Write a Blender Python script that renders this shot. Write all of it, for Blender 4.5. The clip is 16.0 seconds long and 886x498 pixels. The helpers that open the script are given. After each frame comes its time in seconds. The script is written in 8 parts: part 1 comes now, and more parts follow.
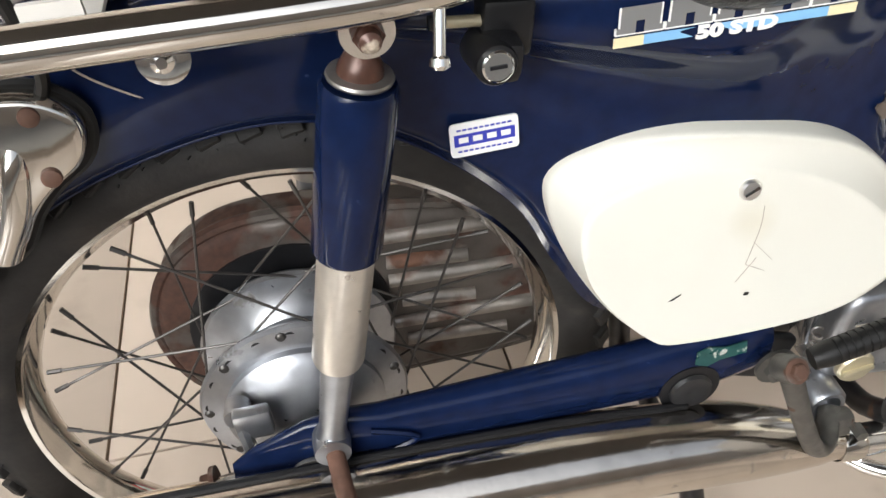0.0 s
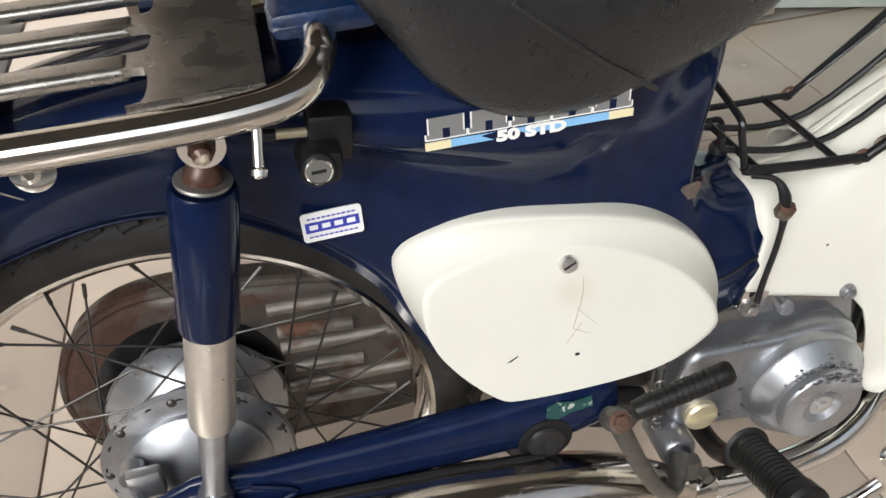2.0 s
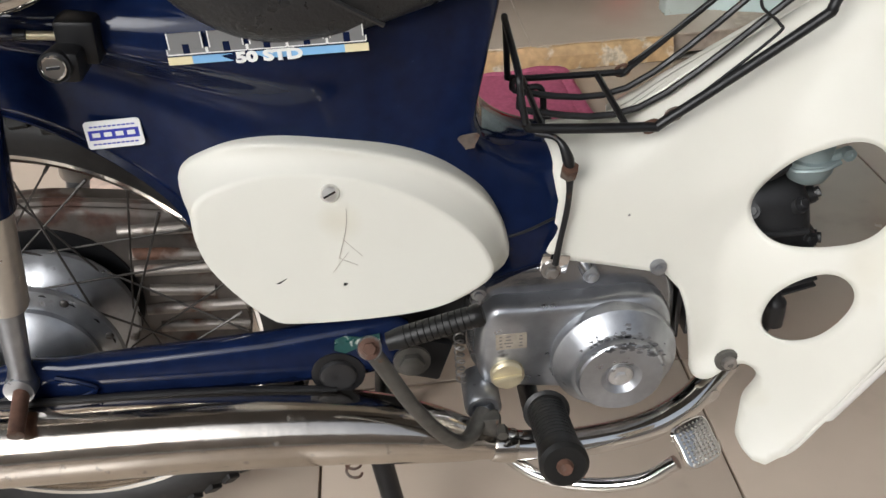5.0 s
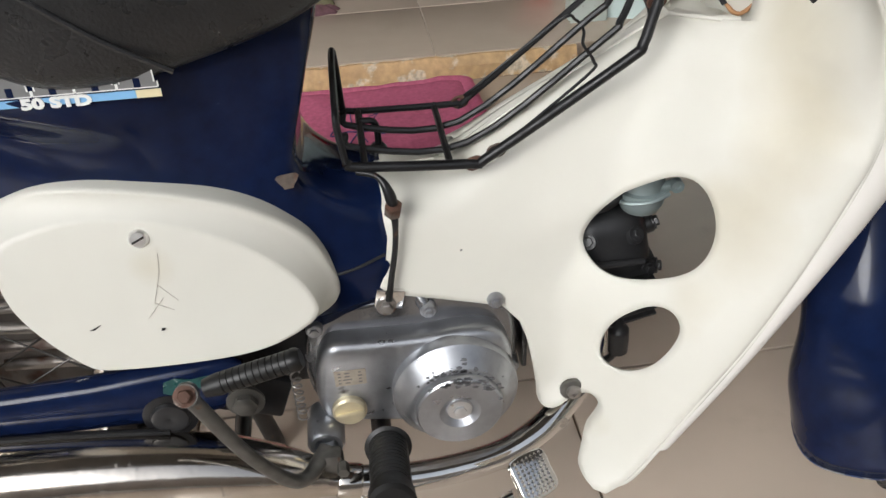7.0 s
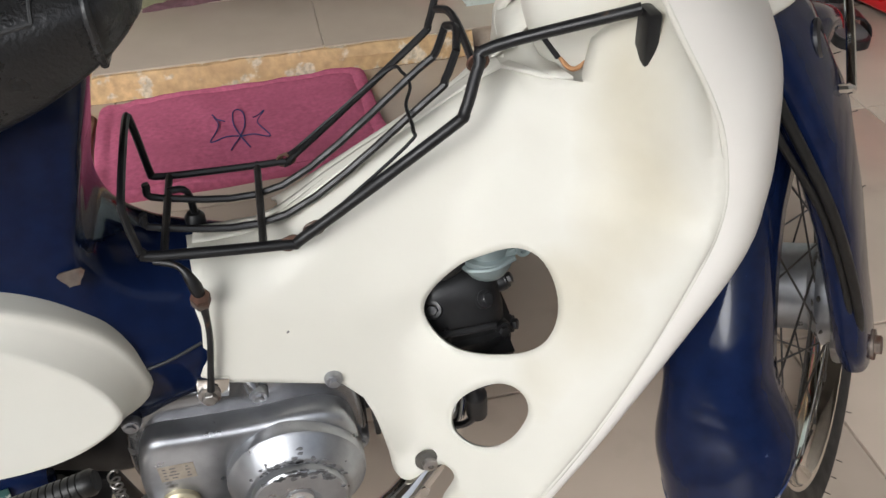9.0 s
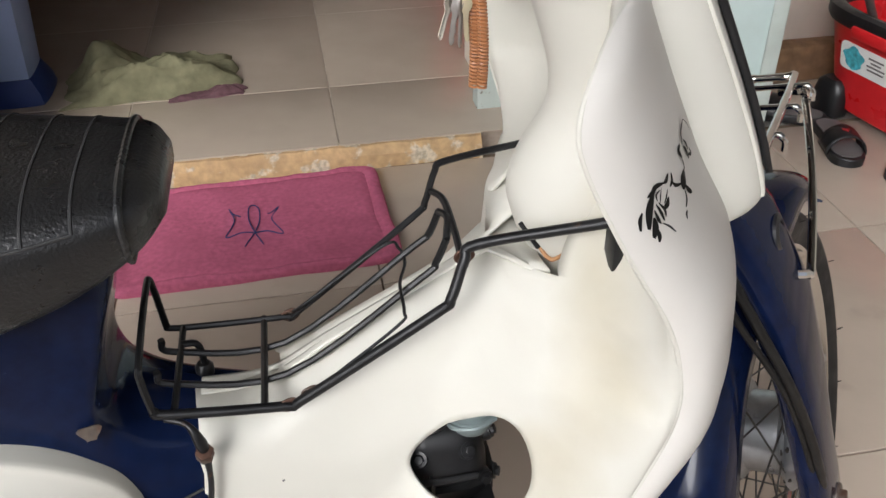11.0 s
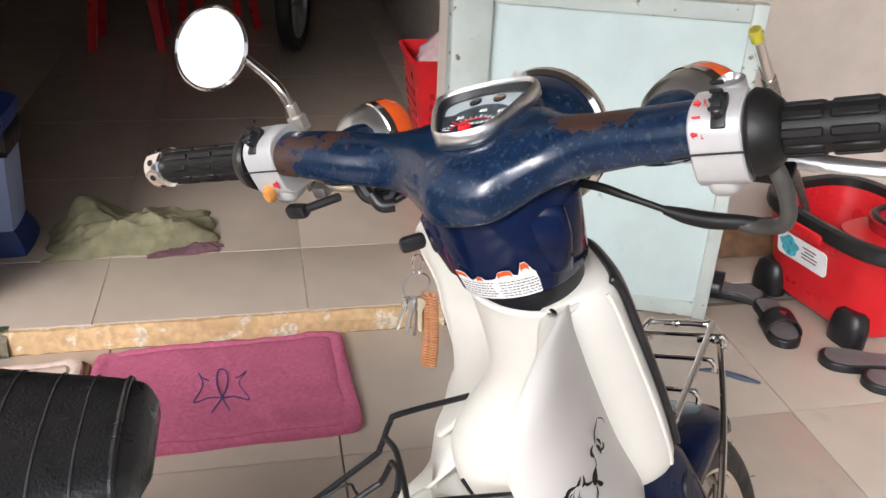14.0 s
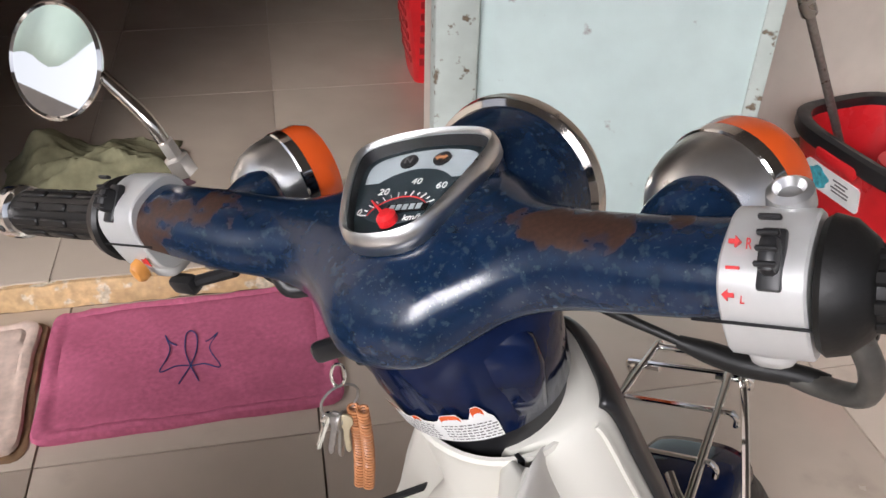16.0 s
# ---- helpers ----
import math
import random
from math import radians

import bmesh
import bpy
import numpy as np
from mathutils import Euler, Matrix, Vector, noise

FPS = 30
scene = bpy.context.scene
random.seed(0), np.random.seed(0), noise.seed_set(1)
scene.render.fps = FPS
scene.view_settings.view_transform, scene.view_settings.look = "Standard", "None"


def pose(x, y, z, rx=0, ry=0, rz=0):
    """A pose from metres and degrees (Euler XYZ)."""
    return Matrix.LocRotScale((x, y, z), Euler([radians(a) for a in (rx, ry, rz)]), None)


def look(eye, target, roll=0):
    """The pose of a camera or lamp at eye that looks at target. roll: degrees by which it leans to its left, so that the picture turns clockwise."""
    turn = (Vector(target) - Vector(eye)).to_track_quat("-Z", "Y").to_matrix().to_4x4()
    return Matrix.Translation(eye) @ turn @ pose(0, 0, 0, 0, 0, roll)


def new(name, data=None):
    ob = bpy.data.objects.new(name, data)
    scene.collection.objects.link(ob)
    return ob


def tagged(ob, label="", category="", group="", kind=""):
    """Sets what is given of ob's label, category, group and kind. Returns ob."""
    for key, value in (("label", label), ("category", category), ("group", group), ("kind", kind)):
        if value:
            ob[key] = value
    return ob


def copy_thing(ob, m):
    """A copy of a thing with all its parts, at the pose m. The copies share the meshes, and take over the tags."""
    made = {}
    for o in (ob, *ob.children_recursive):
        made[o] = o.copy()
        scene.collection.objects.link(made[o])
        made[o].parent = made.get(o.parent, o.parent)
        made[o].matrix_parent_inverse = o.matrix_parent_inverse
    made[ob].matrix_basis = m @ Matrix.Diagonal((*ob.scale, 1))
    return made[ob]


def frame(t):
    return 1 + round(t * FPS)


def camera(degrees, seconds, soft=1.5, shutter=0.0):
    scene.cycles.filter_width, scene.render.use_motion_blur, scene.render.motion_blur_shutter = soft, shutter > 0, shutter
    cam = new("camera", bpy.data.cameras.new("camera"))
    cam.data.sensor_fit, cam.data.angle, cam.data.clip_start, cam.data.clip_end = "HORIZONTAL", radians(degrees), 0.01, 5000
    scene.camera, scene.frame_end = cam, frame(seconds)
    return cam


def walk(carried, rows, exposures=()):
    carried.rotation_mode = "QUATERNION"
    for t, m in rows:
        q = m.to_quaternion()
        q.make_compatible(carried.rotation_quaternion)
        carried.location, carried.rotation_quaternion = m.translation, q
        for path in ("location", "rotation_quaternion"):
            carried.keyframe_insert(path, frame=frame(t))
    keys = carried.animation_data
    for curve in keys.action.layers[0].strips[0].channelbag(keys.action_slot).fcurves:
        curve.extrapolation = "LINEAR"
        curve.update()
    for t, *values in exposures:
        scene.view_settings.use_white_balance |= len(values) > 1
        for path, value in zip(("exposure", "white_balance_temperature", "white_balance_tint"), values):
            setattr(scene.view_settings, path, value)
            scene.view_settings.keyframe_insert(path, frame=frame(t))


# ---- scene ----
import collections

from mathutils import geometry

cam = camera(54.5, 16.0)
PATH = [
    (0, (0.0576, -0.5318, 0.8912), (0.2622, 0.8718, -0.34), -5.1),
    (0.5, (0.0761, -0.5355, 0.9015), (0.2808, 0.8779, -0.3184), -5.6),
    (1, (0.0998, -0.5448, 0.9184), (0.3237, 0.8864, -0.278), -5.6),
    (1.5, (0.1217, -0.5662, 0.9306), (0.3771, 0.8877, -0.231), -5.5),
    (2, (0.1385, -0.6077, 0.9485), (0.4185, 0.8593, -0.1897), -4.8),
    (2.5, (0.1566, -0.6544, 0.9616), (0.4523, 0.8156, -0.17), -4.1),
    (3, (0.1628, -0.7113, 0.9504), (0.4508, 0.7562, -0.1869), -3.1),
    (3.2, (0.1598, -0.7468, 0.9391), (0.435, 0.7207, -0.2019), -2.2),
    (5.3, (0.4167, -0.735, 0.8827), (0.4742, 0.8167, -0.1737), -4.2),
    (5.5, (0.4212, -0.7364, 0.8762), (0.4997, 0.8197, -0.1719), -3.8),
    (6, (0.4622, -0.7372, 0.8827), (0.561, 0.8147, -0.1709), -3.4),
    (6.5, (0.4904, -0.735, 0.8997), (0.6191, 0.8087, -0.1625), -3.0),
    (7, (0.5132, -0.7184, 0.9147), (0.6792, 0.8031, -0.1737), -2.8),
    (7.5, (0.5345, -0.6807, 0.9231), (0.7484, 0.8173, -0.1897), -3.8),
    (8, (0.5643, -0.6348, 0.9297), (0.8357, 0.8201, -0.2273), -3.7),
    (8.2, (0.5797, -0.6229, 0.9297), (0.8706, 0.8123, -0.246), -3.1),
    (10.3, (0.6641, -0.6104, 1.0302), (0.92, 0.8709, -0.0958), -1.1),
    (10.5, (0.6599, -0.6111, 1.0424), (0.9191, 0.8809, -0.0695), -1.0),
    (11, (0.6541, -0.6142, 1.0696), (0.926, 0.9034, -0.0038), -0.7),
    (11.5, (0.6573, -0.623, 1.1016), (0.9388, 0.9132, 0.0573), -0.2),
    (12, (0.6531, -0.6365, 1.1335), (0.946, 0.9238, 0.1287), 0.4),
    (12.5, (0.6485, -0.642, 1.1598), (0.9521, 0.9406, 0.1953), 1.0),
    (13, (0.6481, -0.6497, 1.1861), (0.9608, 0.9595, 0.2686), 1.9),
    (13.5, (0.6487, -0.6607, 1.2161), (0.9788, 0.9668, 0.339), 2.6),
    (14, (0.6598, -0.6405, 1.2499), (1.0219, 0.9889, 0.3878), 2.7),
    (14.5, (0.673, -0.5748, 1.2753), (1.0654, 1.0414, 0.4029), 2.0),
    (15, (0.6729, -0.5011, 1.2828), (1.0814, 1.0807, 0.3559), 1.2),
    (15.5, (0.7019, -0.4452, 1.2781), (1.0953, 1.0843, 0.2611), 1.7),
    (16, (0.7639, -0.3934, 1.2781), (1.0805, 1.1065, 0.1935), 1.6),
]
EXPOSURES = [(0.0, 0.40, 6060, 8), (1.0, 0.18, 6060, 8), (2.0, 0.20, 6060, 8), (2.5, 0.20, 6060, 8), (3.0, 0.06, 6060, 8), (5.5, -0.12, 6060, 9), (6.0, -0.18, 6050, 9), (7.0, -0.05, 6040, 9), (8.0, -0.06, 6030, 9), (10.5, 0.06, 6000, 10), (12.0, 0.12, 6000, 12), (13.5, 0.48, 6000, 14), (15.0, 0.50, 6000, 14), (16.0, 0.24, 6000, 15)]
walk(cam, [(t, look(eye, target, roll)) for t, eye, target, roll in PATH], EXPOSURES)

# ---- world and light ----
world = bpy.data.worlds.new("sky")
scene.world = world
world.use_nodes = True
sky = world.node_tree.nodes.new("ShaderNodeTexSky")
sky.sky_type, sky.sun_disc = "NISHITA", False
sky.dust_density, sky.air_density, sky.ozone_density = 6.0, 1.0, 0.6
sky.sun_elevation, sky.sun_rotation = radians(32), radians(216)
haze = world.node_tree.nodes.new("ShaderNodeHueSaturation")
haze.inputs["Saturation"].default_value = 0.3
world.node_tree.links.new(sky.outputs[0], haze.inputs["Color"])
world.node_tree.links.new(haze.outputs[0], world.node_tree.nodes["Background"].inputs[0])
world.node_tree.nodes["Background"].inputs[1].default_value = 0.15
sun = new("sun", bpy.data.lights.new("sun", "SUN"))
sun.data.energy, sun.data.angle, sun.data.color = 1.5, radians(26), (1.0, 0.95, 0.88)
sun.matrix_world = look((-3.4, -4.6, 3.6), (0, 0, 0))

# ---- materials ----


def material(name, colour, rough=0.5, metal=0.0, coat=0.0, vary=0.12, scale=30.0, bump=0.0, bump_scale=200.0, patch=None, patch_at=0.62, patch_scale=14.0,
             patch_rough=0.8, patch_metal=0.0, per_object=0.0, spec=0.5, patch_soft=0.06, spots=(), specks=None, patch_dark=0.6):
    """Principled surface with fine and coarse variation, an optional second colour in irregular patches (rust, dirt, wear), and fine relief."""
    m = bpy.data.materials.new(name)
    m.use_nodes = True
    n, l = m.node_tree.nodes, m.node_tree.links
    p = n["Principled BSDF"]
    where = n.new("ShaderNodeTexCoord").outputs["Object"]

    def noise_at(size, detail=6.0):
        k = n.new("ShaderNodeTexNoise")
        k.inputs["Scale"].default_value, k.inputs["Detail"].default_value = size, detail
        l.new(where, k.inputs["Vector"])
        return k.outputs["Fac"]

    def mixed(fac, a, b):
        k = n.new("ShaderNodeMix")
        k.data_type = "RGBA"
        l.new(fac, k.inputs[0])
        for s, v in ((k.inputs[6], a), (k.inputs[7], b)):
            if isinstance(v, tuple):
                s.default_value = (*v, 1)
            else:
                l.new(v, s)
        return k.outputs[2]

    def ramp(fac, lo, hi, a=0.0, b=1.0):
        k = n.new("ShaderNodeMapRange")
        l.new(fac, k.inputs[0])
        for q, v in enumerate((lo, hi, a, b)):
            k.inputs[q + 1].default_value = v
        return k.outputs[0]

    dark = tuple(c * (1 - vary) for c in colour)
    light = tuple(min(1, c * (1 + vary)) for c in colour)
    col = mixed(ramp(noise_at(scale), 0.3, 0.7), dark, light)
    col = mixed(ramp(noise_at(scale * 0.12, 3), 0.35, 0.7, 0, 0.6), col, tuple(c * (1 - 0.8 * vary) for c in colour))
    if specks:
        col = mixed(ramp(noise_at(420, 3), 0.64, 0.72, 0, 0.6), col, specks)
        col = mixed(ramp(noise_at(170, 9), 0.57, 0.67, 0, 0.34), col, specks)
    if per_object:
        info = n.new("ShaderNodeObjectInfo").outputs["Random"]
        col = mixed(ramp(info, 0, 1, 0, per_object), col, tuple(c * 0.75 for c in colour))
    rough_out = ramp(noise_at(scale * 0.6), 0.3, 0.7, rough * 0.8, min(1, rough * 1.25))
    if patch:
        worn = noise_at(patch_scale, 9)
        for centre, radius in spots:
            far = n.new("ShaderNodeVectorMath")
            far.operation = "DISTANCE"
            l.new(where, far.inputs[0])
            far.inputs[1].default_value = tuple(centre)
            plus = n.new("ShaderNodeMath")
            l.new(worn, plus.inputs[0])
            l.new(ramp(far.outputs["Value"], 0, radius, 0.45, 0.0), plus.inputs[1])
            worn = plus.outputs[0]
        mask = ramp(worn, patch_at, patch_at + patch_soft)
        col = mixed(mask, col, mixed(ramp(noise_at(patch_scale * 5), 0.35, 0.65), tuple(c * patch_dark for c in patch), patch))
        k = n.new("ShaderNodeMix")
        l.new(mask, k.inputs[0])
        l.new(rough_out, k.inputs[2])
        k.inputs[3].default_value = patch_rough
        rough_out = k.outputs[0]
        if metal or patch_metal:
            l.new(ramp(mask, 0, 1, metal, patch_metal), p.inputs["Metallic"])
    l.new(col, p.inputs["Base Color"])
    l.new(rough_out, p.inputs["Roughness"])
    if not (patch and (metal or patch_metal)):
        p.inputs["Metallic"].default_value = metal
    p.inputs["Coat Weight"].default_value, p.inputs["Coat Roughness"].default_value = coat, 0.06
    p.inputs["Specular IOR Level"].default_value = spec
    if bump:
        b = n.new("ShaderNodeBump")
        b.inputs["Strength"].default_value, b.inputs["Distance"].default_value = bump, 0.002
        l.new(noise_at(bump_scale, 4), b.inputs["Height"])
        l.new(b.outputs[0], p.inputs["Normal"])
    return m


BLUE = material("navy_paint", (0.0050, 0.0105, 0.038), 0.09, coat=0.0, spec=0.20, vary=0.25, scale=60, bump=0.02, bump_scale=30, patch=(0.05, 0.07, 0.14), patch_at=0.72, patch_scale=60, patch_rough=0.5)
BLUE_CHIPPED = material("chipped_navy_edge", (0.02, 0.035, 0.10), 0.4, vary=0.3, scale=120, patch=(0.26, 0.25, 0.25), patch_at=0.50, patch_scale=90, patch_rough=0.7, patch_soft=0.1)
BLUE_WORN = material("worn_navy_paint", (0.004, 0.016, 0.055), 0.26, coat=0.1, vary=0.35, scale=90, bump=0.1, bump_scale=120, patch=(0.13, 0.062, 0.038), patch_at=0.585, patch_scale=11, patch_rough=0.6, patch_soft=0.05)
# beige spots: yellowed plastic, and shade in the wing's hollows put into colour
CREAM = material("cream_plastic", (0.63, 0.615, 0.55), 0.5, coat=0.0, spec=0.35, vary=0.045, scale=8, bump=0.02, bump_scale=40, patch=(0.52, 0.475, 0.36), patch_at=0.64, patch_scale=5, patch_rough=0.5, patch_soft=0.42, patch_dark=0.92,
                 spots=[((0.868, -0.095, 0.668), 0.085), ((0.892, -0.130, 0.592), 0.085), ((0.870, -0.125, 0.535), 0.090), ((0.838, -0.130, 0.465), 0.080), ((0.800, -0.135, 0.395), 0.055), ((0.735, -0.135, 0.255), 0.050), ((0.335, -0.112, 0.500), 0.035)])
CREAM_PALE = material("pale_cream_plastic", (0.66, 0.635, 0.59), 0.42, vary=0.04, scale=10, bump=0.03, bump_scale=60)
CHROME = material("chrome", (0.66, 0.63, 0.585), 0.09, 1.0, vary=0.06, scale=50, bump=0.03, bump_scale=90, patch=(0.20, 0.085, 0.04), patch_at=0.70, patch_scale=80, patch_rough=0.6, patch_metal=0.3, patch_soft=0.15)
CHROME_CLEAN = material("clean_chrome", (0.83, 0.82, 0.80), 0.08, 1.0, vary=0.05, scale=50, bump=0.02, bump_scale=60)
SATIN_CHROME = material("dulled_chrome", (0.86, 0.85, 0.83), 0.32, 1.0, vary=0.08, scale=80, bump=0.05, bump_scale=200)
CHROME_RUSTY = material("rusted_chrome", (0.66, 0.61, 0.55), 0.13, 1.0, vary=0.1, scale=40, bump=0.06, bump_scale=120, patch=(0.045, 0.020, 0.012), patch_at=0.645, patch_scale=60, patch_rough=0.6, patch_metal=0.4, patch_soft=0.2)
ALU = material("cast_aluminium", (0.38, 0.39, 0.41), 0.34, 0.9, vary=0.12, scale=80, bump=0.08, bump_scale=300, patch=(0.16, 0.15, 0.14), patch_at=0.66, patch_scale=30, patch_rough=0.7, patch_metal=0.4)
ALU_GRIMY = material("grimy_aluminium", (0.22, 0.22, 0.225), 0.17, 0.85, vary=0.2, scale=40, bump=0.08, bump_scale=300, patch=(0.07, 0.065, 0.06), patch_at=0.55, patch_scale=18, patch_rough=0.7, patch_metal=0.2, patch_soft=0.15)
DULL = material("worn_dull_aluminium", (0.13, 0.13, 0.135), 0.75, 0.2, vary=0.2, scale=200)
SILVER = material("silver_paint", (0.60, 0.60, 0.59), 0.36, 0.35, vary=0.06, scale=60, bump=0.04, patch=(0.35, 0.32, 0.28), patch_at=0.70, patch_scale=50, patch_rough=0.6)
ALU_CLEAN = material("brushed_aluminium", (0.66, 0.66, 0.66), 0.33, 0.9, vary=0.08, scale=120, bump=0.03, bump_scale=400)
STEEL = material("dull_steel", (0.36, 0.34, 0.32), 0.42, 0.9, vary=0.2, scale=90, bump=0.06, patch=(0.13, 0.06, 0.035), patch_at=0.6, patch_scale=40, patch_rough=0.8, patch_metal=0.1)
KICK = material("dull_olive_steel", (0.115, 0.11, 0.10), 0.42, 0.6, vary=0.25, scale=80, bump=0.08, patch=(0.12, 0.07, 0.045), patch_at=0.66, patch_scale=60)
SPOKE = material("dull_spoke_steel", (0.055, 0.050, 0.046), 0.42, 0.5, vary=0.2, scale=90)
PLAIN_STEEL = material("scratched_plain_steel", (0.42, 0.40, 0.37), 0.26, 0.95, vary=0.12, scale=60, bump=0.05, bump_scale=240)
RUST = material("rusted_steel", (0.12, 0.062, 0.042), 0.7, 0.25, vary=0.4, scale=70, bump=0.3, bump_scale=160, patch=(0.19, 0.155, 0.13), patch_at=0.55, patch_scale=22, patch_rough=0.5, patch_metal=0.5)
CASE = material("chain_case_steel", (0.095, 0.082, 0.072), 0.42, 0.4, spots=[((-0.09, 0.055, 0.37), 0.05), ((-0.05, 0.055, 0.43), 0.05), ((0.03, 0.055, 0.44), 0.035), ((-0.10, 0.055, 0.29), 0.04)], vary=0.25, scale=40, bump=0.12, bump_scale=120, patch=(0.075, 0.034, 0.022), patch_at=0.54, patch_scale=30, patch_rough=0.75, patch_metal=0.1, patch_soft=0.12)
CASE_EDGE = material("worn_case_steel", (0.27, 0.245, 0.22), 0.36, 0.7, vary=0.2, scale=40, bump=0.08, bump_scale=120, patch=(0.13, 0.06, 0.035), patch_at=0.53, patch_scale=22, patch_rough=0.7, patch_metal=0.1, patch_soft=0.12)
SATIN = material("satin_tube_steel", (0.62, 0.585, 0.53), 0.34, 0.8, vary=0.07, scale=120, bump=0.03, patch=(0.22, 0.15, 0.10), patch_at=0.74, patch_scale=90, patch_rough=0.7)
COPPER = material("rusty_copper_dome", (0.075, 0.034, 0.023), 0.36, 0.25, vary=0.35, scale=120, bump=0.1, patch=(0.5, 0.42, 0.33), patch_at=0.58, patch_scale=60)
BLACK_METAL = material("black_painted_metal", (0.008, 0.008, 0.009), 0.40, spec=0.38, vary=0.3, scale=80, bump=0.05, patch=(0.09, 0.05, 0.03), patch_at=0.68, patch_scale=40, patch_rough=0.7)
ENGINE_BLACK = material("black_engine_paint", (0.018, 0.018, 0.019), 0.4, vary=0.3, scale=60, bump=0.1)
RUBBER = material("black_rubber", (0.009, 0.0086, 0.0082), 0.45, spec=0.35, vary=0.3, scale=60, bump=0.12, bump_scale=250)
TYRE = material("worn_tyre_rubber", (0.013, 0.012, 0.0115), 0.58, vary=0.35, scale=50, bump=0.15, bump_scale=220, patch=(0.075, 0.064, 0.054), patch_at=0.62, patch_scale=24, patch_rough=0.85, patch_soft=0.2)
VINYL = material("black_grained_vinyl", (0.016, 0.016, 0.0165), 0.30, vary=0.2, scale=60, bump=0.42, bump_scale=330, spec=0.5)
BLACK_PLASTIC = material("black_plastic", (0.014, 0.014, 0.015), 0.35, vary=0.2, scale=60, bump=0.04)
BRASS = material("pale_brass", (0.62, 0.55, 0.38), 0.4, 0.7, vary=0.1, scale=60)
ORANGE = material("orange_lens", (0.72, 0.10, 0.015), 0.18, coat=0.5, vary=0.1, scale=40)
STAIN = material("orange_rust_stain", (0.42, 0.22, 0.10), 0.7, vary=0.3, scale=120)
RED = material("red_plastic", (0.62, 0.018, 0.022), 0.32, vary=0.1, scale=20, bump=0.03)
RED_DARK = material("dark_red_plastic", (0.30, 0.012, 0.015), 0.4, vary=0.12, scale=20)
RED_INK = material("red_ink", (0.6, 0.03, 0.03), 0.5, vary=0.05)
WHITE_INK = material("white_ink", (0.78, 0.78, 0.76), 0.5, vary=0.05)
GREY_INK = material("grey_ink", (0.16, 0.15, 0.15), 0.45, vary=0.1)
CRACK = material("hairline_crack", (0.36, 0.31, 0.26), 0.7, vary=0.3, scale=200)
BADGE_GREY = material("silver_grey_print", (0.22, 0.22, 0.22), 0.4, 0.3, vary=0.1)
THREAD = material("dark_grey_thread", (0.035, 0.035, 0.036), 0.7, vary=0.2)
BLUE_INK = material("light_blue_ink", (0.22, 0.45, 0.72), 0.45, vary=0.06)
PLATE_BEIGE = material("worn_beige_print", (0.43, 0.38, 0.31), 0.4, 0.3, vary=0.2, scale=150)
CREAM_INK = material("cream_ink", (0.75, 0.66, 0.42), 0.45, vary=0.06)
DEEP_BLUE_INK = material("deep_blue_ink", (0.03, 0.04, 0.36), 0.45, vary=0.06)
BLACK_INK = material("black_ink", (0.008, 0.008, 0.008), 0.5, vary=0.1, spec=0.15)
GREEN_FILM = material("green_film", (0.015, 0.065, 0.062), 0.3, vary=0.3, scale=120, patch=(0.5, 0.5, 0.45), patch_at=0.6, patch_scale=120)
DIAL = material("dial_face", (0.022, 0.035, 0.042), 0.4, vary=0.05)
DIAL_TOP = material("dial_silver", (0.35, 0.40, 0.42), 0.4, vary=0.05)
TILE = material("beige_floor_tile", (0.52, 0.435, 0.355), 0.22, vary=0.06, scale=6, bump=0.012, bump_scale=30, patch=(0.46, 0.375, 0.30), patch_at=0.58, patch_scale=5, patch_rough=0.35, patch_soft=0.25, per_object=0.08)
ROOM_TILE = material("room_floor_tile", (0.46, 0.385, 0.31), 0.20, vary=0.06, scale=6, bump=0.012, bump_scale=30, per_object=0.02)
ROOM_GROUT = material("pale_grout", (0.42, 0.35, 0.28), 0.9, vary=0.2, scale=60)
GROUT = material("dark_grout", (0.17, 0.125, 0.085), 0.9, vary=0.2, scale=60)
MORTAR = material("chipped_ochre_edge", (0.55, 0.37, 0.19), 0.85, vary=0.25, scale=50, bump=0.4, bump_scale=90, patch=(0.72, 0.62, 0.46), patch_at=0.55, patch_scale=20)
MOSS = material("mossy_mortar", (0.20, 0.17, 0.12), 0.9, vary=0.3, scale=40, bump=0.4, bump_scale=90, patch=(0.035, 0.055, 0.022), patch_at=0.5, patch_scale=26, patch_rough=0.95)
MAT_PINK = material("pink_towelling", (0.52, 0.135, 0.225), 0.95, vary=0.18, scale=90, bump=0.6, bump_scale=700, spec=0.1)
CLOTH_CREAM = material("cream_towelling", (0.62, 0.48, 0.40), 0.95, vary=0.15, scale=60, bump=0.5, bump_scale=600, spec=0.1)
CLOTH_GREEN = material("olive_cloth", (0.20, 0.19, 0.115), 0.95, vary=0.25, scale=30, bump=0.4, bump_scale=400, spec=0.1)
CLOTH_MAUVE = material("mauve_cloth", (0.14, 0.075, 0.085), 0.95, vary=0.25, scale=50, bump=0.4, bump_scale=400, spec=0.1)
DOOR_PAINT = material("pale_blue_door_paint", (0.55, 0.66, 0.64), 0.4, vary=0.06, scale=12, bump=0.05, bump_scale=40, patch=(0.36, 0.33, 0.33), patch_at=0.665, patch_scale=13, patch_rough=0.7)
DOOR_FRAME = material("worn_door_frame_paint", (0.52, 0.58, 0.54), 0.45, vary=0.1, scale=14, bump=0.1, bump_scale=60, patch=(0.20, 0.15, 0.10), patch_at=0.62, patch_scale=30, patch_rough=0.8)
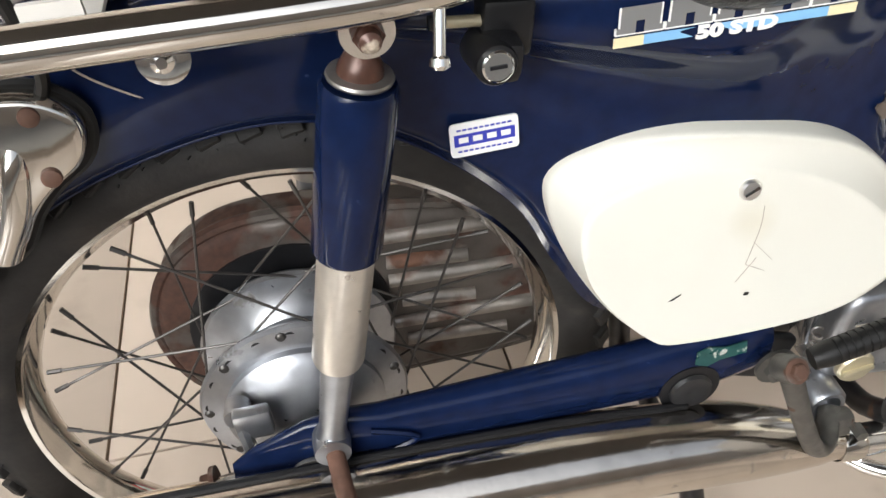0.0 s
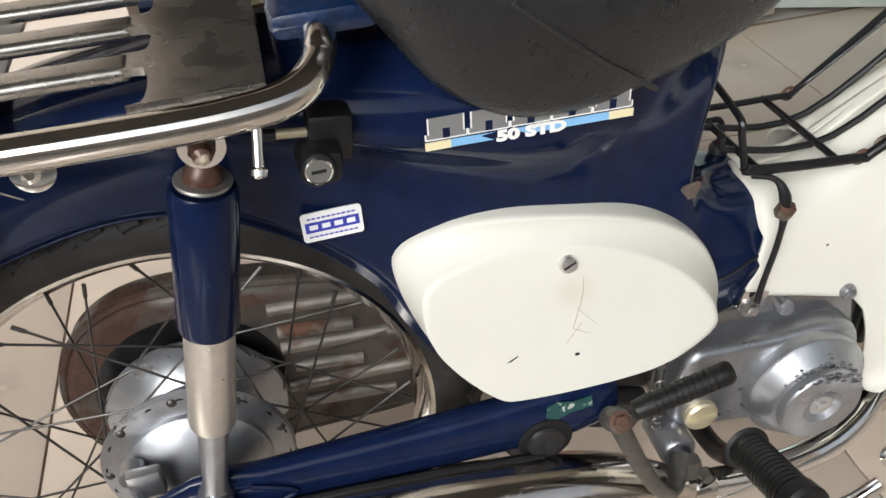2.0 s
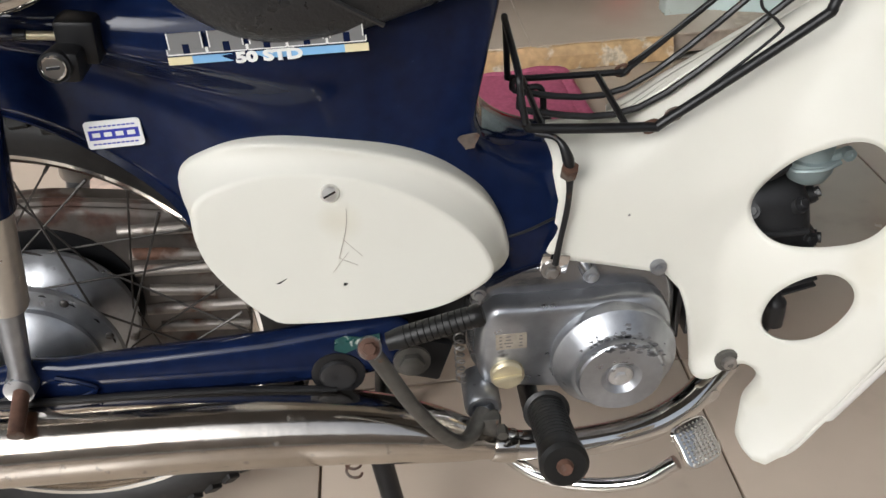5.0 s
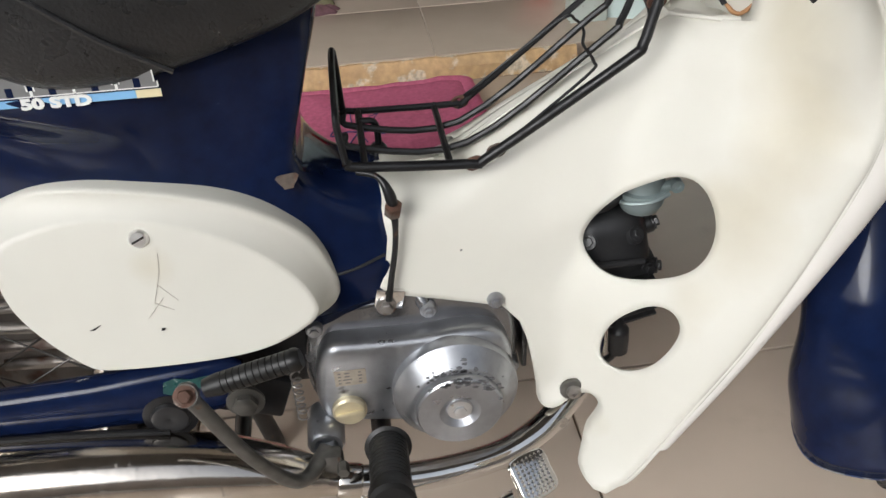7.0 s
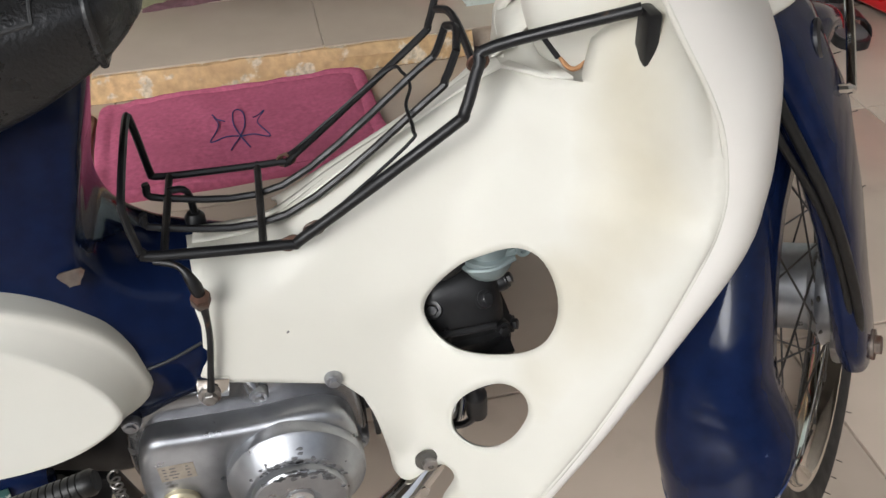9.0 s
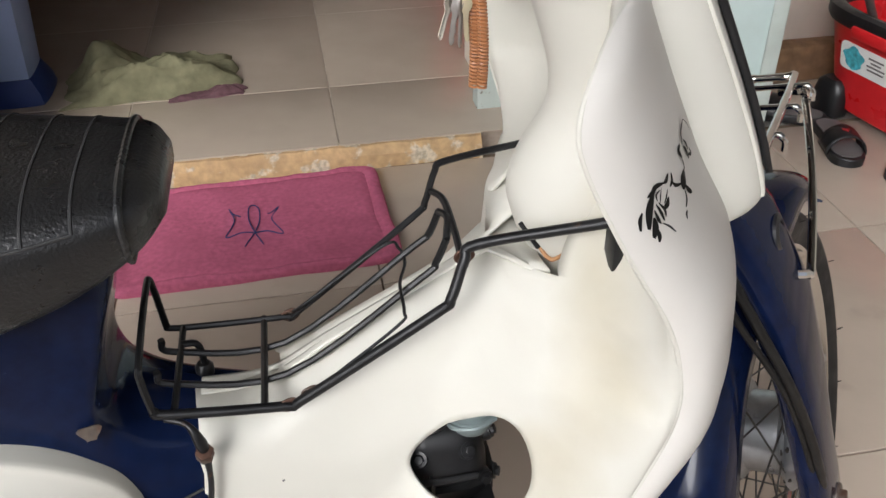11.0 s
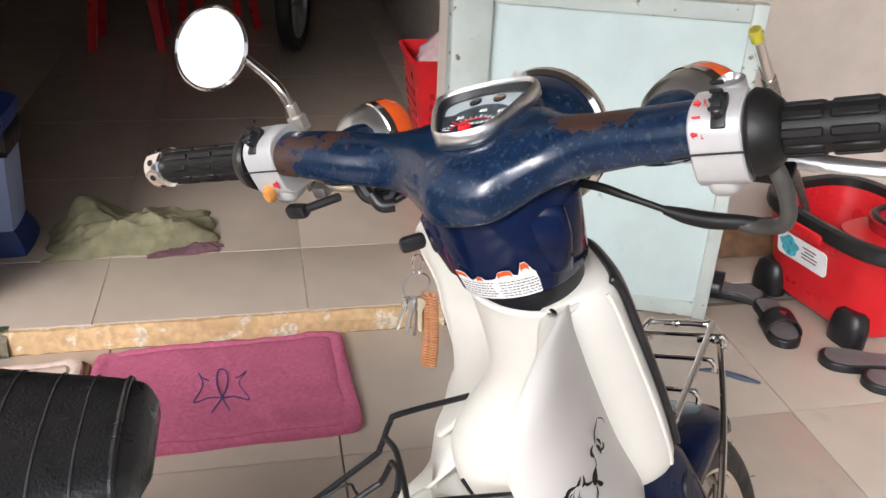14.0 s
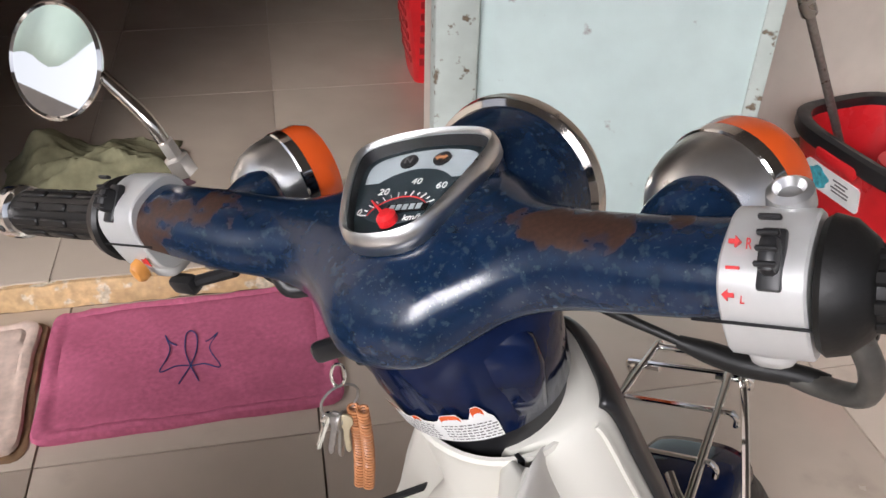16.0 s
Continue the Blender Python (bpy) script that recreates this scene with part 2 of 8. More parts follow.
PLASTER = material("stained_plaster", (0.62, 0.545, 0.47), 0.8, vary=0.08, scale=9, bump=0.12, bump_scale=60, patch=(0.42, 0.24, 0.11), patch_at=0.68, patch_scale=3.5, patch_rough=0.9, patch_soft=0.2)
DARK_WALL = material("darkened_inner_wall", (0.34, 0.29, 0.25), 0.8, vary=0.1, scale=9, bump=0.1)
CANOPY = material("dark_canopy_sheet", (0.13, 0.125, 0.12), 0.7, vary=0.15, scale=9, bump=0.1)
CONCRETE = material("yard_concrete", (0.36, 0.34, 0.31), 0.85, vary=0.15, scale=8, bump=0.2, bump_scale=60)
CARDBOARD = material("old_wood", (0.23, 0.135, 0.07), 0.8, vary=0.3, scale=30, bump=0.3, bump_scale=80)
BIN_BLUE = material("pale_blue_plastic", (0.30, 0.40, 0.66), 0.4, vary=0.06, scale=10)
BIN_NAVY = material("deep_blue_plastic", (0.012, 0.035, 0.17), 0.4, vary=0.08, scale=10)
AMBER = material("amber_resin", (0.42, 0.18, 0.075), 0.35, vary=0.25, scale=60, bump=0.2)
FILM = material("clear_film", (0.62, 0.45, 0.45), 0.15, vary=0.2, scale=60)


def glass(name, tint, rough=0.02, ior=1.45):
    m = bpy.data.materials.new(name)
    m.use_nodes = True
    p = m.node_tree.nodes["Principled BSDF"]
    p.inputs["Base Color"].default_value = (*tint, 1)
    p.inputs["Roughness"].default_value, p.inputs["Transmission Weight"].default_value, p.inputs["IOR"].default_value = rough, 1.0, ior
    return m


CANVAS = material("pale_green_canvas", (0.80, 0.90, 0.82), 0.8, vary=0.25, scale=2.5)
lets = CANVAS.node_tree.nodes.new("ShaderNodeBsdfTranslucent")
lets.inputs["Color"].default_value = (0.88, 0.97, 0.90, 1)
both_ways = CANVAS.node_tree.nodes.new("ShaderNodeMixShader")
both_ways.inputs[0].default_value = 0.6
CANVAS.node_tree.links.new(CANVAS.node_tree.nodes["Principled BSDF"].outputs[0], both_ways.inputs[1])
CANVAS.node_tree.links.new(lets.outputs[0], both_ways.inputs[2])
CANVAS.node_tree.links.new(both_ways.outputs[0], CANVAS.node_tree.nodes["Material Output"].inputs["Surface"])
GLASS = glass("clear_glass", (1, 1, 1))
THIN_GLASS = glass("thin_clear_plastic", (1, 1, 1), 0.03, 1.12)
MIRROR = material("mirror_glass", (0.92, 0.93, 0.92), 0.015, 1.0, vary=0.0)

# ---- mesh tools ----


def curve(points, n=8, closed=False):
    """A smooth line through the points (Catmull-Rom), n steps to a span."""
    p = [Vector(q) for q in points]
    out, spans = [], len(p) if closed else len(p) - 1
    for i in range(spans):
        if closed:
            a, b, c, d = (p[(i + k) % len(p)] for k in (-1, 0, 1, 2))
        else:
            b, c = p[i], p[i + 1]
            a, d = (p[i - 1] if i else b * 2 - c), (p[i + 2] if i + 2 < len(p) else c * 2 - b)
        for k in range(n):
            t = k / n
            out.append(0.5 * (2 * b + (c - a) * t + (2 * a - 5 * b + 4 * c - d) * t * t + (3 * b - a - 3 * c + d) * t ** 3))
    if not closed:
        out.append(p[-1])
    return out


def even(points, n, closed=True):
    """n points at even steps along a line."""
    p = [Vector(q) for q in points] + ([Vector(points[0])] if closed else [])
    at = np.concatenate([[0], np.cumsum([(b - a).length for a, b in zip(p, p[1:])])])
    out = []
    for s in np.linspace(0, at[-1], n + 1 if closed else n)[:n]:
        i = min(max(int(np.searchsorted(at, s, "right")) - 1, 0), len(p) - 2)
        f = (s - at[i]) / max(at[i + 1] - at[i], 1e-9)
        out.append(p[i].lerp(p[i + 1], float(f)))
    return out


class Shape:
    def __init__(self):
        self.v, self.f = [], []

    def add(self, vs, fs, m=None):
        k = len(self.v)
        self.v += [tuple(m @ Vector(q)) if m else tuple(q) for q in vs]
        self.f += [tuple(i + k for i in f) for f in fs]
        return self

    def loft(self, rings, ring_closed=True, caps=(True, True), m=None, wrap=False):
        n, r = len(rings[0]), len(rings)
        vs = [q for ring in rings for q in ring]
        fs = []
        for i in range(r if wrap else r - 1):
            j = (i + 1) % r
            for k in range(n if ring_closed else n - 1):
                e = (k + 1) % n
                fs.append((i * n + k, i * n + e, j * n + e, j * n + k))
        if ring_closed and not wrap:
            if caps[0]:
                fs.append(tuple(range(n - 1, -1, -1)))
            if caps[1]:
                fs.append(tuple((r - 1) * n + k for k in range(n)))
        return self.add(vs, fs, m)

    def tube(self, points, r, seg=10, n=6, closed=False, m=None, smooth=True, flat=1.0):
        p = curve(points, n, closed) if smooth else [Vector(q) for q in points]
        rings, up = [], None
        for i, q in enumerate(p):
            a = p[(i - 1) % len(p)] if (i or closed) else q
            b = p[(i + 1) % len(p)] if (i < len(p) - 1 or closed) else q
            d = (b - a).normalized()
            if up is None:
                up = d.orthogonal().normalized()
            up = (up - d * up.dot(d)).normalized()
            side = d.cross(up)
            rr = float(np.interp(i / max(len(p) - 1, 1) * (len(r) - 1), range(len(r)), r)) if isinstance(r, (list, tuple)) else r
            rings.append([q + rr * (math.cos(2 * math.pi * k / seg) * up + flat * math.sin(2 * math.pi * k / seg) * side) for k in range(seg)])
        return self.loft(rings, m=m, wrap=closed)

    def lathe(self, profile, m=None, seg=32, closed=False):
        """Turns (radius, height) pairs round the local z axis."""
        rings = [[(r * math.cos(2 * math.pi * k / seg), r * math.sin(2 * math.pi * k / seg), h) for k in range(seg)] for r, h in profile]
        return self.loft(rings, m=m, wrap=closed)

    def box(self, size, m=None, bevel=0.0, steps=2):
        b = bmesh.new()
        bmesh.ops.create_cube(b, size=1.0, matrix=Matrix.Diagonal((*size, 1)))
        if bevel:
            bmesh.ops.bevel(b, geom=b.edges[:], offset=bevel, segments=steps, profile=0.5, affect="EDGES")
        b.verts.index_update()
        self.add([v.co.copy() for v in b.verts], [tuple(v.index for v in f.verts) for f in b.faces], m)
        b.free()
        return self

    def plate(self, outline, lo, hi, m=None, bevel=0.0):
        """A flat outline (x, y) with thickness along z and rounded upper edge."""
        o = [Vector((q[0], q[1])) for q in outline]
        n = len(o)
        if sum(o[i].x * o[(i + 1) % n].y - o[(i + 1) % n].x * o[i].y for i in range(n)) < 0:
            o.reverse()
        inward = []
        for i in range(n):
            d = (o[(i + 1) % n] - o[i - 1]).normalized()
            inward.append(Vector((-d.y, d.x)))
        rings = [[(q.x, q.y, lo) for q in o]]
        if bevel:
            for a in (0, 30, 60, 90):
                s, c = math.sin(radians(a)), math.cos(radians(a))
                rings.append([((q + w * bevel * (1 - c)).x, (q + w * bevel * (1 - c)).y, hi - bevel + bevel * s) for q, w in zip(o, inward)])
        else:
            rings.append([(q.x, q.y, hi) for q in o])
        return self.loft(rings, m=m)


def put(name, shape, mat, parent=None, label="", smooth=38.0, thick=0.0, m=None, offset=0.0):
    """Links a shape as ONE mesh object, as a part if it has a parent."""
    me = bpy.data.meshes.new(name)
    me.from_pydata(shape.v if m is None else [tuple(m @ Vector(q)) for q in shape.v], [], shape.f)
    b = bmesh.new()
    b.from_mesh(me)
    bmesh.ops.recalc_face_normals(b, faces=b.faces[:])
    b.to_mesh(me)
    b.free()
    me.materials.append(mat)
    if smooth:
        me.shade_smooth()
        me.set_sharp_from_angle(angle=radians(smooth))
    ob = new(name, me)
    if parent:
        ob.parent = parent
        ob.matrix_parent_inverse = parent.matrix_basis.inverted()
    if label:
        ob["label"] = label
    if thick:
        mod = ob.modifiers.new("thickness", "SOLIDIFY")
        mod.thickness, mod.offset = thick, offset
    return ob


def thing(name, at, label, category, group=""):
    ob = new(name)
    ob.location = at
    ob.empty_display_size = 0.1
    ob.matrix_basis = Matrix.Translation(at)
    return tagged(ob, label, category, group)


def structure(ob, label, category):
    return tagged(ob, label, category, kind="structure")


def lettering(text, height, m, thick=0.0006, align="CENTER", squash=1.0, bold=0.0):
    """Words as a shape, in the x y plane of m, height tall."""
    c = bpy.data.curves.new("words", "FONT")
    c.body, c.size, c.align_x, c.extrude, c.resolution_u = text, height * 1.4, align, thick, 3
    c.offset = bold
    tmp = bpy.data.objects.new("words", c)
    me = bpy.data.meshes.new_from_object(tmp)
    s = Shape().add([(v.co.x * squash, v.co.y, v.co.z) for v in me.vertices], [tuple(p.vertices) for p in me.polygons], m)
    bpy.data.objects.remove(tmp)
    bpy.data.meshes.remove(me)
    bpy.data.curves.remove(c)
    return s


def axis(at, way, up=(0, 0, 1)):
    """A pose at a place whose local z points along way."""
    z = Vector(way).normalized()
    x = Vector(up).cross(z)
    x = x.normalized() if x.length > 1e-4 else Vector((1, 0, 0))
    y = z.cross(x)
    r = Matrix((x, y, z)).transposed().to_4x4()
    return Matrix.Translation(at) @ r


def bolt(s, at, way, r=0.008, h=0.006):
    """A hexagon bolt head on a washer, added to a shape."""
    m = axis(at, way)
    s.lathe([(r * 1.5, -0.001), (r * 1.5, h * 0.25), (r, h * 0.3)], m, 20)
    s.lathe([(r, h * 0.2), (r, h * 0.9), (r * 0.85, h), (0.0005, h)], m, 6)
    return s


MIRRORED = Matrix.Diagonal((1, -1, 1, 1))
OUT = (0, -1, 0)

# ---- the place: tiled yard, raised room floor, walls, door ----
STEP_Y, STEP_Z = 1.305, 0.06
# unseen beyond the tiles; its pale tone is set to bounce light up
g = Shape().box((40, 40, 0.05), Matrix.Translation((0, -10, -0.045)))
ground = structure(put("ground", g, CONCRETE), "grey concrete ground of the open yard", "ground")
g = Shape().box((6.2, 3.3, 0.012), Matrix.Translation((0.9, -0.345, -0.012)))
floor = structure(put("floor", g, GROUT), "beige glazed floor tiles with dark joints", "floor")
g = Shape().box((4.4, 4.1, STEP_Z - 0.004), Matrix.Translation((-0.75, STEP_Y + 2.07, STEP_Z / 2 + 0.0004)))
room_floor = structure(put("room_floor", g, ROOM_GROUT), "raised beige tiled floor of the dark room", "floor")

# the broken ochre edge of the raised floor
rng = random.Random(4)
rings = []
for i in range(120):
    x = -2.4 + i * 3.5 / 119
    j = [rng.uniform(-0.004, 0.004) for _ in range(4)]
    rings.append([(x, STEP_Y + 0.03, 0.0), (x, STEP_Y - 0.022 + j[0], 0.0), (x, STEP_Y - 0.018 + j[1], STEP_Z * 0.6), (x, STEP_Y - 0.006 + j[2], STEP_Z - 0.004 + j[3] * 0.5), (x, STEP_Y + 0.03, STEP_Z - 0.004)])
structure(put("step_edge", Shape().loft(rings), MORTAR, smooth=25), "chipped ochre mortar edge of the floor step", "step")

rings = []
for i in range(16):
    x = -0.30 + i * 0.31 / 15
    j = [rng.uniform(-0.005, 0.005) for _ in range(3)]
    rings.append([(x, STEP_Y + 0.02, 0.0), (x, STEP_Y - 0.030 + j[0], 0.0), (x, STEP_Y - 0.026 + j[1], STEP_Z * 0.7), (x, STEP_Y - 0.004 + j[2], STEP_Z + 0.001), (x, STEP_Y + 0.02, STEP_Z + 0.001)])
structure(put("step_edge", Shape().loft(rings), MOSS, smooth=25), "dark mossy end of the floor step", "step")

g = Shape()
for lo, hi in (((1.16, 1.62, 0), (4.0, 1.8, 2.7)), ((-2.95, 1.34, 0), (-0.15, 1.52, 2.7)), ((-0.15, 1.34, 2.1), (1.16, 1.52, 2.7)), ((1.16, 1.5, 0), (1.30, 1.62, 2.7))):
    g.box([b - a for a, b in zip(lo, hi)], Matrix.Translation([(a + b) / 2 for a, b in zip(lo, hi)]))
structure(put("wall_front", g, PLASTER, smooth=0), "stained cream plaster house wall", "wall")
# inner walls and ceiling: dark base colour helps the room's dimness
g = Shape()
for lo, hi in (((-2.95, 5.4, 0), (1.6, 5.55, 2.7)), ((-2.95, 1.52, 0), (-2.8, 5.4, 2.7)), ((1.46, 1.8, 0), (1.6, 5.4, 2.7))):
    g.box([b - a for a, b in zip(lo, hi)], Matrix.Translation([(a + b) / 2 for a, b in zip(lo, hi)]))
structure(put("wall_room", g, DARK_WALL, smooth=0), "inner room walls, colour darkened to keep the room dim", "wall")
structure(put("ceiling", Shape().box((4.6, 4.3, 0.12), Matrix.Translation((-0.7, 3.5, 2.76))), DARK_WALL, smooth=0), "room ceiling, colour darkened to keep the room dim", "ceiling")
# unseen canopy; its edges and dark tone set where daylight reaches
g = Shape().box((5.3, 3.6, 0.08), Matrix.Translation((1.45, 0.0, 2.9)))
structure(put("canopy", g, CANOPY, smooth=0), "unseen dark porch canopy, sized to shape the light", "canopy")
# side wall out of view, grey to hold down bounced light
g = Shape().box((0.15, 5.5, 2.7), Matrix.Translation((4.0, -0.9, 1.35)))
structure(put("wall_side", g, CONCRETE, smooth=0), "unseen grey side wall, added and toned to cut bounce", "wall")
# two unseen walls, added to keep blue sky out of the chrome
structure(put("wall_yard", Shape().box((12, 0.15, 2.2), Matrix.Translation((0.5, -5.0, 1.1))), PLASTER, smooth=0), "unseen plain wall added across the yard", "wall")
structure(put("wall_lane", Shape().box((0.15, 7.0, 2.0), Matrix.Translation((-5.4, -1.5, 1.0))), PLASTER, smooth=0), "unseen plain wall added along the lane", "wall")
# a brown strip along the wall foot, standing in for damp stains and shade
structure(put("wall_foot", Shape().box((1.5, 0.07, 0.11), Matrix.Translation((2.1, 1.585, 0.055)), 0.008), CARDBOARD), "brown strip for damp stains and shade at the wall foot", "trim")



# pale green canvas added out of view, to tint what the mirror reflects
AW = Matrix.Translation((-6.4, -1.7, 3.1))
awning = thing("awning", (-6.4, -1.7, 3.1), "pale green canvas out of view, added to tint the mirror", "awning")
rows = []
for i in range(80):
    y = -2.6 + i * 5.2 / 79
    fold = 0.05 * math.sin(i * 0.9) + 0.03 * math.sin(i * 0.27)
    low_ = -0.55 + 0.22 * math.sin(i * 0.31) + 0.10 * math.sin(i * 0.83)
    high_ = 0.50 + 0.16 * math.sin(i * 0.23 + 1) + 0.08 * math.sin(i * 0.7)
    rows.append([(fold * (1 - k), y, low_ + (high_ - low_) * k) for k in (0, 0.2, 0.4, 0.6, 0.8, 1.0)])
put("canvas", Shape().loft(rows, ring_closed=False), CANVAS, awning, m=AW, smooth=60, thick=0.002)
for y in (-2.6, 2.6):
    put("post", Shape().tube([(0.05, y, -3.1), (0.05, y, 0.6)], 0.03, 12, 1, smooth=False, m=AW), STEEL, awning)

# open door leaf of painted sheet metal
door = structure(new("door_1"), "open pale blue painted door leaf with scuffs", "door")
DW, DH = 0.69, 0.865
DM = Matrix.Translation((1.835, 1.228, 0.0)) @ Matrix.Rotation(math.atan2(0.107, -0.268), 4, "Z")
door.matrix_basis = DM


def local_box(lo, hi, m, bevel=0.0):
    return Shape().box([b - a for a, b in zip(lo, hi)], m @ Matrix.Translation([(a + b) / 2 for a, b in zip(lo, hi)]), bevel)


put("panel", local_box((0.03, -0.008, 0.03), (DW - 0.03, 0.008, DH - 0.03), DM), DOOR_PAINT, door)
for name, lo, hi in (("stile", (0, -0.018, 0), (0.036, 0.018, DH)), ("stile", (DW - 0.04, -0.018, 0), (DW, 0.018, DH)), ("rail", (0.036, -0.017, 0.004), (DW - 0.04, 0.017, 0.05)), ("rail", (0.036, -0.017, DH - 0.045), (DW - 0.04, 0.017, DH - 0.003))):
    put(name, local_box(lo, hi, DM, 0.003), DOOR_FRAME, door)
for z in (0.2, 0.62):
    put("hinge", Shape().lathe([(0.0, 0), (0.012, 0), (0.012, 0.07), (0.0, 0.07)], DM @ Matrix.Translation((DW + 0.012, 0, z)), 16), STEEL, door)
for z in (0.40, 0.47, 0.72):
    put("screw", Shape().lathe([(0.006, 0), (0.005, 0.004), (0.0, 0.005)], DM @ Matrix.Translation((0.002, 0.0, z)) @ Matrix.Rotation(radians(-90), 4, "Y"), 12), BLACK_METAL, door)
structure(put("door_post", Shape().box((0.10, 0.06, 2.2), Matrix.Translation((1.17, 1.47, 1.1)), 0.003), DOOR_FRAME), "worn painted steel door post", "door post")

# ---- things round the motorcycle ----


def mat_relief(x, y, seed):
    return 0.007 * noise.noise((x * 8, y * 8, seed)) + 0.004 * noise.noise((x * 26, y * 20, seed + 5)) + 0.004 * max(0, 1 - abs(abs(x) - 0.225 - 0.02 * noise.noise((y * 9, seed, 0))) / 0.012) * (abs(x) < 0.26)


def soft_mat(name, cx, cy, w, d, h, turn, mat, label, z=0.0):
    """A thick soft floor mat with rounded corners, puffed edges and a seam ring."""
    o = [(sx * (w / 2 - 0.026) + 0.026 * math.cos(radians(a)), sy * (d / 2 - 0.026) + 0.026 * math.sin(radians(a))) for sx, sy, a0 in ((1, 1, 0), (-1, 1, 90), (-1, -1, 180), (1, -1, 270)) for a in range(a0, a0 + 91, 15)]
    o = even([(x, y, 0) for x, y in o], 120)
    rings = []
    for k, hh in ((1.0, 0.0), (1.014, h * 0.45), (1.0, h * 0.9), (0.97, h * 1.05), (0.93, h * 1.0), (0.90, h * 0.82), (0.87, h * 0.95), (0.8, h), (0.68, h), (0.55, h), (0.40, h), (0.25, h), (0.02, h)):
        ring = []
        for q in o:
            wob = 1 + 0.014 * noise.noise((q[0] * 14, q[1] * 14, w + 3)) + 0.020 * noise.noise((q[0] * 4, q[1] * 4, w + 9))
            x, y = q[0] * k * wob, q[1] * k * wob
            ring.append((x, y, hh + (mat_relief(x, y, w) * min(1, hh / h) if hh > 0 else 0)))
        rings.append(ring)
    t = thing(name, (cx, cy, z), label, "mat")
    m = Matrix.Translation((cx, cy, z)) @ Matrix.Rotation(radians(turn), 4, "Z")
    put("pad", Shape().loft(rings), mat, t, m=m)
    return t, m


pink, pm = soft_mat("floor_mat", 0.525, 1.055, 0.60, 0.39, 0.022, 2.0, MAT_PINK, "pink towelling floor mat with a blue drawn bow")
put("backing", Shape().plate([(q[0], q[1]) for q in [Vector(v) for v in ((-0.285, -0.190, 0), (0.285, -0.192, 0), (0.290, 0.180, 0), (-0.285, 0.180, 0))]], 0.0, 0.005), RUBBER, pink, m=pm)
bow = [[(-0.055, 0.063), (-0.044, 0.008), (-0.064, -0.049), (-0.033, -0.040), (-0.004, -0.042)], [(0.056, 0.053), (0.038, 0.006), (0.060, -0.053), (0.028, -0.041), (0.0, -0.043)], [(-0.001, -0.043), (-0.012, 0.004), (-0.011, 0.053), (0.0, 0.066), (0.012, 0.046), (0.010, -0.004), (-0.002, -0.045)], [(0.0, -0.040), (-0.012, -0.066), (-0.024, -0.092)], [(-0.002, -0.040), (0.007, -0.066), (0.015, -0.090)], [(-0.055, 0.063), (-0.046, 0.040), (-0.030, 0.024)], [(0.056, 0.053), (0.040, 0.036), (0.030, 0.030)]]
g = Shape()
for line in bow:
    g.tube([(q.x, q.y, 0.0236 + mat_relief(q.x, q.y, 0.60)) for q in curve([(x, y, 0) for x, y in line], 5)], 0.0014, 6, 1, smooth=False)
put("drawn_bow", g, material("blue_pen", (0.03, 0.045, 0.16), 0.8), pink, "blue pen drawing of a bow", m=pm)
soft_mat("seat_pad", -0.05, 1.02, 0.50, 0.38, 0.02, 2.0, CLOTH_CREAM, "cream towelling mat with a brown edge")
soft_mat("under_mat", -0.045, 1.015, 0.52, 0.40, 0.006, 2.0, CARDBOARD, "thin brown mat under a cream one")


def heap(name, cx, cy, w, d, h, mat, label, seed, z, turn=0):
    """A crumpled flat cloth."""
    nx, ny = 46, 30
    rows = []
    for j in range(ny):
        row = []
        for i in range(nx):
            x, y = (i / (nx - 1) - 0.5), (j / (ny - 1) - 0.5)
            e = min(1, 6 * (0.5 - abs(x))) * min(1, 6 * (0.5 - abs(y)))
            r1 = noise.noise((x * 3.4 + seed, y * 2.2, 0.3))
            r2 = 1 - abs(noise.noise((x * 4 + y * 3 + seed, y * 7 - x, 1.7)))
            hh = h * (0.25 + 0.75 * max(0, 0.5 + r1)) * (0.35 + 0.65 * r2) * e ** 0.5
            row.append((x * w * (1 + 0.10 * noise.noise((seed, y * 4, 2))) + 0.03 * noise.noise((y * 5, seed, 0)), y * d * (1 + 0.16 * noise.noise((x * 4, seed, 5))), max(hh, 0.003)))
        rows.append(row)
    g = Shape().loft(rows, ring_closed=False)
    edge = [rows[0][i] for i in range(nx)] + [rows[j][-1] for j in range(1, ny)] + [rows[-1][i] for i in range(nx - 2, -1, -1)] + [rows[j][0] for j in range(ny - 2, 0, -1)]
    g.loft([edge, [(a, b, 0) for a, b, c in edge]], caps=(False, True))
    m = Matrix.Translation((cx, cy, z)) @ Matrix.Rotation(radians(turn), 4, "Z")
    ob = put(name, g, mat, m=m, smooth=70)
    return tagged(ob, label, "cloth")


heap("floor_cloth", 0.25, 1.80, 0.47, 0.25, 0.11, CLOTH_GREEN, "crumpled olive green floor cloth on the tiles", 3.0, STEP_Z, 6)
heap("rag", 0.40, 1.70, 0.20, 0.09, 0.022, CLOTH_MAUVE, "mauve cleaning rag half under a green cloth", 8.0, STEP_Z, 6)

# pale blue waste bin
bin_ = thing("waste_bin", (-0.152, 1.80, STEP_Z), "pale blue plastic waste bin on a deep blue base", "bin")


def squared(w, d, r, z):
    return [(x, y, z) for x, y in [(q.x, q.y) for q in even(curve([(-w + r, -d, 0), (w - r, -d, 0), (w, -d + r, 0), (w, d - r, 0), (w - r, d, 0), (-w + r, d, 0), (-w, d - r, 0), (-w, -d + r, 0)], 6, True), 48)]]


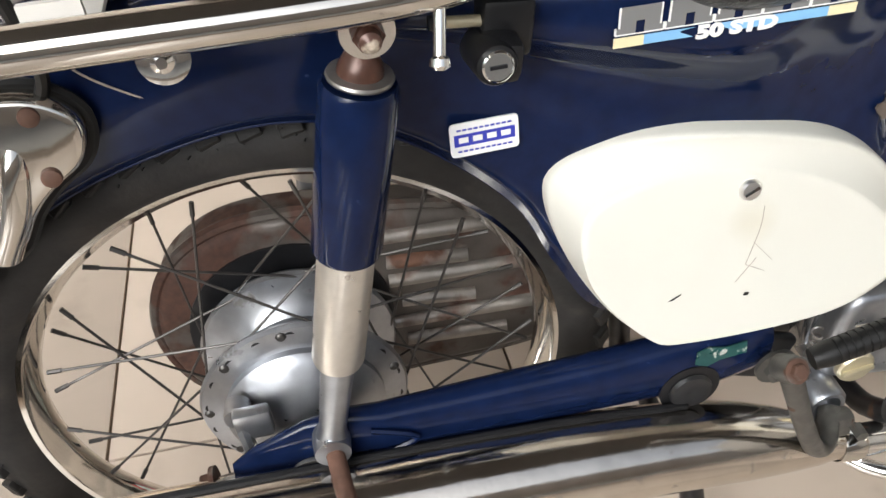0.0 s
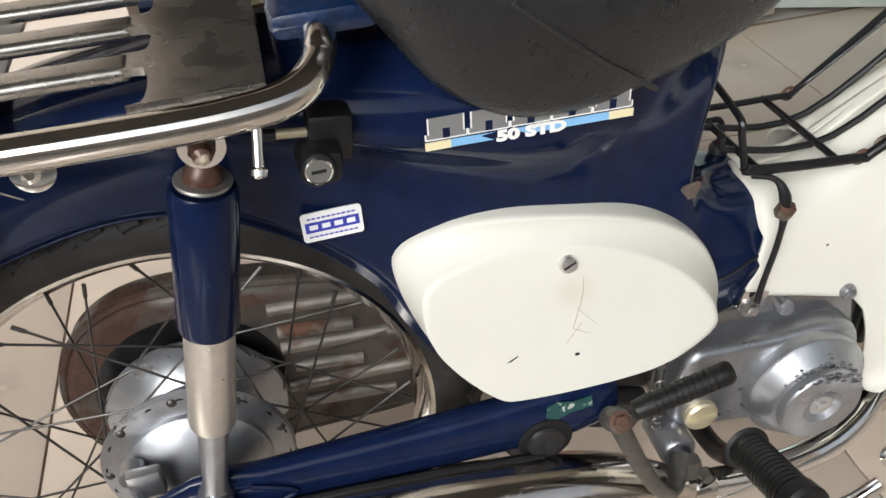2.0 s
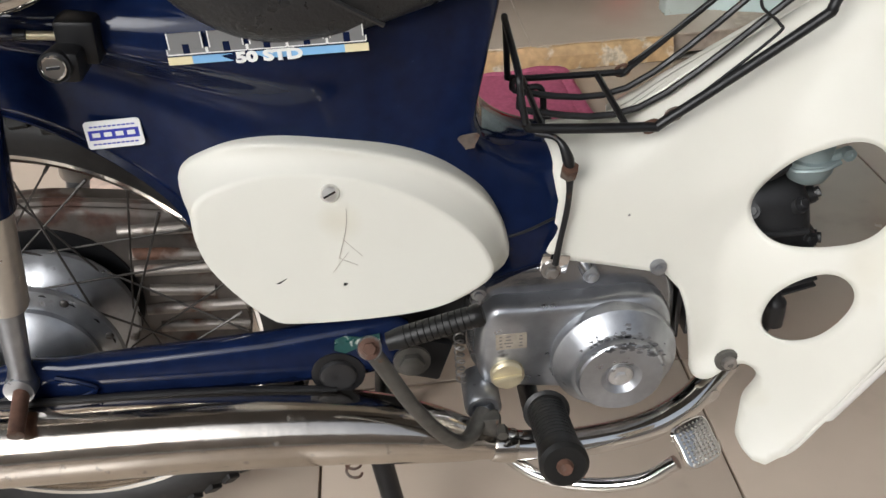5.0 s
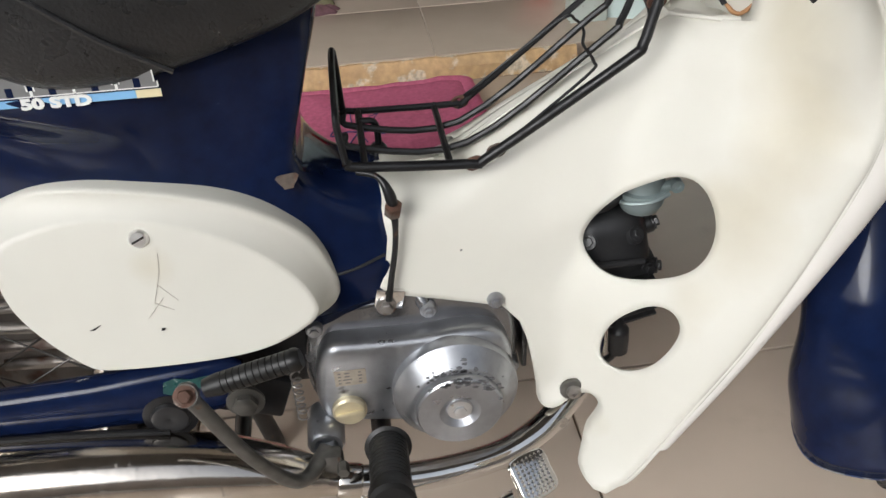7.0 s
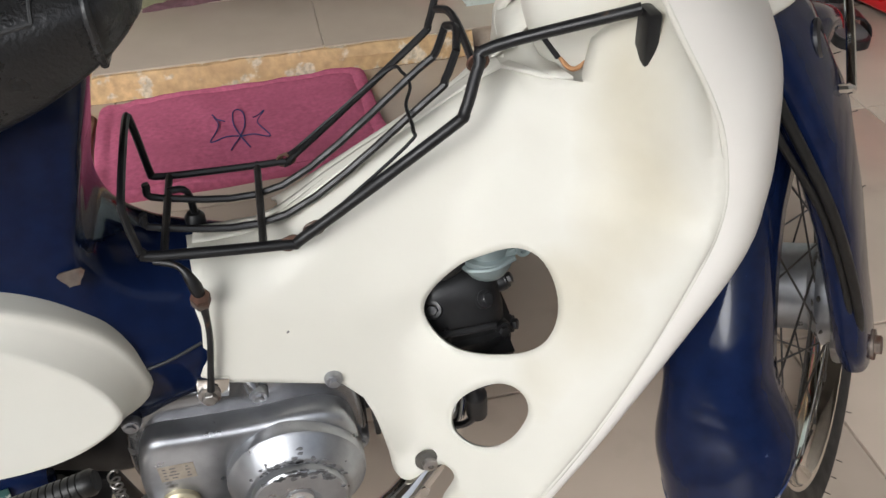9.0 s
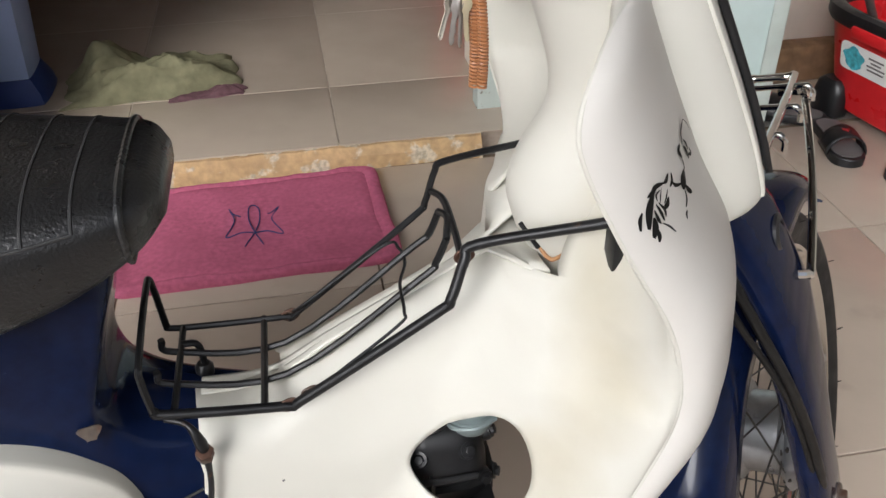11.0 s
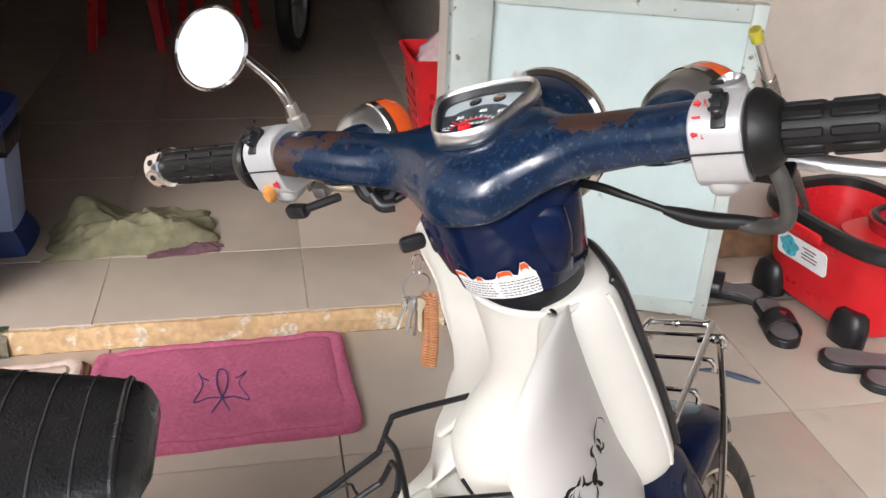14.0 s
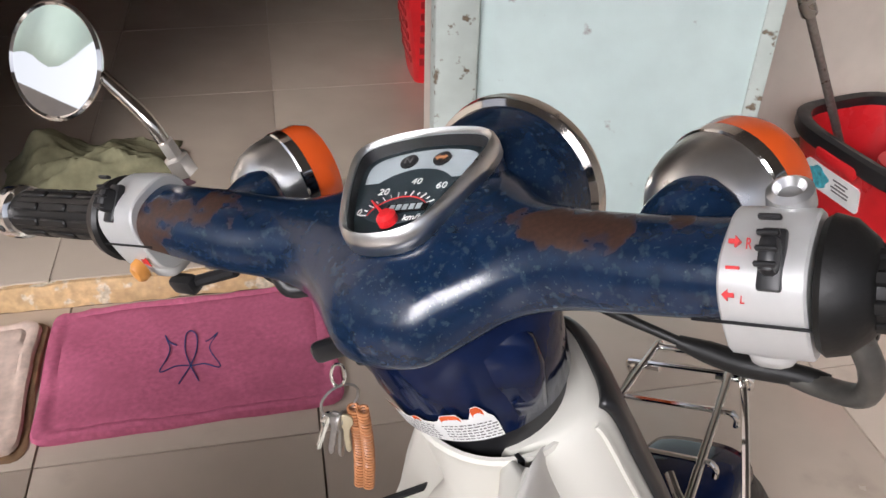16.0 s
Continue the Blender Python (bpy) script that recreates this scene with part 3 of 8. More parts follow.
bm_ = Matrix.Translation((-0.152, 1.80, STEP_Z))
put("body", Shape().loft([squared(0.095, 0.075, 0.02, 0.03), squared(0.115, 0.095, 0.02, 0.36), squared(0.118, 0.098, 0.02, 0.365), squared(0.108, 0.088, 0.02, 0.362), squared(0.09, 0.07, 0.02, 0.04)], caps=(False, True)), BIN_BLUE, bin_, m=bm_)
put("base", Shape().loft([squared(0.125, 0.1, 0.03, 0.0), squared(0.12, 0.095, 0.03, 0.03), squared(0.10, 0.08, 0.02, 0.07)]), BIN_NAVY, bin_, "deep blue base", m=bm_)
put("lid", Shape().loft([squared(0.122, 0.102, 0.02, 0.366), squared(0.124, 0.104, 0.02, 0.41), squared(0.10, 0.08, 0.02, 0.43)]), BIN_NAVY, bin_, "deep blue lid", m=bm_)
put("liner", Shape().loft([[(x * (1 + 0.02 * noise.noise((x * 40, y * 40, z * 30))), y * (1 + 0.03 * noise.noise((x * 30, y * 50, z))), z) for x, y, z in squared(0.121, 0.101, 0.02, zz)] for zz in (0.30, 0.33, 0.365)], caps=(False, False)), BLACK_PLASTIC, bin_, "black bin bag folded over the rim", m=bm_, thick=0.002)

# red basket with a bag in it
crate = thing("laundry_basket", (1.30, 2.36, STEP_Z), "tall red perforated plastic basket holding a clear bag", "basket")
cm = Matrix.Translation((1.30, 2.36, STEP_Z))
put("body", Shape().loft([squared(0.09, 0.11, 0.03, 0.0), squared(0.13, 0.15, 0.03, 0.36), squared(0.145, 0.165, 0.03, 0.40), squared(0.135, 0.155, 0.03, 0.41), squared(0.12, 0.14, 0.03, 0.36), squared(0.08, 0.10, 0.03, 0.01)], caps=(False, True)), RED, crate, m=cm)
# solid boxes in darker red, for the shade inside the slots
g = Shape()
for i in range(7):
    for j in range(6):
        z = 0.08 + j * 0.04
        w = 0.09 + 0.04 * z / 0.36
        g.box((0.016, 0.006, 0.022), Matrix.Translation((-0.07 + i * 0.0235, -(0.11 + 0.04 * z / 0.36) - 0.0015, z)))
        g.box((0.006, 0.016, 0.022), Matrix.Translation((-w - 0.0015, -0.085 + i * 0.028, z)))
slots = put("slotted_band", g, RED_DARK, crate, "darker red boxes for the shaded slots in the side", m=cm)
slots["kind"] = "stuff"
rings = []
for j in range(9):
    a = j / 8
    rings.append([(0.115 * math.cos(t) * (1 - 0.75 * a ** 2) * (1 + 0.25 * noise.noise((math.cos(t) * 3, math.sin(t) * 3, a * 4))), 0.13 * math.sin(t) * (1 - 0.75 * a ** 2) * (1 + 0.25 * noise.noise((math.cos(t) * 3, a * 5, math.sin(t) * 3))), 0.33 + 0.14 * a) for t in np.linspace(0, 2 * math.pi, 28, endpoint=False)])
tagged(put("plastic_bag", Shape().loft(rings), FILM, m=cm), "crumpled clear plastic bag in a red basket", "bag")


def stool(at):
    s = thing("stool", at, "red plastic stool on the dark room floor", "stool", "stools in the room")
    m = Matrix.Translation(at)
    put("seat", Shape().loft([squared(0.14, 0.14, 0.03, 0.43), squared(0.15, 0.15, 0.03, 0.45), squared(0.145, 0.145, 0.03, 0.465)]), RED, s, m=m)
    for a, b in ((-1, -1), (1, -1), (1, 1), (-1, 1)):
        put("leg", Shape().loft([[(a * (0.17 + dx), b * (0.17 + dy), 0) for dx, dy in ((-0.02, -0.02), (0.02, -0.02), (0.02, 0.02), (-0.02, 0.02))], [(a * (0.12 + dx), b * (0.12 + dy), 0.44) for dx, dy in ((-0.022, -0.022), (0.022, -0.022), (0.022, 0.022), (-0.022, 0.022))]]), RED, s, m=m)
    return s


first = stool((-0.02, 4.15, STEP_Z))
copy_thing(first, Matrix.Translation((0.42, 4.55, STEP_Z)) @ Matrix.Rotation(radians(20), 4, "Z"))

# wheel end of a parked motor scooter in the room
sc = thing("scooter", (0.83, 3.95, STEP_Z), "black parked scooter with a cast alloy wheel in the dark room", "scooter")
wm = Matrix.Translation((0.83, 3.95, STEP_Z + 0.275)) @ Matrix.Rotation(radians(75), 4, "Z") @ Matrix.Rotation(radians(90), 4, "X")
put("tyre", Shape().lathe([(0.205, -0.03), (0.24, -0.042), (0.268, -0.03), (0.275, 0), (0.268, 0.03), (0.24, 0.042), (0.205, 0.03)], wm, 48, True), TYRE, sc)
wheel = put("rim", Shape().lathe([(0.185, -0.025), (0.208, -0.03), (0.2, 0), (0.208, 0.03), (0.185, 0.025), (0.18, 0)], wm, 48, True), ALU_CLEAN, sc)
for k in range(6):
    put("spoke", Shape().box((0.165, 0.026, 0.018), wm @ Matrix.Rotation(k * math.pi / 3, 4, "Z") @ Matrix.Translation((0.105, 0, 0.005)), 0.004), ALU_CLEAN, wheel)
put("hub", Shape().lathe([(0, -0.04), (0.045, -0.04), (0.05, 0), (0.045, 0.04), (0, 0.04)], wm, 24), ALU, sc)
put("body", Shape().loft([[(0.83 + 0.10 * math.cos(t) + dx, 4.15 + dy + 0.30 * math.sin(t) * s, z) for t in np.linspace(0, 2 * math.pi, 24, endpoint=False)] for z, s, dx, dy in ((0.42, 0.7, 0, 0.25), (0.52, 1.3, 0, 0.3), (0.7, 1.6, 0, 0.4), (0.85, 1.4, 0, 0.4))]), BLACK_PLASTIC, sc)

# red mop bucket with a mop
bk = thing("mop_bucket", (2.275, 1.235, 0.0), "red plastic mop bucket with black wheels and a paper label", "bucket")
km = Matrix.Translation((2.275, 1.235, 0.0)) @ Matrix.Rotation(radians(-79), 4, "Z")


def oval(w, d, z, n=48, p=2.8):
    out = []
    for t in np.linspace(0, 2 * math.pi, n, endpoint=False):
        c, s = math.cos(t), math.sin(t)
        out.append((w * math.copysign(abs(c) ** (2 / p), c), d * math.copysign(abs(s) ** (2 / p), s), z))
    return out


def squarish(w, d, z):
    return oval(w, d, z, 56, 3.6)


put("tub", Shape().loft([squarish(0.185, 0.125, 0.015), squarish(0.200, 0.138, 0.025), squarish(0.225, 0.168, 0.17), squarish(0.240, 0.188, 0.255), squarish(0.247, 0.196, 0.265), squarish(0.247, 0.196, 0.285), squarish(0.228, 0.176, 0.285), squarish(0.218, 0.160, 0.22), squarish(0.185, 0.12, 0.04)], caps=(False, True)), RED, bk, m=km)
put("rim_band", Shape().loft([squarish(0.250, 0.199, 0.262), squarish(0.256, 0.205, 0.275), squarish(0.256, 0.205, 0.302), squarish(0.245, 0.193, 0.308), squarish(0.226, 0.174, 0.304), squarish(0.224, 0.172, 0.28)], wrap=True), BLACK_PLASTIC, bk, "black rubber rim", m=km)
put("inner_deck", Shape().loft([[(x * 0.45 + 0.118, y * 0.93, z) for x, y, z in squarish(0.225, 0.172, zz)] for zz in (0.27, 0.290, 0.298)]), RED, bk, "red deck carrying the wringer", m=km)
WX = 0.125
put("wringer", Shape().lathe([(0.088, 0.20), (0.092, 0.305), (0.098, 0.318), (0.098, 0.330), (0.088, 0.332), (0.080, 0.318), (0.074, 0.21), (0.0, 0.205)], Matrix.Translation((WX, 0, 0)), 40), RED_DARK, bk, "red spin wringer basket", m=km)
put("wringer_ring", Shape().lathe([(0.088, 0.328), (0.092, 0.336), (0.086, 0.341), (0.078, 0.338), (0.076, 0.328)], Matrix.Translation((WX, 0, 0)), 40, True), BLACK_PLASTIC, bk, m=km)
put("wringer_plate", Shape().lathe([(0.0, 0.214), (0.070, 0.214), (0.070, 0.220), (0.02, 0.224), (0.016, 0.25), (0.0, 0.252)], Matrix.Translation((WX, 0, 0)), 28), SATIN_CHROME, bk, "steel wringer plate", m=km)
put("bucket_tab", Shape().box((0.13, 0.020, 0.034), Matrix.Translation((-0.02, -0.199, 0.262)) @ Matrix.Rotation(radians(12), 4, "X"), 0.008, 2), RED, bk, "red handle lug", m=km)
for a, b in ((-1, -1), (1, -1), (1, 1), (-1, 1)):
    put("wheel_cover", Shape().loft([oval(0.052, 0.034, 0.0, 28), oval(0.052, 0.036, 0.05, 28), oval(0.044, 0.032, 0.085, 28), oval(0.028, 0.022, 0.098, 28)], m=Matrix.Translation((a * 0.152, b * 0.140, 0.0))), BLACK_PLASTIC, bk, m=km)
LBL = km @ Matrix.Translation((-0.035, -0.1735, 0.185)) @ Matrix.Rotation(radians(102), 4, "X")
lab = put("label", Shape().plate([(cx + 0.012 * math.cos(radians(a)), cy + 0.012 * math.sin(radians(a))) for cx, cy, a0 in ((0.080, 0.026, 0), (-0.080, 0.026, 90), (-0.080, -0.026, 180), (0.080, -0.026, 270)) for a in (a0, a0 + 30, a0 + 60, a0 + 90)], -0.004, 0.001, LBL), WHITE_INK, bk, "white and turquoise paper label")
put("label_field", Shape().plate([(0.034 * math.cos(t) * (1 + 0.16 * math.sin(5 * t)), 0.031 * math.sin(t) * (1 + 0.10 * math.cos(4 * t))) for t in np.linspace(0, 2 * math.pi, 36, endpoint=False)], 0.0, 0.0018, LBL @ Matrix.Translation((-0.046, 0, 0))), material("turquoise_ink", (0.08, 0.42, 0.5), 0.5, vary=0.5, scale=60), lab)
g = Shape()
for j, w in enumerate((0.05, 0.035, 0.06, 0.055)):
    g.box((w, 0.0045, 0.001), LBL @ Matrix.Translation((0.03 + (0.06 - w) / 2 * 0, 0.02 - j * 0.011, 0.0014)))
put("print_bar", g, GREY_INK, lab)
mop = thing("mop", (2.2, 1.28, 0.2), "steel mop handle with a yellow tip standing in a bucket", "mop")
A, B = Vector((2.19, 1.325, 0.19)), Vector((1.785, 1.19, 0.815))
way = (B - A).normalized()
put("handle", Shape().tube([A, B], 0.0105, 16, 1, smooth=False), STEEL, mop)
put("sleeve", Shape().tube([A.lerp(B, 0.72), A.lerp(B, 0.80)], 0.0185, 20, 1, smooth=False), PLAIN_STEEL, mop, "steel locking sleeve")
put("upper_tube", Shape().tube([A.lerp(B, 0.80), A.lerp(B, 0.955)], 0.0155, 20, 1, smooth=False), CHROME_CLEAN, mop)
put("tip", Shape().tube([A.lerp(B, 0.955), B], 0.0150, 16, 1, smooth=False), material("yellow_plastic", (0.62, 0.55, 0.05), 0.4), mop, "yellow green plastic tip")


def shoe(name, at, turn, label, strap=True, mat=BLACK_PLASTIC, size=0.25, tip=0.0):
    """A flat sandal: shaped sole with a footbed and a strap or a raised upper."""
    t = thing(name, at, label, "shoe", "shoes by the door")
    m = Matrix.Translation(at) @ Matrix.Rotation(radians(turn), 4, "Z") @ Matrix.Rotation(radians(tip), 4, "X")
    k = size / 0.25
    o = [(q.x * k, q.y * k) for q in even(curve([(-0.125, 0, 0), (-0.105, 0.036, 0), (-0.03, 0.033, 0), (0.05, 0.046, 0), (0.105, 0.038, 0), (0.125, 0, 0), (0.105, -0.038, 0), (0.05, -0.044, 0), (-0.03, -0.033, 0), (-0.105, -0.036, 0)], 6, True), 48)]
    put("sole", Shape().plate(o, 0, 0.024 * k, bevel=0.005), mat, t, m=m)
    put("footbed", Shape().plate([(a * 0.9, b * 0.86) for a, b in o], 0.022 * k, 0.026 * k), GREY_INK, t, "worn grey footbed", m=m)
    if strap:
        rows = [[(x, 0.05 * k * math.cos(a), 0.012 + 0.052 * k * math.sin(a)) for a in np.linspace(0, math.pi, 15)] for x in np.linspace(0.005, 0.075, 6) * k]
        put("strap", Shape().loft(rows, ring_closed=False), mat, t, m=m, thick=0.005)
        put("badge", Shape().lathe([(0.0, 0.0), (0.012, 0.0), (0.011, 0.003), (0, 0.003)], Matrix.Translation((0.04 * k, 0, 0.066 * k)), 3), RED_DARK, t, "small red triangular badge", m=m)
    return t


shoe("sandal", (2.015, 1.160, 0), -104, "black rubber sandal with a red badge on the tiles", size=0.24)
shoe("sandal", (1.955, 1.345, 0), 146, "black sandal lying by the door foot", size=0.24)
shoe("slipper", (2.15, 0.945, 0), 162, "dark slipper with a worn grey footbed", False, BLACK_PLASTIC, 0.24)
shoe("slipper", (2.20, 0.835, 0), 158, "dark slipper lying on the floor tiles", False, BLACK_PLASTIC, 0.24)
# a dark blue strip of plastic lying on the tiles
tagged(put("plastic_strip", Shape().tube([(1.70, 0.985, 0.004), (1.74, 0.97, 0.007), (1.79, 0.935, 0.006), (1.83, 0.91, 0.003)], [0.003, 0.007, 0.008, 0.003], 8, 6, flat=0.35), material("slate_plastic", (0.04, 0.055, 0.10), 0.45)), "dark blue scrap of plastic on the floor", "scrap")

# ---- the motorcycle: rear axle at x 0, forward is +x, its right side faces -y ----
bike = thing("motorcycle", (0.4, 0.0, 0.0), "old navy blue and cream step-through motorcycle with rust, on its stand", "motorcycle")
AX = 0.3157  # rear axle height


def both(name, shape, mat, label="", **k):
    """A part and its mirrored twin on the far side."""
    a = put(name, shape, mat, bike, label, **k)
    b = put(name, shape, mat, bike, label, m=MIRRORED, **k)
    return a, b


# pressed steel body: bottom edge, top edge, half widths low, middle, high
BODY = [
    (-0.310, 0.340, -0.345, 0.380, 0.052, 0.056, 0.040),
    (-0.250, 0.450, -0.290, 0.545, 0.056, 0.060, 0.046),
    (-0.140, 0.560, -0.170, 0.655, 0.060, 0.063, 0.052),
    (-0.035, 0.601, -0.050, 0.690, 0.060, 0.066, 0.058),
    (0.050, 0.604, 0.050, 0.703, 0.060, 0.068, 0.072),
    (0.118, 0.570, 0.150, 0.706, 0.060, 0.068, 0.092),
    (0.180, 0.510, 0.240, 0.705, 0.062, 0.072, 0.106),
    (0.210, 0.450, 0.340, 0.705, 0.066, 0.080, 0.108),
    (0.250, 0.390, 0.430, 0.700, 0.066, 0.080, 0.084),
    (0.330, 0.370, 0.492, 0.692, 0.068, 0.078, 0.052),
    (0.380, 0.370, 0.482, 0.636, 0.070, 0.080, 0.054),
    (0.415, 0.371, 0.468, 0.600, 0.070, 0.081, 0.058),
    (0.442, 0.374, 0.463, 0.572, 0.070, 0.081, 0.060),
    (0.468, 0.380, 0.468, 0.545, 0.070, 0.080, 0.060),
    (0.495, 0.389, 0.486, 0.522, 0.069, 0.077, 0.060),
    (0.525, 0.396, 0.512, 0.509, 0.066, 0.072, 0.055),
    (0.560, 0.404, 0.550, 0.501, 0.058, 0.062, 0.046),
    (0.620, 0.420, 0.605, 0.490, 0.040, 0.045, 0.036),
]
rings = []
for a, b in zip(curve([r[:3] for r in BODY], 6), curve([r[3:6] for r in BODY], 6)):
    rings.append((a, b))
hi = curve([(r[6], 0, 0) for r in BODY], 6)
full = []
for (a, b), h in zip(rings, hi):
    bx, bz, tx, tz, w0, w1, w2 = a.x, a.y, a.z, b.x, b.y, b.z, h.x
    g_ = w2 - w1
    hollow = min(1, max(0, g_ / 0.02))
    steps = ((0.38, w1), (0.54, w1 + (0.02 * hollow + 0.30 * (1 - hollow)) * g_), (0.62, w1 + (0.30 * hollow + 0.45 * (1 - hollow)) * g_), (0.70, w1 + (0.86 * hollow + 0.62 * (1 - hollow)) * g_), (0.79, w1 + (1.0 * hollow + 0.85 * (1 - hollow)) * g_))
    prof = curve([(0.0, w0, 0)] + [(p_, v_, 0) for p_, v_ in steps] + [(0.91, w2 * 0.88, 0), (0.98, w2 * 0.48, 0), (1.0, 0.0, 0)], 4)
    side = [(bx + (tx - bx) * q.x, -q.y, bz + (tz - bz) * q.x) for q in prof]
    full.append(side + [(x, -y, z) for x, y, z in reversed(side[:-1])])
body = put("frame_body", Shape().loft(full, ring_closed=False), BLUE, bike, "navy painted pressed steel frame body with chips", thick=0.004, smooth=60)
# folded hem along the wheel arch
put("arch_hem", Shape().tube([(a.x, -a.y * 0 - 0.0605, a.y) for a, b in rings[4:40]], 0.0019, 8, 2), BLUE, body)
put("arch_hem", Shape().tube([(a.x, 0.0605, a.y) for a, b in rings[4:40]], 0.0019, 8, 2), BLUE, body)
put("fender_seam", Shape().tube([(-0.080, -0.0668, 0.672), (-0.068, -0.0672, 0.659), (-0.049, -0.0672, 0.645), (-0.030, -0.0668, 0.634), (-0.026, -0.0664, 0.630)], 0.0007, 6, 5), CRACK, body, "pale crack in the paint")
put("seam_weld", Shape().tube([(0.470, -0.081, 0.44), (0.500, -0.078, 0.445), (0.53, -0.07, 0.452)], 0.0015, 6, 5), BLACK_METAL, body)
put("rust_patch", Shape().plate([(0.008 * math.cos(t) * (1 + 0.4 * math.sin(3 * t)), 0.009 * math.sin(t) * (1 + 0.3 * math.cos(2 * t))) for t in np.linspace(0, 2 * math.pi, 18, endpoint=False)], 0, 0.0015, axis((0.453, -0.0715, 0.541), (0.22, -1, 0.25))), RUST, body, "bare rusted paint chip")

# side cover, cream plastic
OUTER = [(.1995, .070, .533), (.235, .080, .561), (.2835, .092, .569), (.3555, .095, .5575), (.419, .090, .5325), (.4640, .082, .493), (.4840, .080, .445), (.476, .084, .414), (.405, .102, .3985), (.291, .110, .399), (.252, .100, .411), (.213, .080, .469)]
INNER = [(.216, .524), (.252, .541), (.296, .545), (.352, .536), (.403, .513), (.442, .481), (.463, .449), (.459, .427), (.402, .4085), (.294, .4085), (.259, .421), (.219, .473)]
oo = even(curve(OUTER, 8, True), 96)


def cover_y(z, x=0.35):
    return 0.1265 - (z - 0.445) * 0.20 - 0.10 * max(0, x - 0.38)


ii = even(curve([(x, cover_y(z, x), z) for x, z in INNER], 8, True), 96)
start = min(range(96), key=lambda k: (ii[k] - oo[0]).length)
ii = ii[start:] + ii[:start]
mid = Vector((0.35, cover_y(0.475), 0.470))


def side_cover(sign):
    rings = [[Vector((o.x, o.y - 0.03, o.z)) for o in oo], oo]
    for f, puff in ((0.03, 0.0036), (0.09, 0.0046), (0.18, 0.0030), (0.40, 0.0006), (0.70, 0.0004), (0.86, 0.0012), (0.95, 0.0020), (1.0, 0.0024)):
        rings.append([o.lerp(i, f) + Vector((0, puff, 0)) for o, i in zip(oo, ii)])
    for k, lift in ((0.96, 0.0028), (0.9, 0.0030), (0.6, 0.0034), (0.25, 0.0036), (0.01, 0.0036)):
        rings.append([i.lerp(mid, 1 - k) + Vector((0, lift, 0)) for i in ii])
    return Shape().loft([[(q.x, sign * q.y, q.z) for q in r] for r in rings])


for s in (-1, 1):
    cover = put("side_cover", side_cover(s), CREAM, bike, "cream plastic side cover with scratches", smooth=75)
    put("cover_screw", Shape().lathe([(0.0082, 0), (0.0082, 0.003), (0.0064, 0.0055), (0.0, 0.006)], axis((0.331, s * 0.1115, 0.526), (0, s, 0.2)), 24), SATIN_CHROME, cover, "slotted steel screw with a rust ring")
    put("screw_slot", Shape().box((0.011, 0.0016, 0.002), axis((0.331, s * 0.1172, 0.527), (0, s, 0.2)) @ Matrix.Rotation(radians(25), 4, "Z")), BLACK_METAL, cover)
    put("rust_ring", Shape().lathe([(0.0105, 0), (0.0100, 0.0012), (0.007, 0.0014)], axis((0.3315, s * 0.1120, 0.5235), (0, s, 0.2)), 24), STAIN, cover)
near_cover = bike.children[[c.name for c in bike.children].index("side_cover")]
put("paint_chip", Shape().plate([(-0.012, -0.004), (-0.004, -0.001), (0.004, 0.003), (0.013, 0.007), (0.004, 0.0), (-0.003, -0.004)], 0, 0.0012, axis((0.2715, -0.1275, 0.4465), OUT)), BLACK_INK, near_cover, "dark chipped spot")
put("paint_chip", Shape().plate([(-0.002, -0.0010), (0.001, -0.0013), (0.002, 0.0006), (-0.001, 0.0012)], 0, 0.0012, axis((0.3345, -0.1298, 0.4433), OUT)), BLACK_INK, near_cover, "dark chipped spot")
g = Shape()
for line in ([(0.343, 0.512), (0.341, 0.495), (0.332, 0.468)], [(0.332, 0.468), (0.347, 0.460)], [(0.325, 0.455), (0.340, 0.472)], [(0.337, 0.485), (0.352, 0.468)]):
    g.tube([(x, -cover_y(z) - 0.0036, z) for x, z in line], 0.00022, 5, 4)
put("scratch", g, CRACK, bike.children[[c.name for c in bike.children].index("side_cover")], "hairline cracks")

# saddle
SEAT = [(0.185, 0.765, 0.800, 0.105), (0.205, 0.738, 0.812, 0.118), (0.240, 0.690, 0.814, 0.127), (0.290, 0.660, 0.803, 0.130), (0.350, 0.656, 0.786, 0.126), (0.410, 0.666, 0.773, 0.113), (0.470, 0.681, 0.768, 0.097), (0.515, 0.702, 0.765, 0.081), (0.535, 0.716, 0.760, 0.069), (0.547, 0.726, 0.750, 0.048)]
rings = []
for q, h in zip(curve([r[:3] for r in SEAT], 5), curve([(r[3], 0, 0) for r in SEAT], 5)):
    x, lo, hi_, w = q.x, q.y, q.z, h.x
    mz = lo + (hi_ - lo) * 0.52
    ring = []
    for t in np.linspace(0, 2 * math.pi, 40, endpoint=False):
        c, s = math.cos(t), math.sin(t)
        c = math.copysign(abs(c) ** (0.72 if s > 0 else 0.10), c)
        s = math.copysign(abs(s) ** 0.80, s)
        ring.append((x, w * c * (1.0 if s > 0 else 1 - 0.03 * -s), mz + ((hi_ - mz) * s if s > 0 else (mz - lo) * s)))
    rings.append(ring)
seat = put("seat", Shape().loft(rings), VINYL, bike, "black grained vinyl saddle with stitched seams", smooth=60)


def seat_ring(x, lift=1.004):
    i = min(range(len(rings)), key=lambda k: abs(rings[k][0][0] - x))
    r = rings[i]
    c = Vector((r[0][0], 0, sum(q[2] for q in r) / len(r)))
    return [tuple(c + (Vector(q) - c) * lift) for q in r]


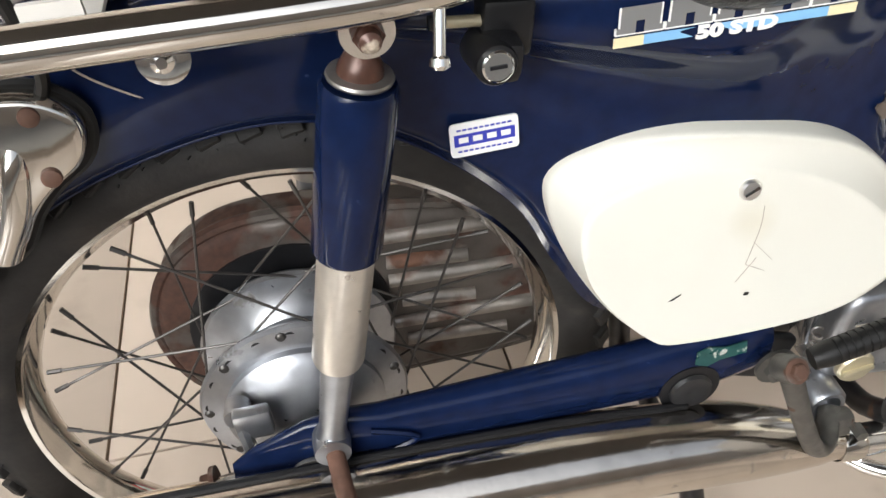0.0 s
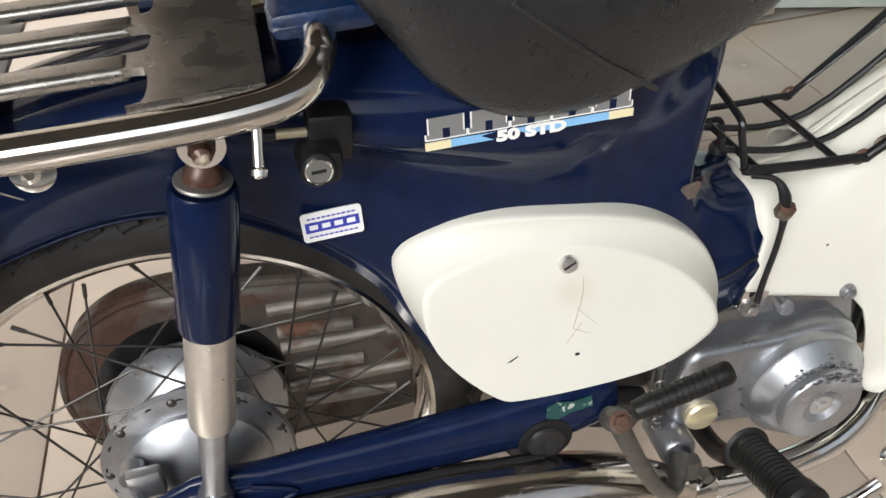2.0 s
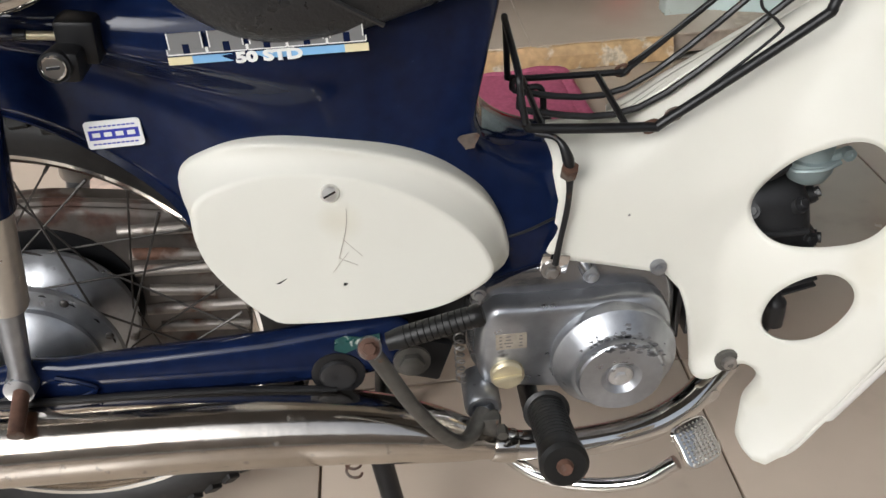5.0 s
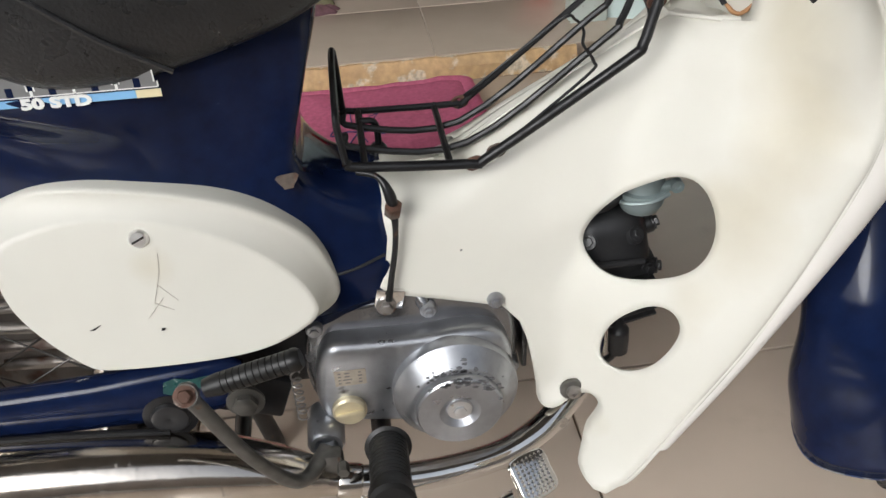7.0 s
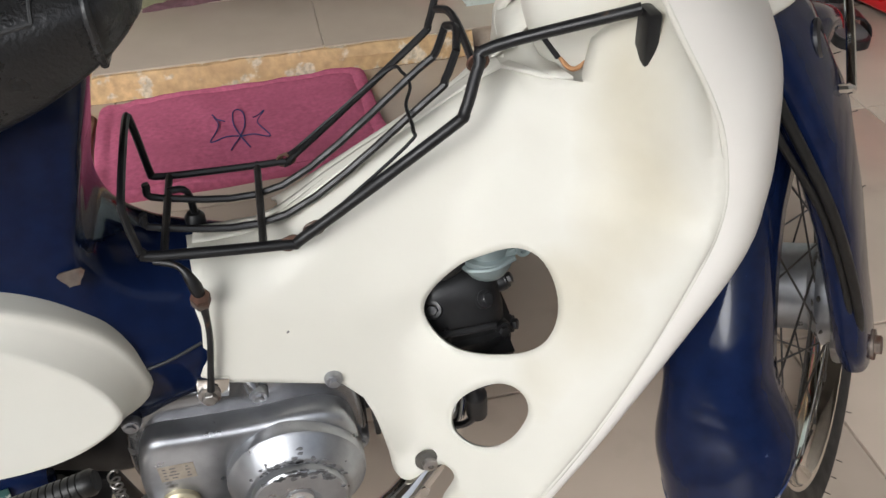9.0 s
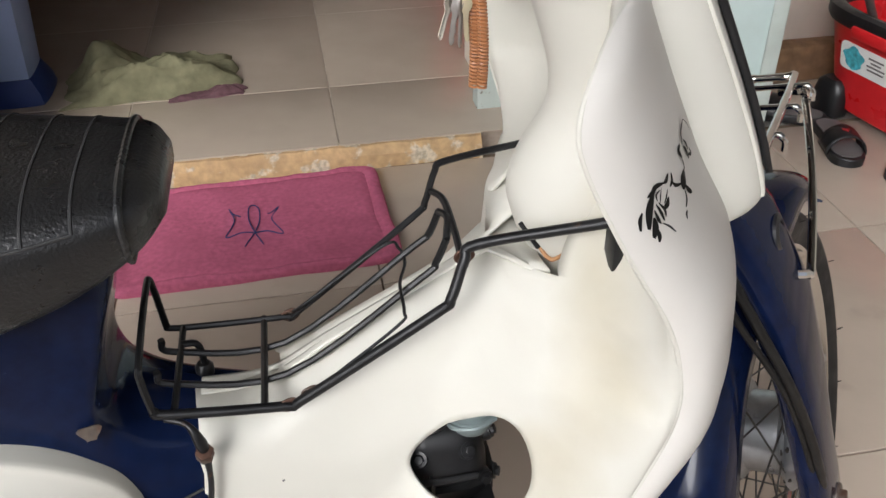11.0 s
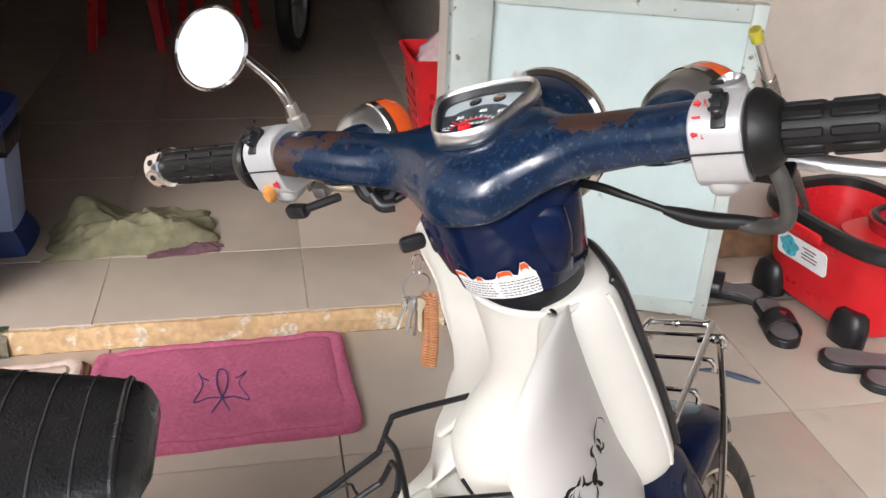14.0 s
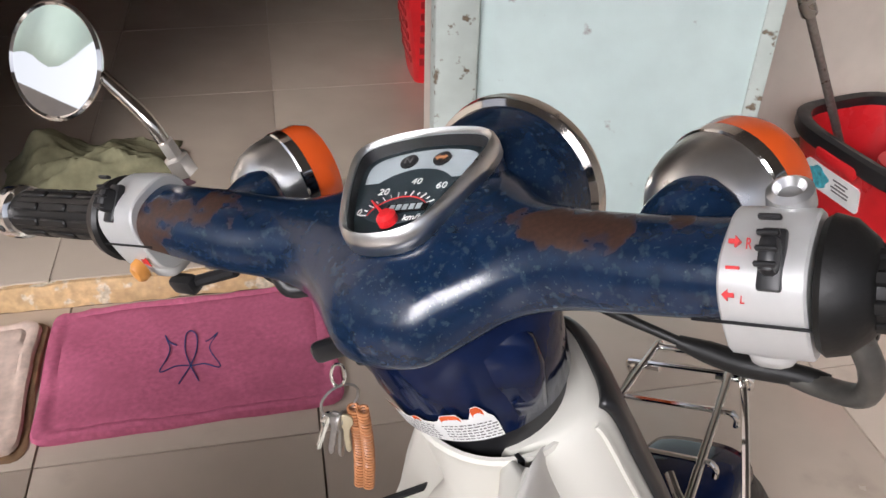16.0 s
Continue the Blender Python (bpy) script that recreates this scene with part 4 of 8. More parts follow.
put("piping", Shape().tube(seat_ring(0.522, 1.01), 0.0032, 8, 2, True), VINYL, seat, "front piping seam")
SEAM = 18  # the ring place of the long side seam
for x in (0.375, 0.418, 0.455, 0.492):
    put("seam", Shape().tube(seat_ring(x, 1.0)[20 - SEAM:SEAM + 1], 0.0013, 6, 2), THREAD, seat)
put("side_seam", Shape().tube([r[SEAM] for r in rings if 0.30 <= r[0][0] <= 0.492], 0.0014, 6, 2), THREAD, seat)
put("side_seam", Shape().tube([(0.285, -0.1300, 0.750), (0.315, -0.1295, 0.725), (0.35, -0.1262, 0.696), (0.39, -0.1182, 0.668)], 0.0022, 6, 5), VINYL, seat, "stitched diagonal side seam")
put("seat_pan", Shape().box((0.07, 0.19, 0.02), Matrix.Translation((0.175, 0, 0.742)), 0.008), BLUE_WORN, bike, "rusted seat pan edge")

# rear wheel


def wheel_parts(name, m, rim_r, tyre_r, width, spokes, hub_shape, label):
    """Wheel with its axle along the local z: hub, rim, tyre, tread, spokes."""
    hub = put(name, hub_shape, ALU, bike, label, m=m)
    w = width
    put("tyre", Shape().lathe([(rim_r - 0.006, -0.017), (rim_r + 0.004, -w * 0.82), (rim_r + 0.020, -w), (tyre_r - 0.016, -w * 0.93), (tyre_r - 0.006, -w * 0.68), (tyre_r, -w * 0.25), (tyre_r, w * 0.25), (tyre_r - 0.006, w * 0.68), (tyre_r - 0.016, w * 0.93), (rim_r + 0.020, w), (rim_r + 0.004, w * 0.82), (rim_r - 0.006, 0.017)], m, 96, True), TYRE, hub, "worn black tyre with dried mud")
    g = Shape()
    for k in range(60):
        a = 2 * math.pi * k / 60
        for s in (-1, 1):
            if name == "front_wheel":
                g.box((0.006, 0.020, w * 0.30), m @ Matrix.Rotation(a + s * 0.03, 4, "Z") @ Matrix.Translation((tyre_r - 0.0022, 0, s * w * 0.30)), 0.001, 1)
                continue
            g.box((0.010, 0.017, w * 0.52), m @ Matrix.Rotation(a + s * 0.025, 4, "Z") @ Matrix.Translation((tyre_r - 0.0105, 0, s * w * 0.80)) @ Matrix.Rotation(radians(-s * 52), 4, "Y") @ Matrix.Rotation(radians(s * 16), 4, "X"), 0.0012, 1)
            g.box((0.010, 0.024, w * 0.30), m @ Matrix.Rotation(a + s * 0.03, 4, "Z") @ Matrix.Translation((tyre_r - 0.0030, 0, s * w * 0.22)), 0.0012, 1)
    tread = put("tread", g, TYRE, hub, smooth=30)
    tread["kind"] = "stuff"
    g = Shape()
    rr = random.Random(7)
    for k in range(70):
        m2 = m @ Matrix.Rotation(rr.uniform(0, 6.283), 4, "Z")
        s = rr.choice((-1, 1))
        p = Vector((tyre_r - rr.uniform(0.010, 0.022), 0, s * w * 0.95))
        g.tube([m2 @ p, m2 @ (p + Vector((0.002, rr.uniform(-0.002, 0.002), s * rr.uniform(0.004, 0.009))))], 0.0006, 4, 1, smooth=False)
    whisker = put("moulding_whiskers", g, TYRE, hub)
    whisker["kind"] = "stuff"
    put("rim", Shape().lathe([(rim_r, -0.0215), (rim_r + 0.002, -0.019), (rim_r - 0.003, -0.017), (rim_r - 0.008, -0.015), (rim_r - 0.013, -0.008), (rim_r - 0.0145, 0), (rim_r - 0.013, 0.008), (rim_r - 0.008, 0.015), (rim_r - 0.003, 0.017), (rim_r + 0.002, 0.019), (rim_r, 0.0215), (rim_r - 0.005, 0.0205), (rim_r - 0.0075, 0.016), (rim_r - 0.015, 0.009), (rim_r - 0.0175, 0), (rim_r - 0.015, -0.009), (rim_r - 0.0075, -0.016), (rim_r - 0.005, -0.0205)], m, 96, True), CHROME, hub, "chromed steel wheel rim with rust spots")
    fr, fz = spokes
    for k in range(36):
        a = 2 * math.pi * (k + 0.3) / 36
        s = 1 if k % 2 else -1
        turn = (1 if (k // 2) % 2 else -1) * radians(68)
        p = Vector((fr * math.cos(a + turn), fr * math.sin(a + turn), s * fz + (0.002 if (k // 2) % 2 else -0.002)))
        q = Vector(((rim_r - 0.022) * math.cos(a), (rim_r - 0.022) * math.sin(a), s * 0.006))
        n = q + (p - q).normalized() * 0.012
        g = Shape().tube([p, q], 0.0012, 6, 1, smooth=False).tube([n, q], 0.0020, 6, 1, smooth=False)
        g.lathe([(0.0, -0.002), (0.0048, -0.002), (0.0048, 0.0012), (0.003, 0.003), (0, 0.0034)], axis(p, (0, 0, s)), 8)
        put("spoke", g, SPOKE, hub, m=m)
    return hub


def drum(r1, r2, half):
    g = Shape()
    g.lathe([(0.0, -half - 0.012), (r2 * 0.35, -half - 0.012), (r2 * 0.55, -half - 0.004), (r2 * 0.9, -half + 0.004), (r2, -half + 0.012), (r2 * 1.0, -0.040), (r1, -0.036), (r1 + 0.002, -0.032), (r1, -0.028), (r2 * 0.93, -0.024), (r2 * 0.80, -0.012), (r2 * 0.78, 0.012), (r2 * 0.95, 0.024), (r1, 0.028), (r1 + 0.002, 0.032), (r1, 0.036), (r2 * 0.6, 0.044), (0.0, 0.05)], None, 64)
    return g


RM = Matrix.Translation((0, 0, AX)) @ Matrix.Rotation(radians(90), 4, "X") @ Matrix.Diagonal((1, 1, -1, 1))
g = drum(0.087, 0.068, 0.058)
rear = wheel_parts("rear_wheel", RM, 0.231, 0.279, 0.031, (0.081, 0.034), g, "rear wheel with grey cast drum hub")
for k in range(18):
    a = 2 * math.pi * (k + 0.5) / 18
    # black disc on the flange, for the shade in each hole
    put("flange_hole", Shape().lathe([(0.0, 0), (0.0050, 0), (0.0050, 0.001), (0.0, 0.0012)], RM @ Matrix.Translation((0.0795 * math.cos(a), 0.0795 * math.sin(a), -0.0370)), 10), BLACK_METAL, rear)
# brake lever and stay on the drum
g = Shape().lathe([(0, 0), (0.011, 0), (0.011, 0.016), (0, 0.016)], axis((-0.052, -0.058, 0.352), OUT), 16)
g.box((0.030, 0.012, 0.030), Matrix.Translation((-0.040, -0.078, 0.350)), 0.003)
g.tube([(-0.05, -0.078, 0.35), (-0.045, -0.088, 0.315), (-0.035, -0.09, 0.265)], 0.006, 8, 4)
put("brake_arm", g, ALU, rear, "grey brake arm")
g = Shape().tube([(0.0, -0.05, AX), (0.0, -0.125, AX)], 0.007, 12, 1, smooth=False)
bolt(g, (0.0, -0.112, AX), OUT, 0.012, 0.010)
put("axle_nut", g, STEEL, rear)

# chain case behind the wheel
top = [(-0.125, 0.33), (-0.105, 0.395), (-0.06, 0.432), (0.0, 0.442), (0.10, 0.430), (0.22, 0.410), (0.33, 0.400)]
low = [(0.36, 0.33), (0.33, 0.258), (0.22, 0.228), (0.10, 0.222), (0.0, 0.215), (-0.06, 0.222), (-0.108, 0.262)]
o = [(q.x, q.y) for q in curve([(a, b, 0) for a, b in top + low], 6, True)]
CM = Matrix((((1, 0, 0, 0)), (0, 0, -1, 0.095), (0, 1, 0, 0), (0, 0, 0, 1)))
case = put("chain_case", Shape().plate(o, 0, 0.040, CM, 0.012), CASE, bike, "rusted grey pressed chain case")
for z, x0, x1 in ((0.405, 0.085, 0.29), (0.375, 0.09, 0.165), (0.352, 0.09, 0.30), (0.325, 0.10, 0.17), (0.298, 0.09, 0.31), (0.272, 0.10, 0.20)):
    put("rib", Shape().tube([(x0, 0.054, z), ((x0 + x1) / 2, 0.053, z - 0.003), (x1, 0.054, z - 0.008)], 0.0075, 12, 3, flat=0.6), CASE_EDGE, case)
put("case_edge", Shape().tube([CM @ Vector((a_, b_, 0.030)) for a_, b_ in o], 0.0060, 8, 1, True, smooth=False), CASE, case, "rolled rusted edge")
# flat black disc in place of the shaded opening round the hub
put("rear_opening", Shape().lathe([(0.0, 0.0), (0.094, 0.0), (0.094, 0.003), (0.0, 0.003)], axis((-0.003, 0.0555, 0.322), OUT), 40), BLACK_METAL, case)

# rear suspension legs
def shock(y):
    t, b = Vector((0.087, y, 0.694)), Vector((0.019, y * 0.9, 0.350))
    d = (b - t).normalized()
    L = (b - t).length
    s = 1 if y > 0 else -1
    m = axis(t, d)
    leg = put("shock_absorber", Shape().lathe([(0.014, 0.036), (0.0205, 0.034), (0.0225, 0.038), (0.0225, 0.150), (0.0215, 0.153), (0.014, 0.153)], m, 32), BLUE, bike, "navy painted spring cover")
    put("lower_tube", Shape().lathe([(0.013, 0.148), (0.0185, 0.149), (0.0185, 0.252), (0.0172, 0.256), (0.010, 0.257)], m, 32), SATIN, leg, "satin steel lower tube")
    put("fork_end", Shape().lathe([(0.011, 0.25), (0.0125, 0.258), (0.0105, L - 0.02), (0.013, L - 0.006), (0.006, L + 0.002)], m, 20), ALU, leg)
    put("top_seat", Shape().lathe([(0.006, 0.014), (0.0095, 0.018), (0.0125, 0.025), (0.013, 0.029)], m, 28), COPPER, leg, "rusty copper coloured seat")
    put("seat_washer", Shape().lathe([(0.012, 0.0285), (0.0182, 0.029), (0.0188, 0.0305), (0.0182, 0.032), (0.012, 0.033)], m, 32), STEEL, leg)
    put("top_eye", Shape().lathe([(0.0, -0.012), (0.0145, -0.012), (0.0155, -0.009), (0.0155, 0.009), (0.0145, 0.012), (0.0, 0.012)], axis(t, (0, 1, 0)), 28), CHROME_CLEAN, leg)
    g = Shape().lathe([(0.0, 0), (0.0085, 0), (0.0085, 0.006), (0.0, 0.006)], axis(t + Vector((0, s * 0.012, 0)), (0, s, 0)), 6)
    g.lathe([(0.0, 0.006), (0.0065, 0.006), (0.0058, 0.012), (0.002, 0.015), (0, 0.015)], axis(t + Vector((0, s * 0.012, 0)), (0, s, 0)), 18)
    put("top_nut", g, COPPER, leg, "rusted dome nut")
    put("bottom_eye", Shape().lathe([(0.0, -0.013), (0.014, -0.013), (0.015, 0.0), (0.014, 0.013), (0.0, 0.013)], axis(b, (0, 1, 0)), 24), ALU, leg)
    put("bottom_bolt", Shape().tube([b, b + Vector((0.006, s * 0.055, -0.014))], 0.0075, 12, 1, smooth=False), RUST, leg, "rusted stud")
    return leg


shock(-0.124)
shock(0.124)

# swinging arm
def swing(s):
    y = s * 0.098
    rings = []
    for x, z, h, w in ((-0.062, 0.318, 0.010, 0.004), (-0.045, 0.322, 0.020, 0.006), (0.0, 0.330, 0.032, 0.008), (0.030, 0.336, 0.030, 0.012), (0.06, 0.336, 0.026, 0.014), (0.14, 0.338, 0.027, 0.016), (0.25, 0.340, 0.029, 0.017), (0.33, 0.343, 0.034, 0.016), (0.372, 0.348, 0.030, 0.013), (0.385, 0.348, 0.020, 0.010)):
        rings.append([(x, y + w * math.copysign(abs(math.cos(t)) ** 0.8, math.cos(t)), z + h * math.copysign(abs(math.sin(t)) ** 0.8, math.sin(t))) for t in np.linspace(0, 2 * math.pi, 24, endpoint=False)])
    arm = put("swing_arm", Shape().loft(rings), BLUE, bike, "navy painted swing arm with scratches")
    put("pivot_cap", Shape().lathe([(0.017, 0), (0.0185, 0.005), (0.017, 0.008), (0.013, 0.009), (0.0, 0.0068)], axis((0.313, y + s * 0.014, 0.325), (0, s, 0)), 28), BLACK_PLASTIC, arm, "black rubber pivot cap")
    put("pivot_collar", Shape().lathe([(0.026, -0.01), (0.026, 0.004), (0.021, 0.005)], axis((0.313, y + s * 0.013, 0.325), (0, s, 0)), 28), BLACK_METAL, arm)
    put("weld_bead", Shape().tube([(0.05, y + s * 0.014, 0.352), (0.075, y + s * 0.017, 0.345), (0.085, y + s * 0.017, 0.336), (0.06, y + s * 0.017, 0.325)], 0.0025, 6, 5), BLUE, arm)
    return arm


arm = swing(-1)
swing(1)
put("film_label", Shape().plate([(-0.022, -0.006), (-0.012, -0.010), (0.0, -0.006), (0.022, -0.004), (0.022, 0.007), (0.004, 0.005), (-0.010, 0.008), (-0.020, 0.005)], 0, 0.001, axis((0.335, -0.1142, 0.362), (0, -1, 0.25))), GREEN_FILM, arm, "torn green foil label")
put("adjuster_bolt", bolt(Shape().tube([(-0.04, -0.100, 0.318), (-0.085, -0.100, 0.312)], 0.004, 8, 1, smooth=False), (-0.078, -0.100, 0.313), (-1, 0, -0.1), 0.009, 0.012), RUST, arm)

# exhaust
pts = [(-0.42, -0.132, 0.300), (-0.20, -0.132, 0.296), (0.05, -0.132, 0.290), (0.20, -0.132, 0.283), (0.31, -0.131, 0.270), (0.385, -0.130, 0.250), (0.435, -0.130, 0.231), (0.460, -0.130, 0.222)]
muff = put("silencer", Shape().tube(pts, [0.040, 0.041, 0.041, 0.041, 0.041, 0.040, 0.039, 0.037, 0.034, 0.029, 0.023, 0.018, 0.016], 32, 8), CHROME_RUSTY, bike, "rust spotted chrome silencer", smooth=60)
put("tail_cap", Shape().lathe([(0.036, 0.0), (0.030, 0.006), (0.008, 0.008), (0.006, 0.0)], axis((-0.42, -0.132, 0.30), (-1, 0, 0)), 28), CHROME_RUSTY, muff)
# black tube stands in for the dark gap below the swing arm
put("heat_strip", Shape().tube([(x, -0.130 + 0.010, z + 0.0405) for x, y, z in pts[1:5]], 0.0035, 8, 4), BLACK_METAL, muff, "black strip for the shaded gap over the silencer")
put("clamp", Shape().lathe([(0.0172, -0.012), (0.0180, -0.010), (0.0180, 0.010), (0.0172, 0.012)], axis((0.470, -0.130, 0.219), (1, 0, -0.25)), 24), CHROME, muff)
put("exhaust_pipe", Shape().tube([(0.455, -0.130, 0.224), (0.50, -0.128, 0.212), (0.555, -0.122, 0.203), (0.62, -0.112, 0.203), (0.665, -0.098, 0.212), (0.70, -0.078, 0.226), (0.73, -0.055, 0.245), (0.75, -0.03, 0.275), (0.755, 0.0, 0.315)], 0.0155, 20, 6), CHROME_CLEAN, bike, "bright chrome exhaust pipe")
put("pipe_stud", bolt(Shape(), (0.700, -0.089, 0.222), (0.2, -1, 0.35), 0.007, 0.008), CHROME_CLEAN, bike)

# engine
CO = [(.440, .315), (.448, .368), (.470, .392), (.500, .399), (.530, .402), (.552, .420), (.585, .424), (.618, .414), (.642, .390), (.655, .345), (.652, .285), (.628, .246), (.590, .232), (.548, .240), (.515, .250), (.478, .248), (.452, .268)]
o = [(q.x, q.y) for q in even(curve([(a, b, 0) for a, b in CO], 6, True), 90)]
EM = Matrix(((1, 0, 0, 0), (0, 0, -1, 0), (0, 1, 0, 0), (0, 0, 0, 1)))
crank = put("crankcase", Shape().plate(o, -0.09, 0.072, EM, 0.008), ALU_GRIMY, bike, "grimy cast aluminium crankcase")
CI = [(.449, .302), (.452, .335), (.456, .352), (.464, .365), (.475, .370), (.505, .3685), (.56, .367), (.60, .369), (.627, .364), (.642, .347), (.647, .314), (.640, .280), (.612, .256), (.58, .246), (.545, .254), (.50, .262), (.458, .272)]
o2 = [(q.x, q.y) for q in even(curve([(a, b, 0) for a, b in CI], 6, True), 90)]
put("side_case", Shape().plate(o2, 0.06, 0.097, EM, 0.010), ALU, crank, "satin aluminium engine side case")
put("clutch_cover", Shape().lathe([(0.0735, 0.08), (0.0735, 0.104), (0.0725, 0.1075), (0.069, 0.1095), (0.0565, 0.1245), (0.053, 0.1262), (0.0505, 0.1265), (0.0495, 0.1335), (0.0475, 0.1352), (0.0235, 0.1358), (0.0215, 0.1345), (0.016, 0.1305), (0.0, 0.1305)], Matrix.Translation((0.586, 0, 0.302)) @ Matrix.Rotation(radians(90), 4, "X") @ Matrix.Diagonal((0.86, 0.86, 1, 1)), 56), ALU, crank, "round scuffed clutch cover")
g = Shape()
bolt(g, (0.586, -0.1305, 0.302), OUT, 0.0065, 0.006)
g.lathe([(0.0125, 0.0), (0.012, 0.0025), (0.009, 0.003)], axis((0.586, -0.1305, 0.302), OUT), 24)
put("clutch_screw", g, ALU_CLEAN, crank)
rr = random.Random(3)
g = Shape()
for k in range(90):
    ang = rr.gauss(radians(82), 0.42)
    r = rr.choice((rr.uniform(0.0505, 0.0565), rr.gauss(0.052, 0.005), rr.uniform(0.044, 0.0495)))
    r = min(max(r, 0.040), 0.062)
    y = -0.1356 if r < 0.0478 else (-0.1340 if r < 0.0497 else (-0.1268 if r < 0.0545 else -0.1260 + (r - 0.0550) * 1.2))
    w = rr.uniform(0.0012, 0.0042)
    g.plate([(w * math.cos(t) * rr.uniform(0.4, 1.3), 0.45 * w * math.sin(t) * rr.uniform(0.4, 1.4)) for t in np.linspace(0, 6.283, 10, endpoint=False)], -0.0008, 0.0004, axis((0.586 + 0.86 * r * math.cos(ang), y, 0.302 + 0.86 * r * math.sin(ang)), (0, -1, 0.5 if r > 0.0545 else 0)))
scuffs = put("worn_paint", g, DULL, crank, "darker worn scuffs on the clutch cover")
scuffs["kind"] = "stuff"
put("oil_cap", Shape().lathe([(0.0175, 0.0), (0.0175, 0.008), (0.0155, 0.0105), (0.0, 0.0105)], axis((0.479, -0.094, 0.288), OUT), 32), BRASS, crank, "pale slotted oil filler cap")
put("cap_bar", Shape().box((0.029, 0.005, 0.005), axis((0.479, -0.1060, 0.288), OUT) @ Matrix.Rotation(radians(8), 4, "Z"), 0.002), BRASS, crank)
plate_m = axis((0.484, -0.0975, 0.3295), OUT)
pl = put("rating_plate", Shape().box((0.031, 0.020, 0.0008), plate_m, 0.0003, 1), PLATE_BEIGE, crank, "small worn rating plate")
g = Shape()
for j in range(4):
    for u, w in ((-0.0105, 0.003), (-0.003, 0.005 if j != 2 else 0.009), (0.0095, 0.004 if j % 2 else 0.0025)):
        g.box((w, 0.0012, 0.0006), plate_m @ Matrix.Translation((u, 0.0066 - j * 0.0042, 0.0005)))
put("print_bar", g, GREY_INK, pl)
for x, z in ((.566, .386), (.632, .388), (.455, .378), (.640, .262), (.512, .262), (.648, .300)):
    put("case_bolt", bolt(Shape().lathe([(0.0088, 0.0), (0.0082, 0.016), (0.0072, 0.018), (0.0, 0.018)], axis((x, -0.062, z), OUT), 18), (x, -0.080, z), OUT, 0.0045, 0.004), ALU, crank)
put("cable_boss", Shape().tube([(0.551, -0.050, 0.412), (0.559, -0.066, 0.397), (0.566, -0.077, 0.382)], [0.008, 0.0075, 0.0065], 16, 4), ALU_GRIMY, crank)
put("kick_boss", Shape().lathe([(0.019, -0.03), (0.019, 0.012), (0.016, 0.016), (0.012, 0.016), (0.012, 0.0)], axis((0.452, -0.100, 0.258), OUT), 28), ALU, crank)
# finned cylinder and head, carburettor, in the shade of the shield
cyl = put("cylinder", Shape().box((0.08, 0.07, 0.08), Matrix.Translation((0.685, 0.0, 0.335))), ENGINE_BLACK, bike, "black finned cylinder")
for k in range(5):
    put("fin", Shape().box((0.006, 0.105 - 0.002 * k, 0.115), Matrix.Translation((0.655 + k * 0.0125, 0.0, 0.325 + k * 0.003)), 0.002), ENGINE_BLACK, cyl)
HX = 0.752


def cast(w, d, z, n=40, p=3.2, cx=HX, cy=-0.012):
    out = []
    for t in np.linspace(0, 2 * math.pi, n, endpoint=False):
        c, s = math.cos(t), math.sin(t)
        out.append((cx + w * math.copysign(abs(c) ** (2 / p), c), cy + d * math.copysign(abs(s) ** (2 / p), s), z))
    return out


head = put("cylinder_head", Shape().loft([cast(0.050, 0.044, 0.345), cast(0.050, 0.044, 0.366), cast(0.056, 0.050, 0.368), cast(0.056, 0.050, 0.384), cast(0.050, 0.044, 0.386), cast(0.049, 0.043, 0.400), cast(0.044, 0.040, 0.424), cast(0.036, 0.034, 0.440), cast(0.022, 0.022, 0.449), cast(0.004, 0.004, 0.451)]), ENGINE_BLACK, bike, "black cast cylinder head with ribs and bolts")
for z in (0.346, 0.354, 0.362):
    put("fin", Shape().loft([cast(0.056, 0.050, z - 0.0016), cast(0.057, 0.051, z), cast(0.056, 0.050, z + 0.0016)]), ENGINE_BLACK, head)
for x, y, z, w in ((0.729, -0.050, 0.425, (-0.4, -1, 0.7)), (0.778, -0.050, 0.428, (0.4, -1, 0.9)), (0.795, -0.050, 0.384, (0.3, -1, 0.2)), (0.808, -0.036, 0.376, (1, -0.5, 0.2)), (0.806, -0.020, 0.420, (1, -0.2, 0.5))):
    put("head_bolt", bolt(Shape().lathe([(0.0095, -0.02), (0.0095, -0.002), (0.008, 0.0)], axis((x, y, z), w), 18), (x, y, z), w, 0.0055, 0.006), ENGINE_BLACK, head)
put("rib", Shape().tube([(0.718, -0.060, 0.402), (0.75, -0.063, 0.404), (0.785, -0.060, 0.402)], 0.0035, 8, 4), ENGINE_BLACK, head)
for k in range(5):
    put("fin", Shape().box((0.052, 0.060, 0.0035), Matrix.Translation((0.776, -0.040, 0.334 + k * 0.0085)) @ Matrix.Rotation(radians(-14), 4, "Y"), 0.001), ENGINE_BLACK, head)
put("rib", Shape().box((0.004, 0.012, 0.034), Matrix.Translation((0.740, -0.060, 0.388)), 0.001), ENGINE_BLACK, head)
put("plug_cap", Shape().tube([(0.758, -0.060, 0.352), (0.762, -0.066, 0.330), (0.764, -0.066, 0.318), (0.765, -0.066, 0.292)], [0.0065, 0.0065, 0.007, 0.011, 0.011, 0.0105], 14, 5), BLACK_PLASTIC, head, "black spark plug cap")
put("plug_lead", Shape().tube([(0.764, -0.066, 0.294), (0.757, -0.064, 0.280), (0.742, -0.058, 0.272), (0.70, -0.04, 0.275)], 0.0040, 8, 5), BLACK_PLASTIC, head)
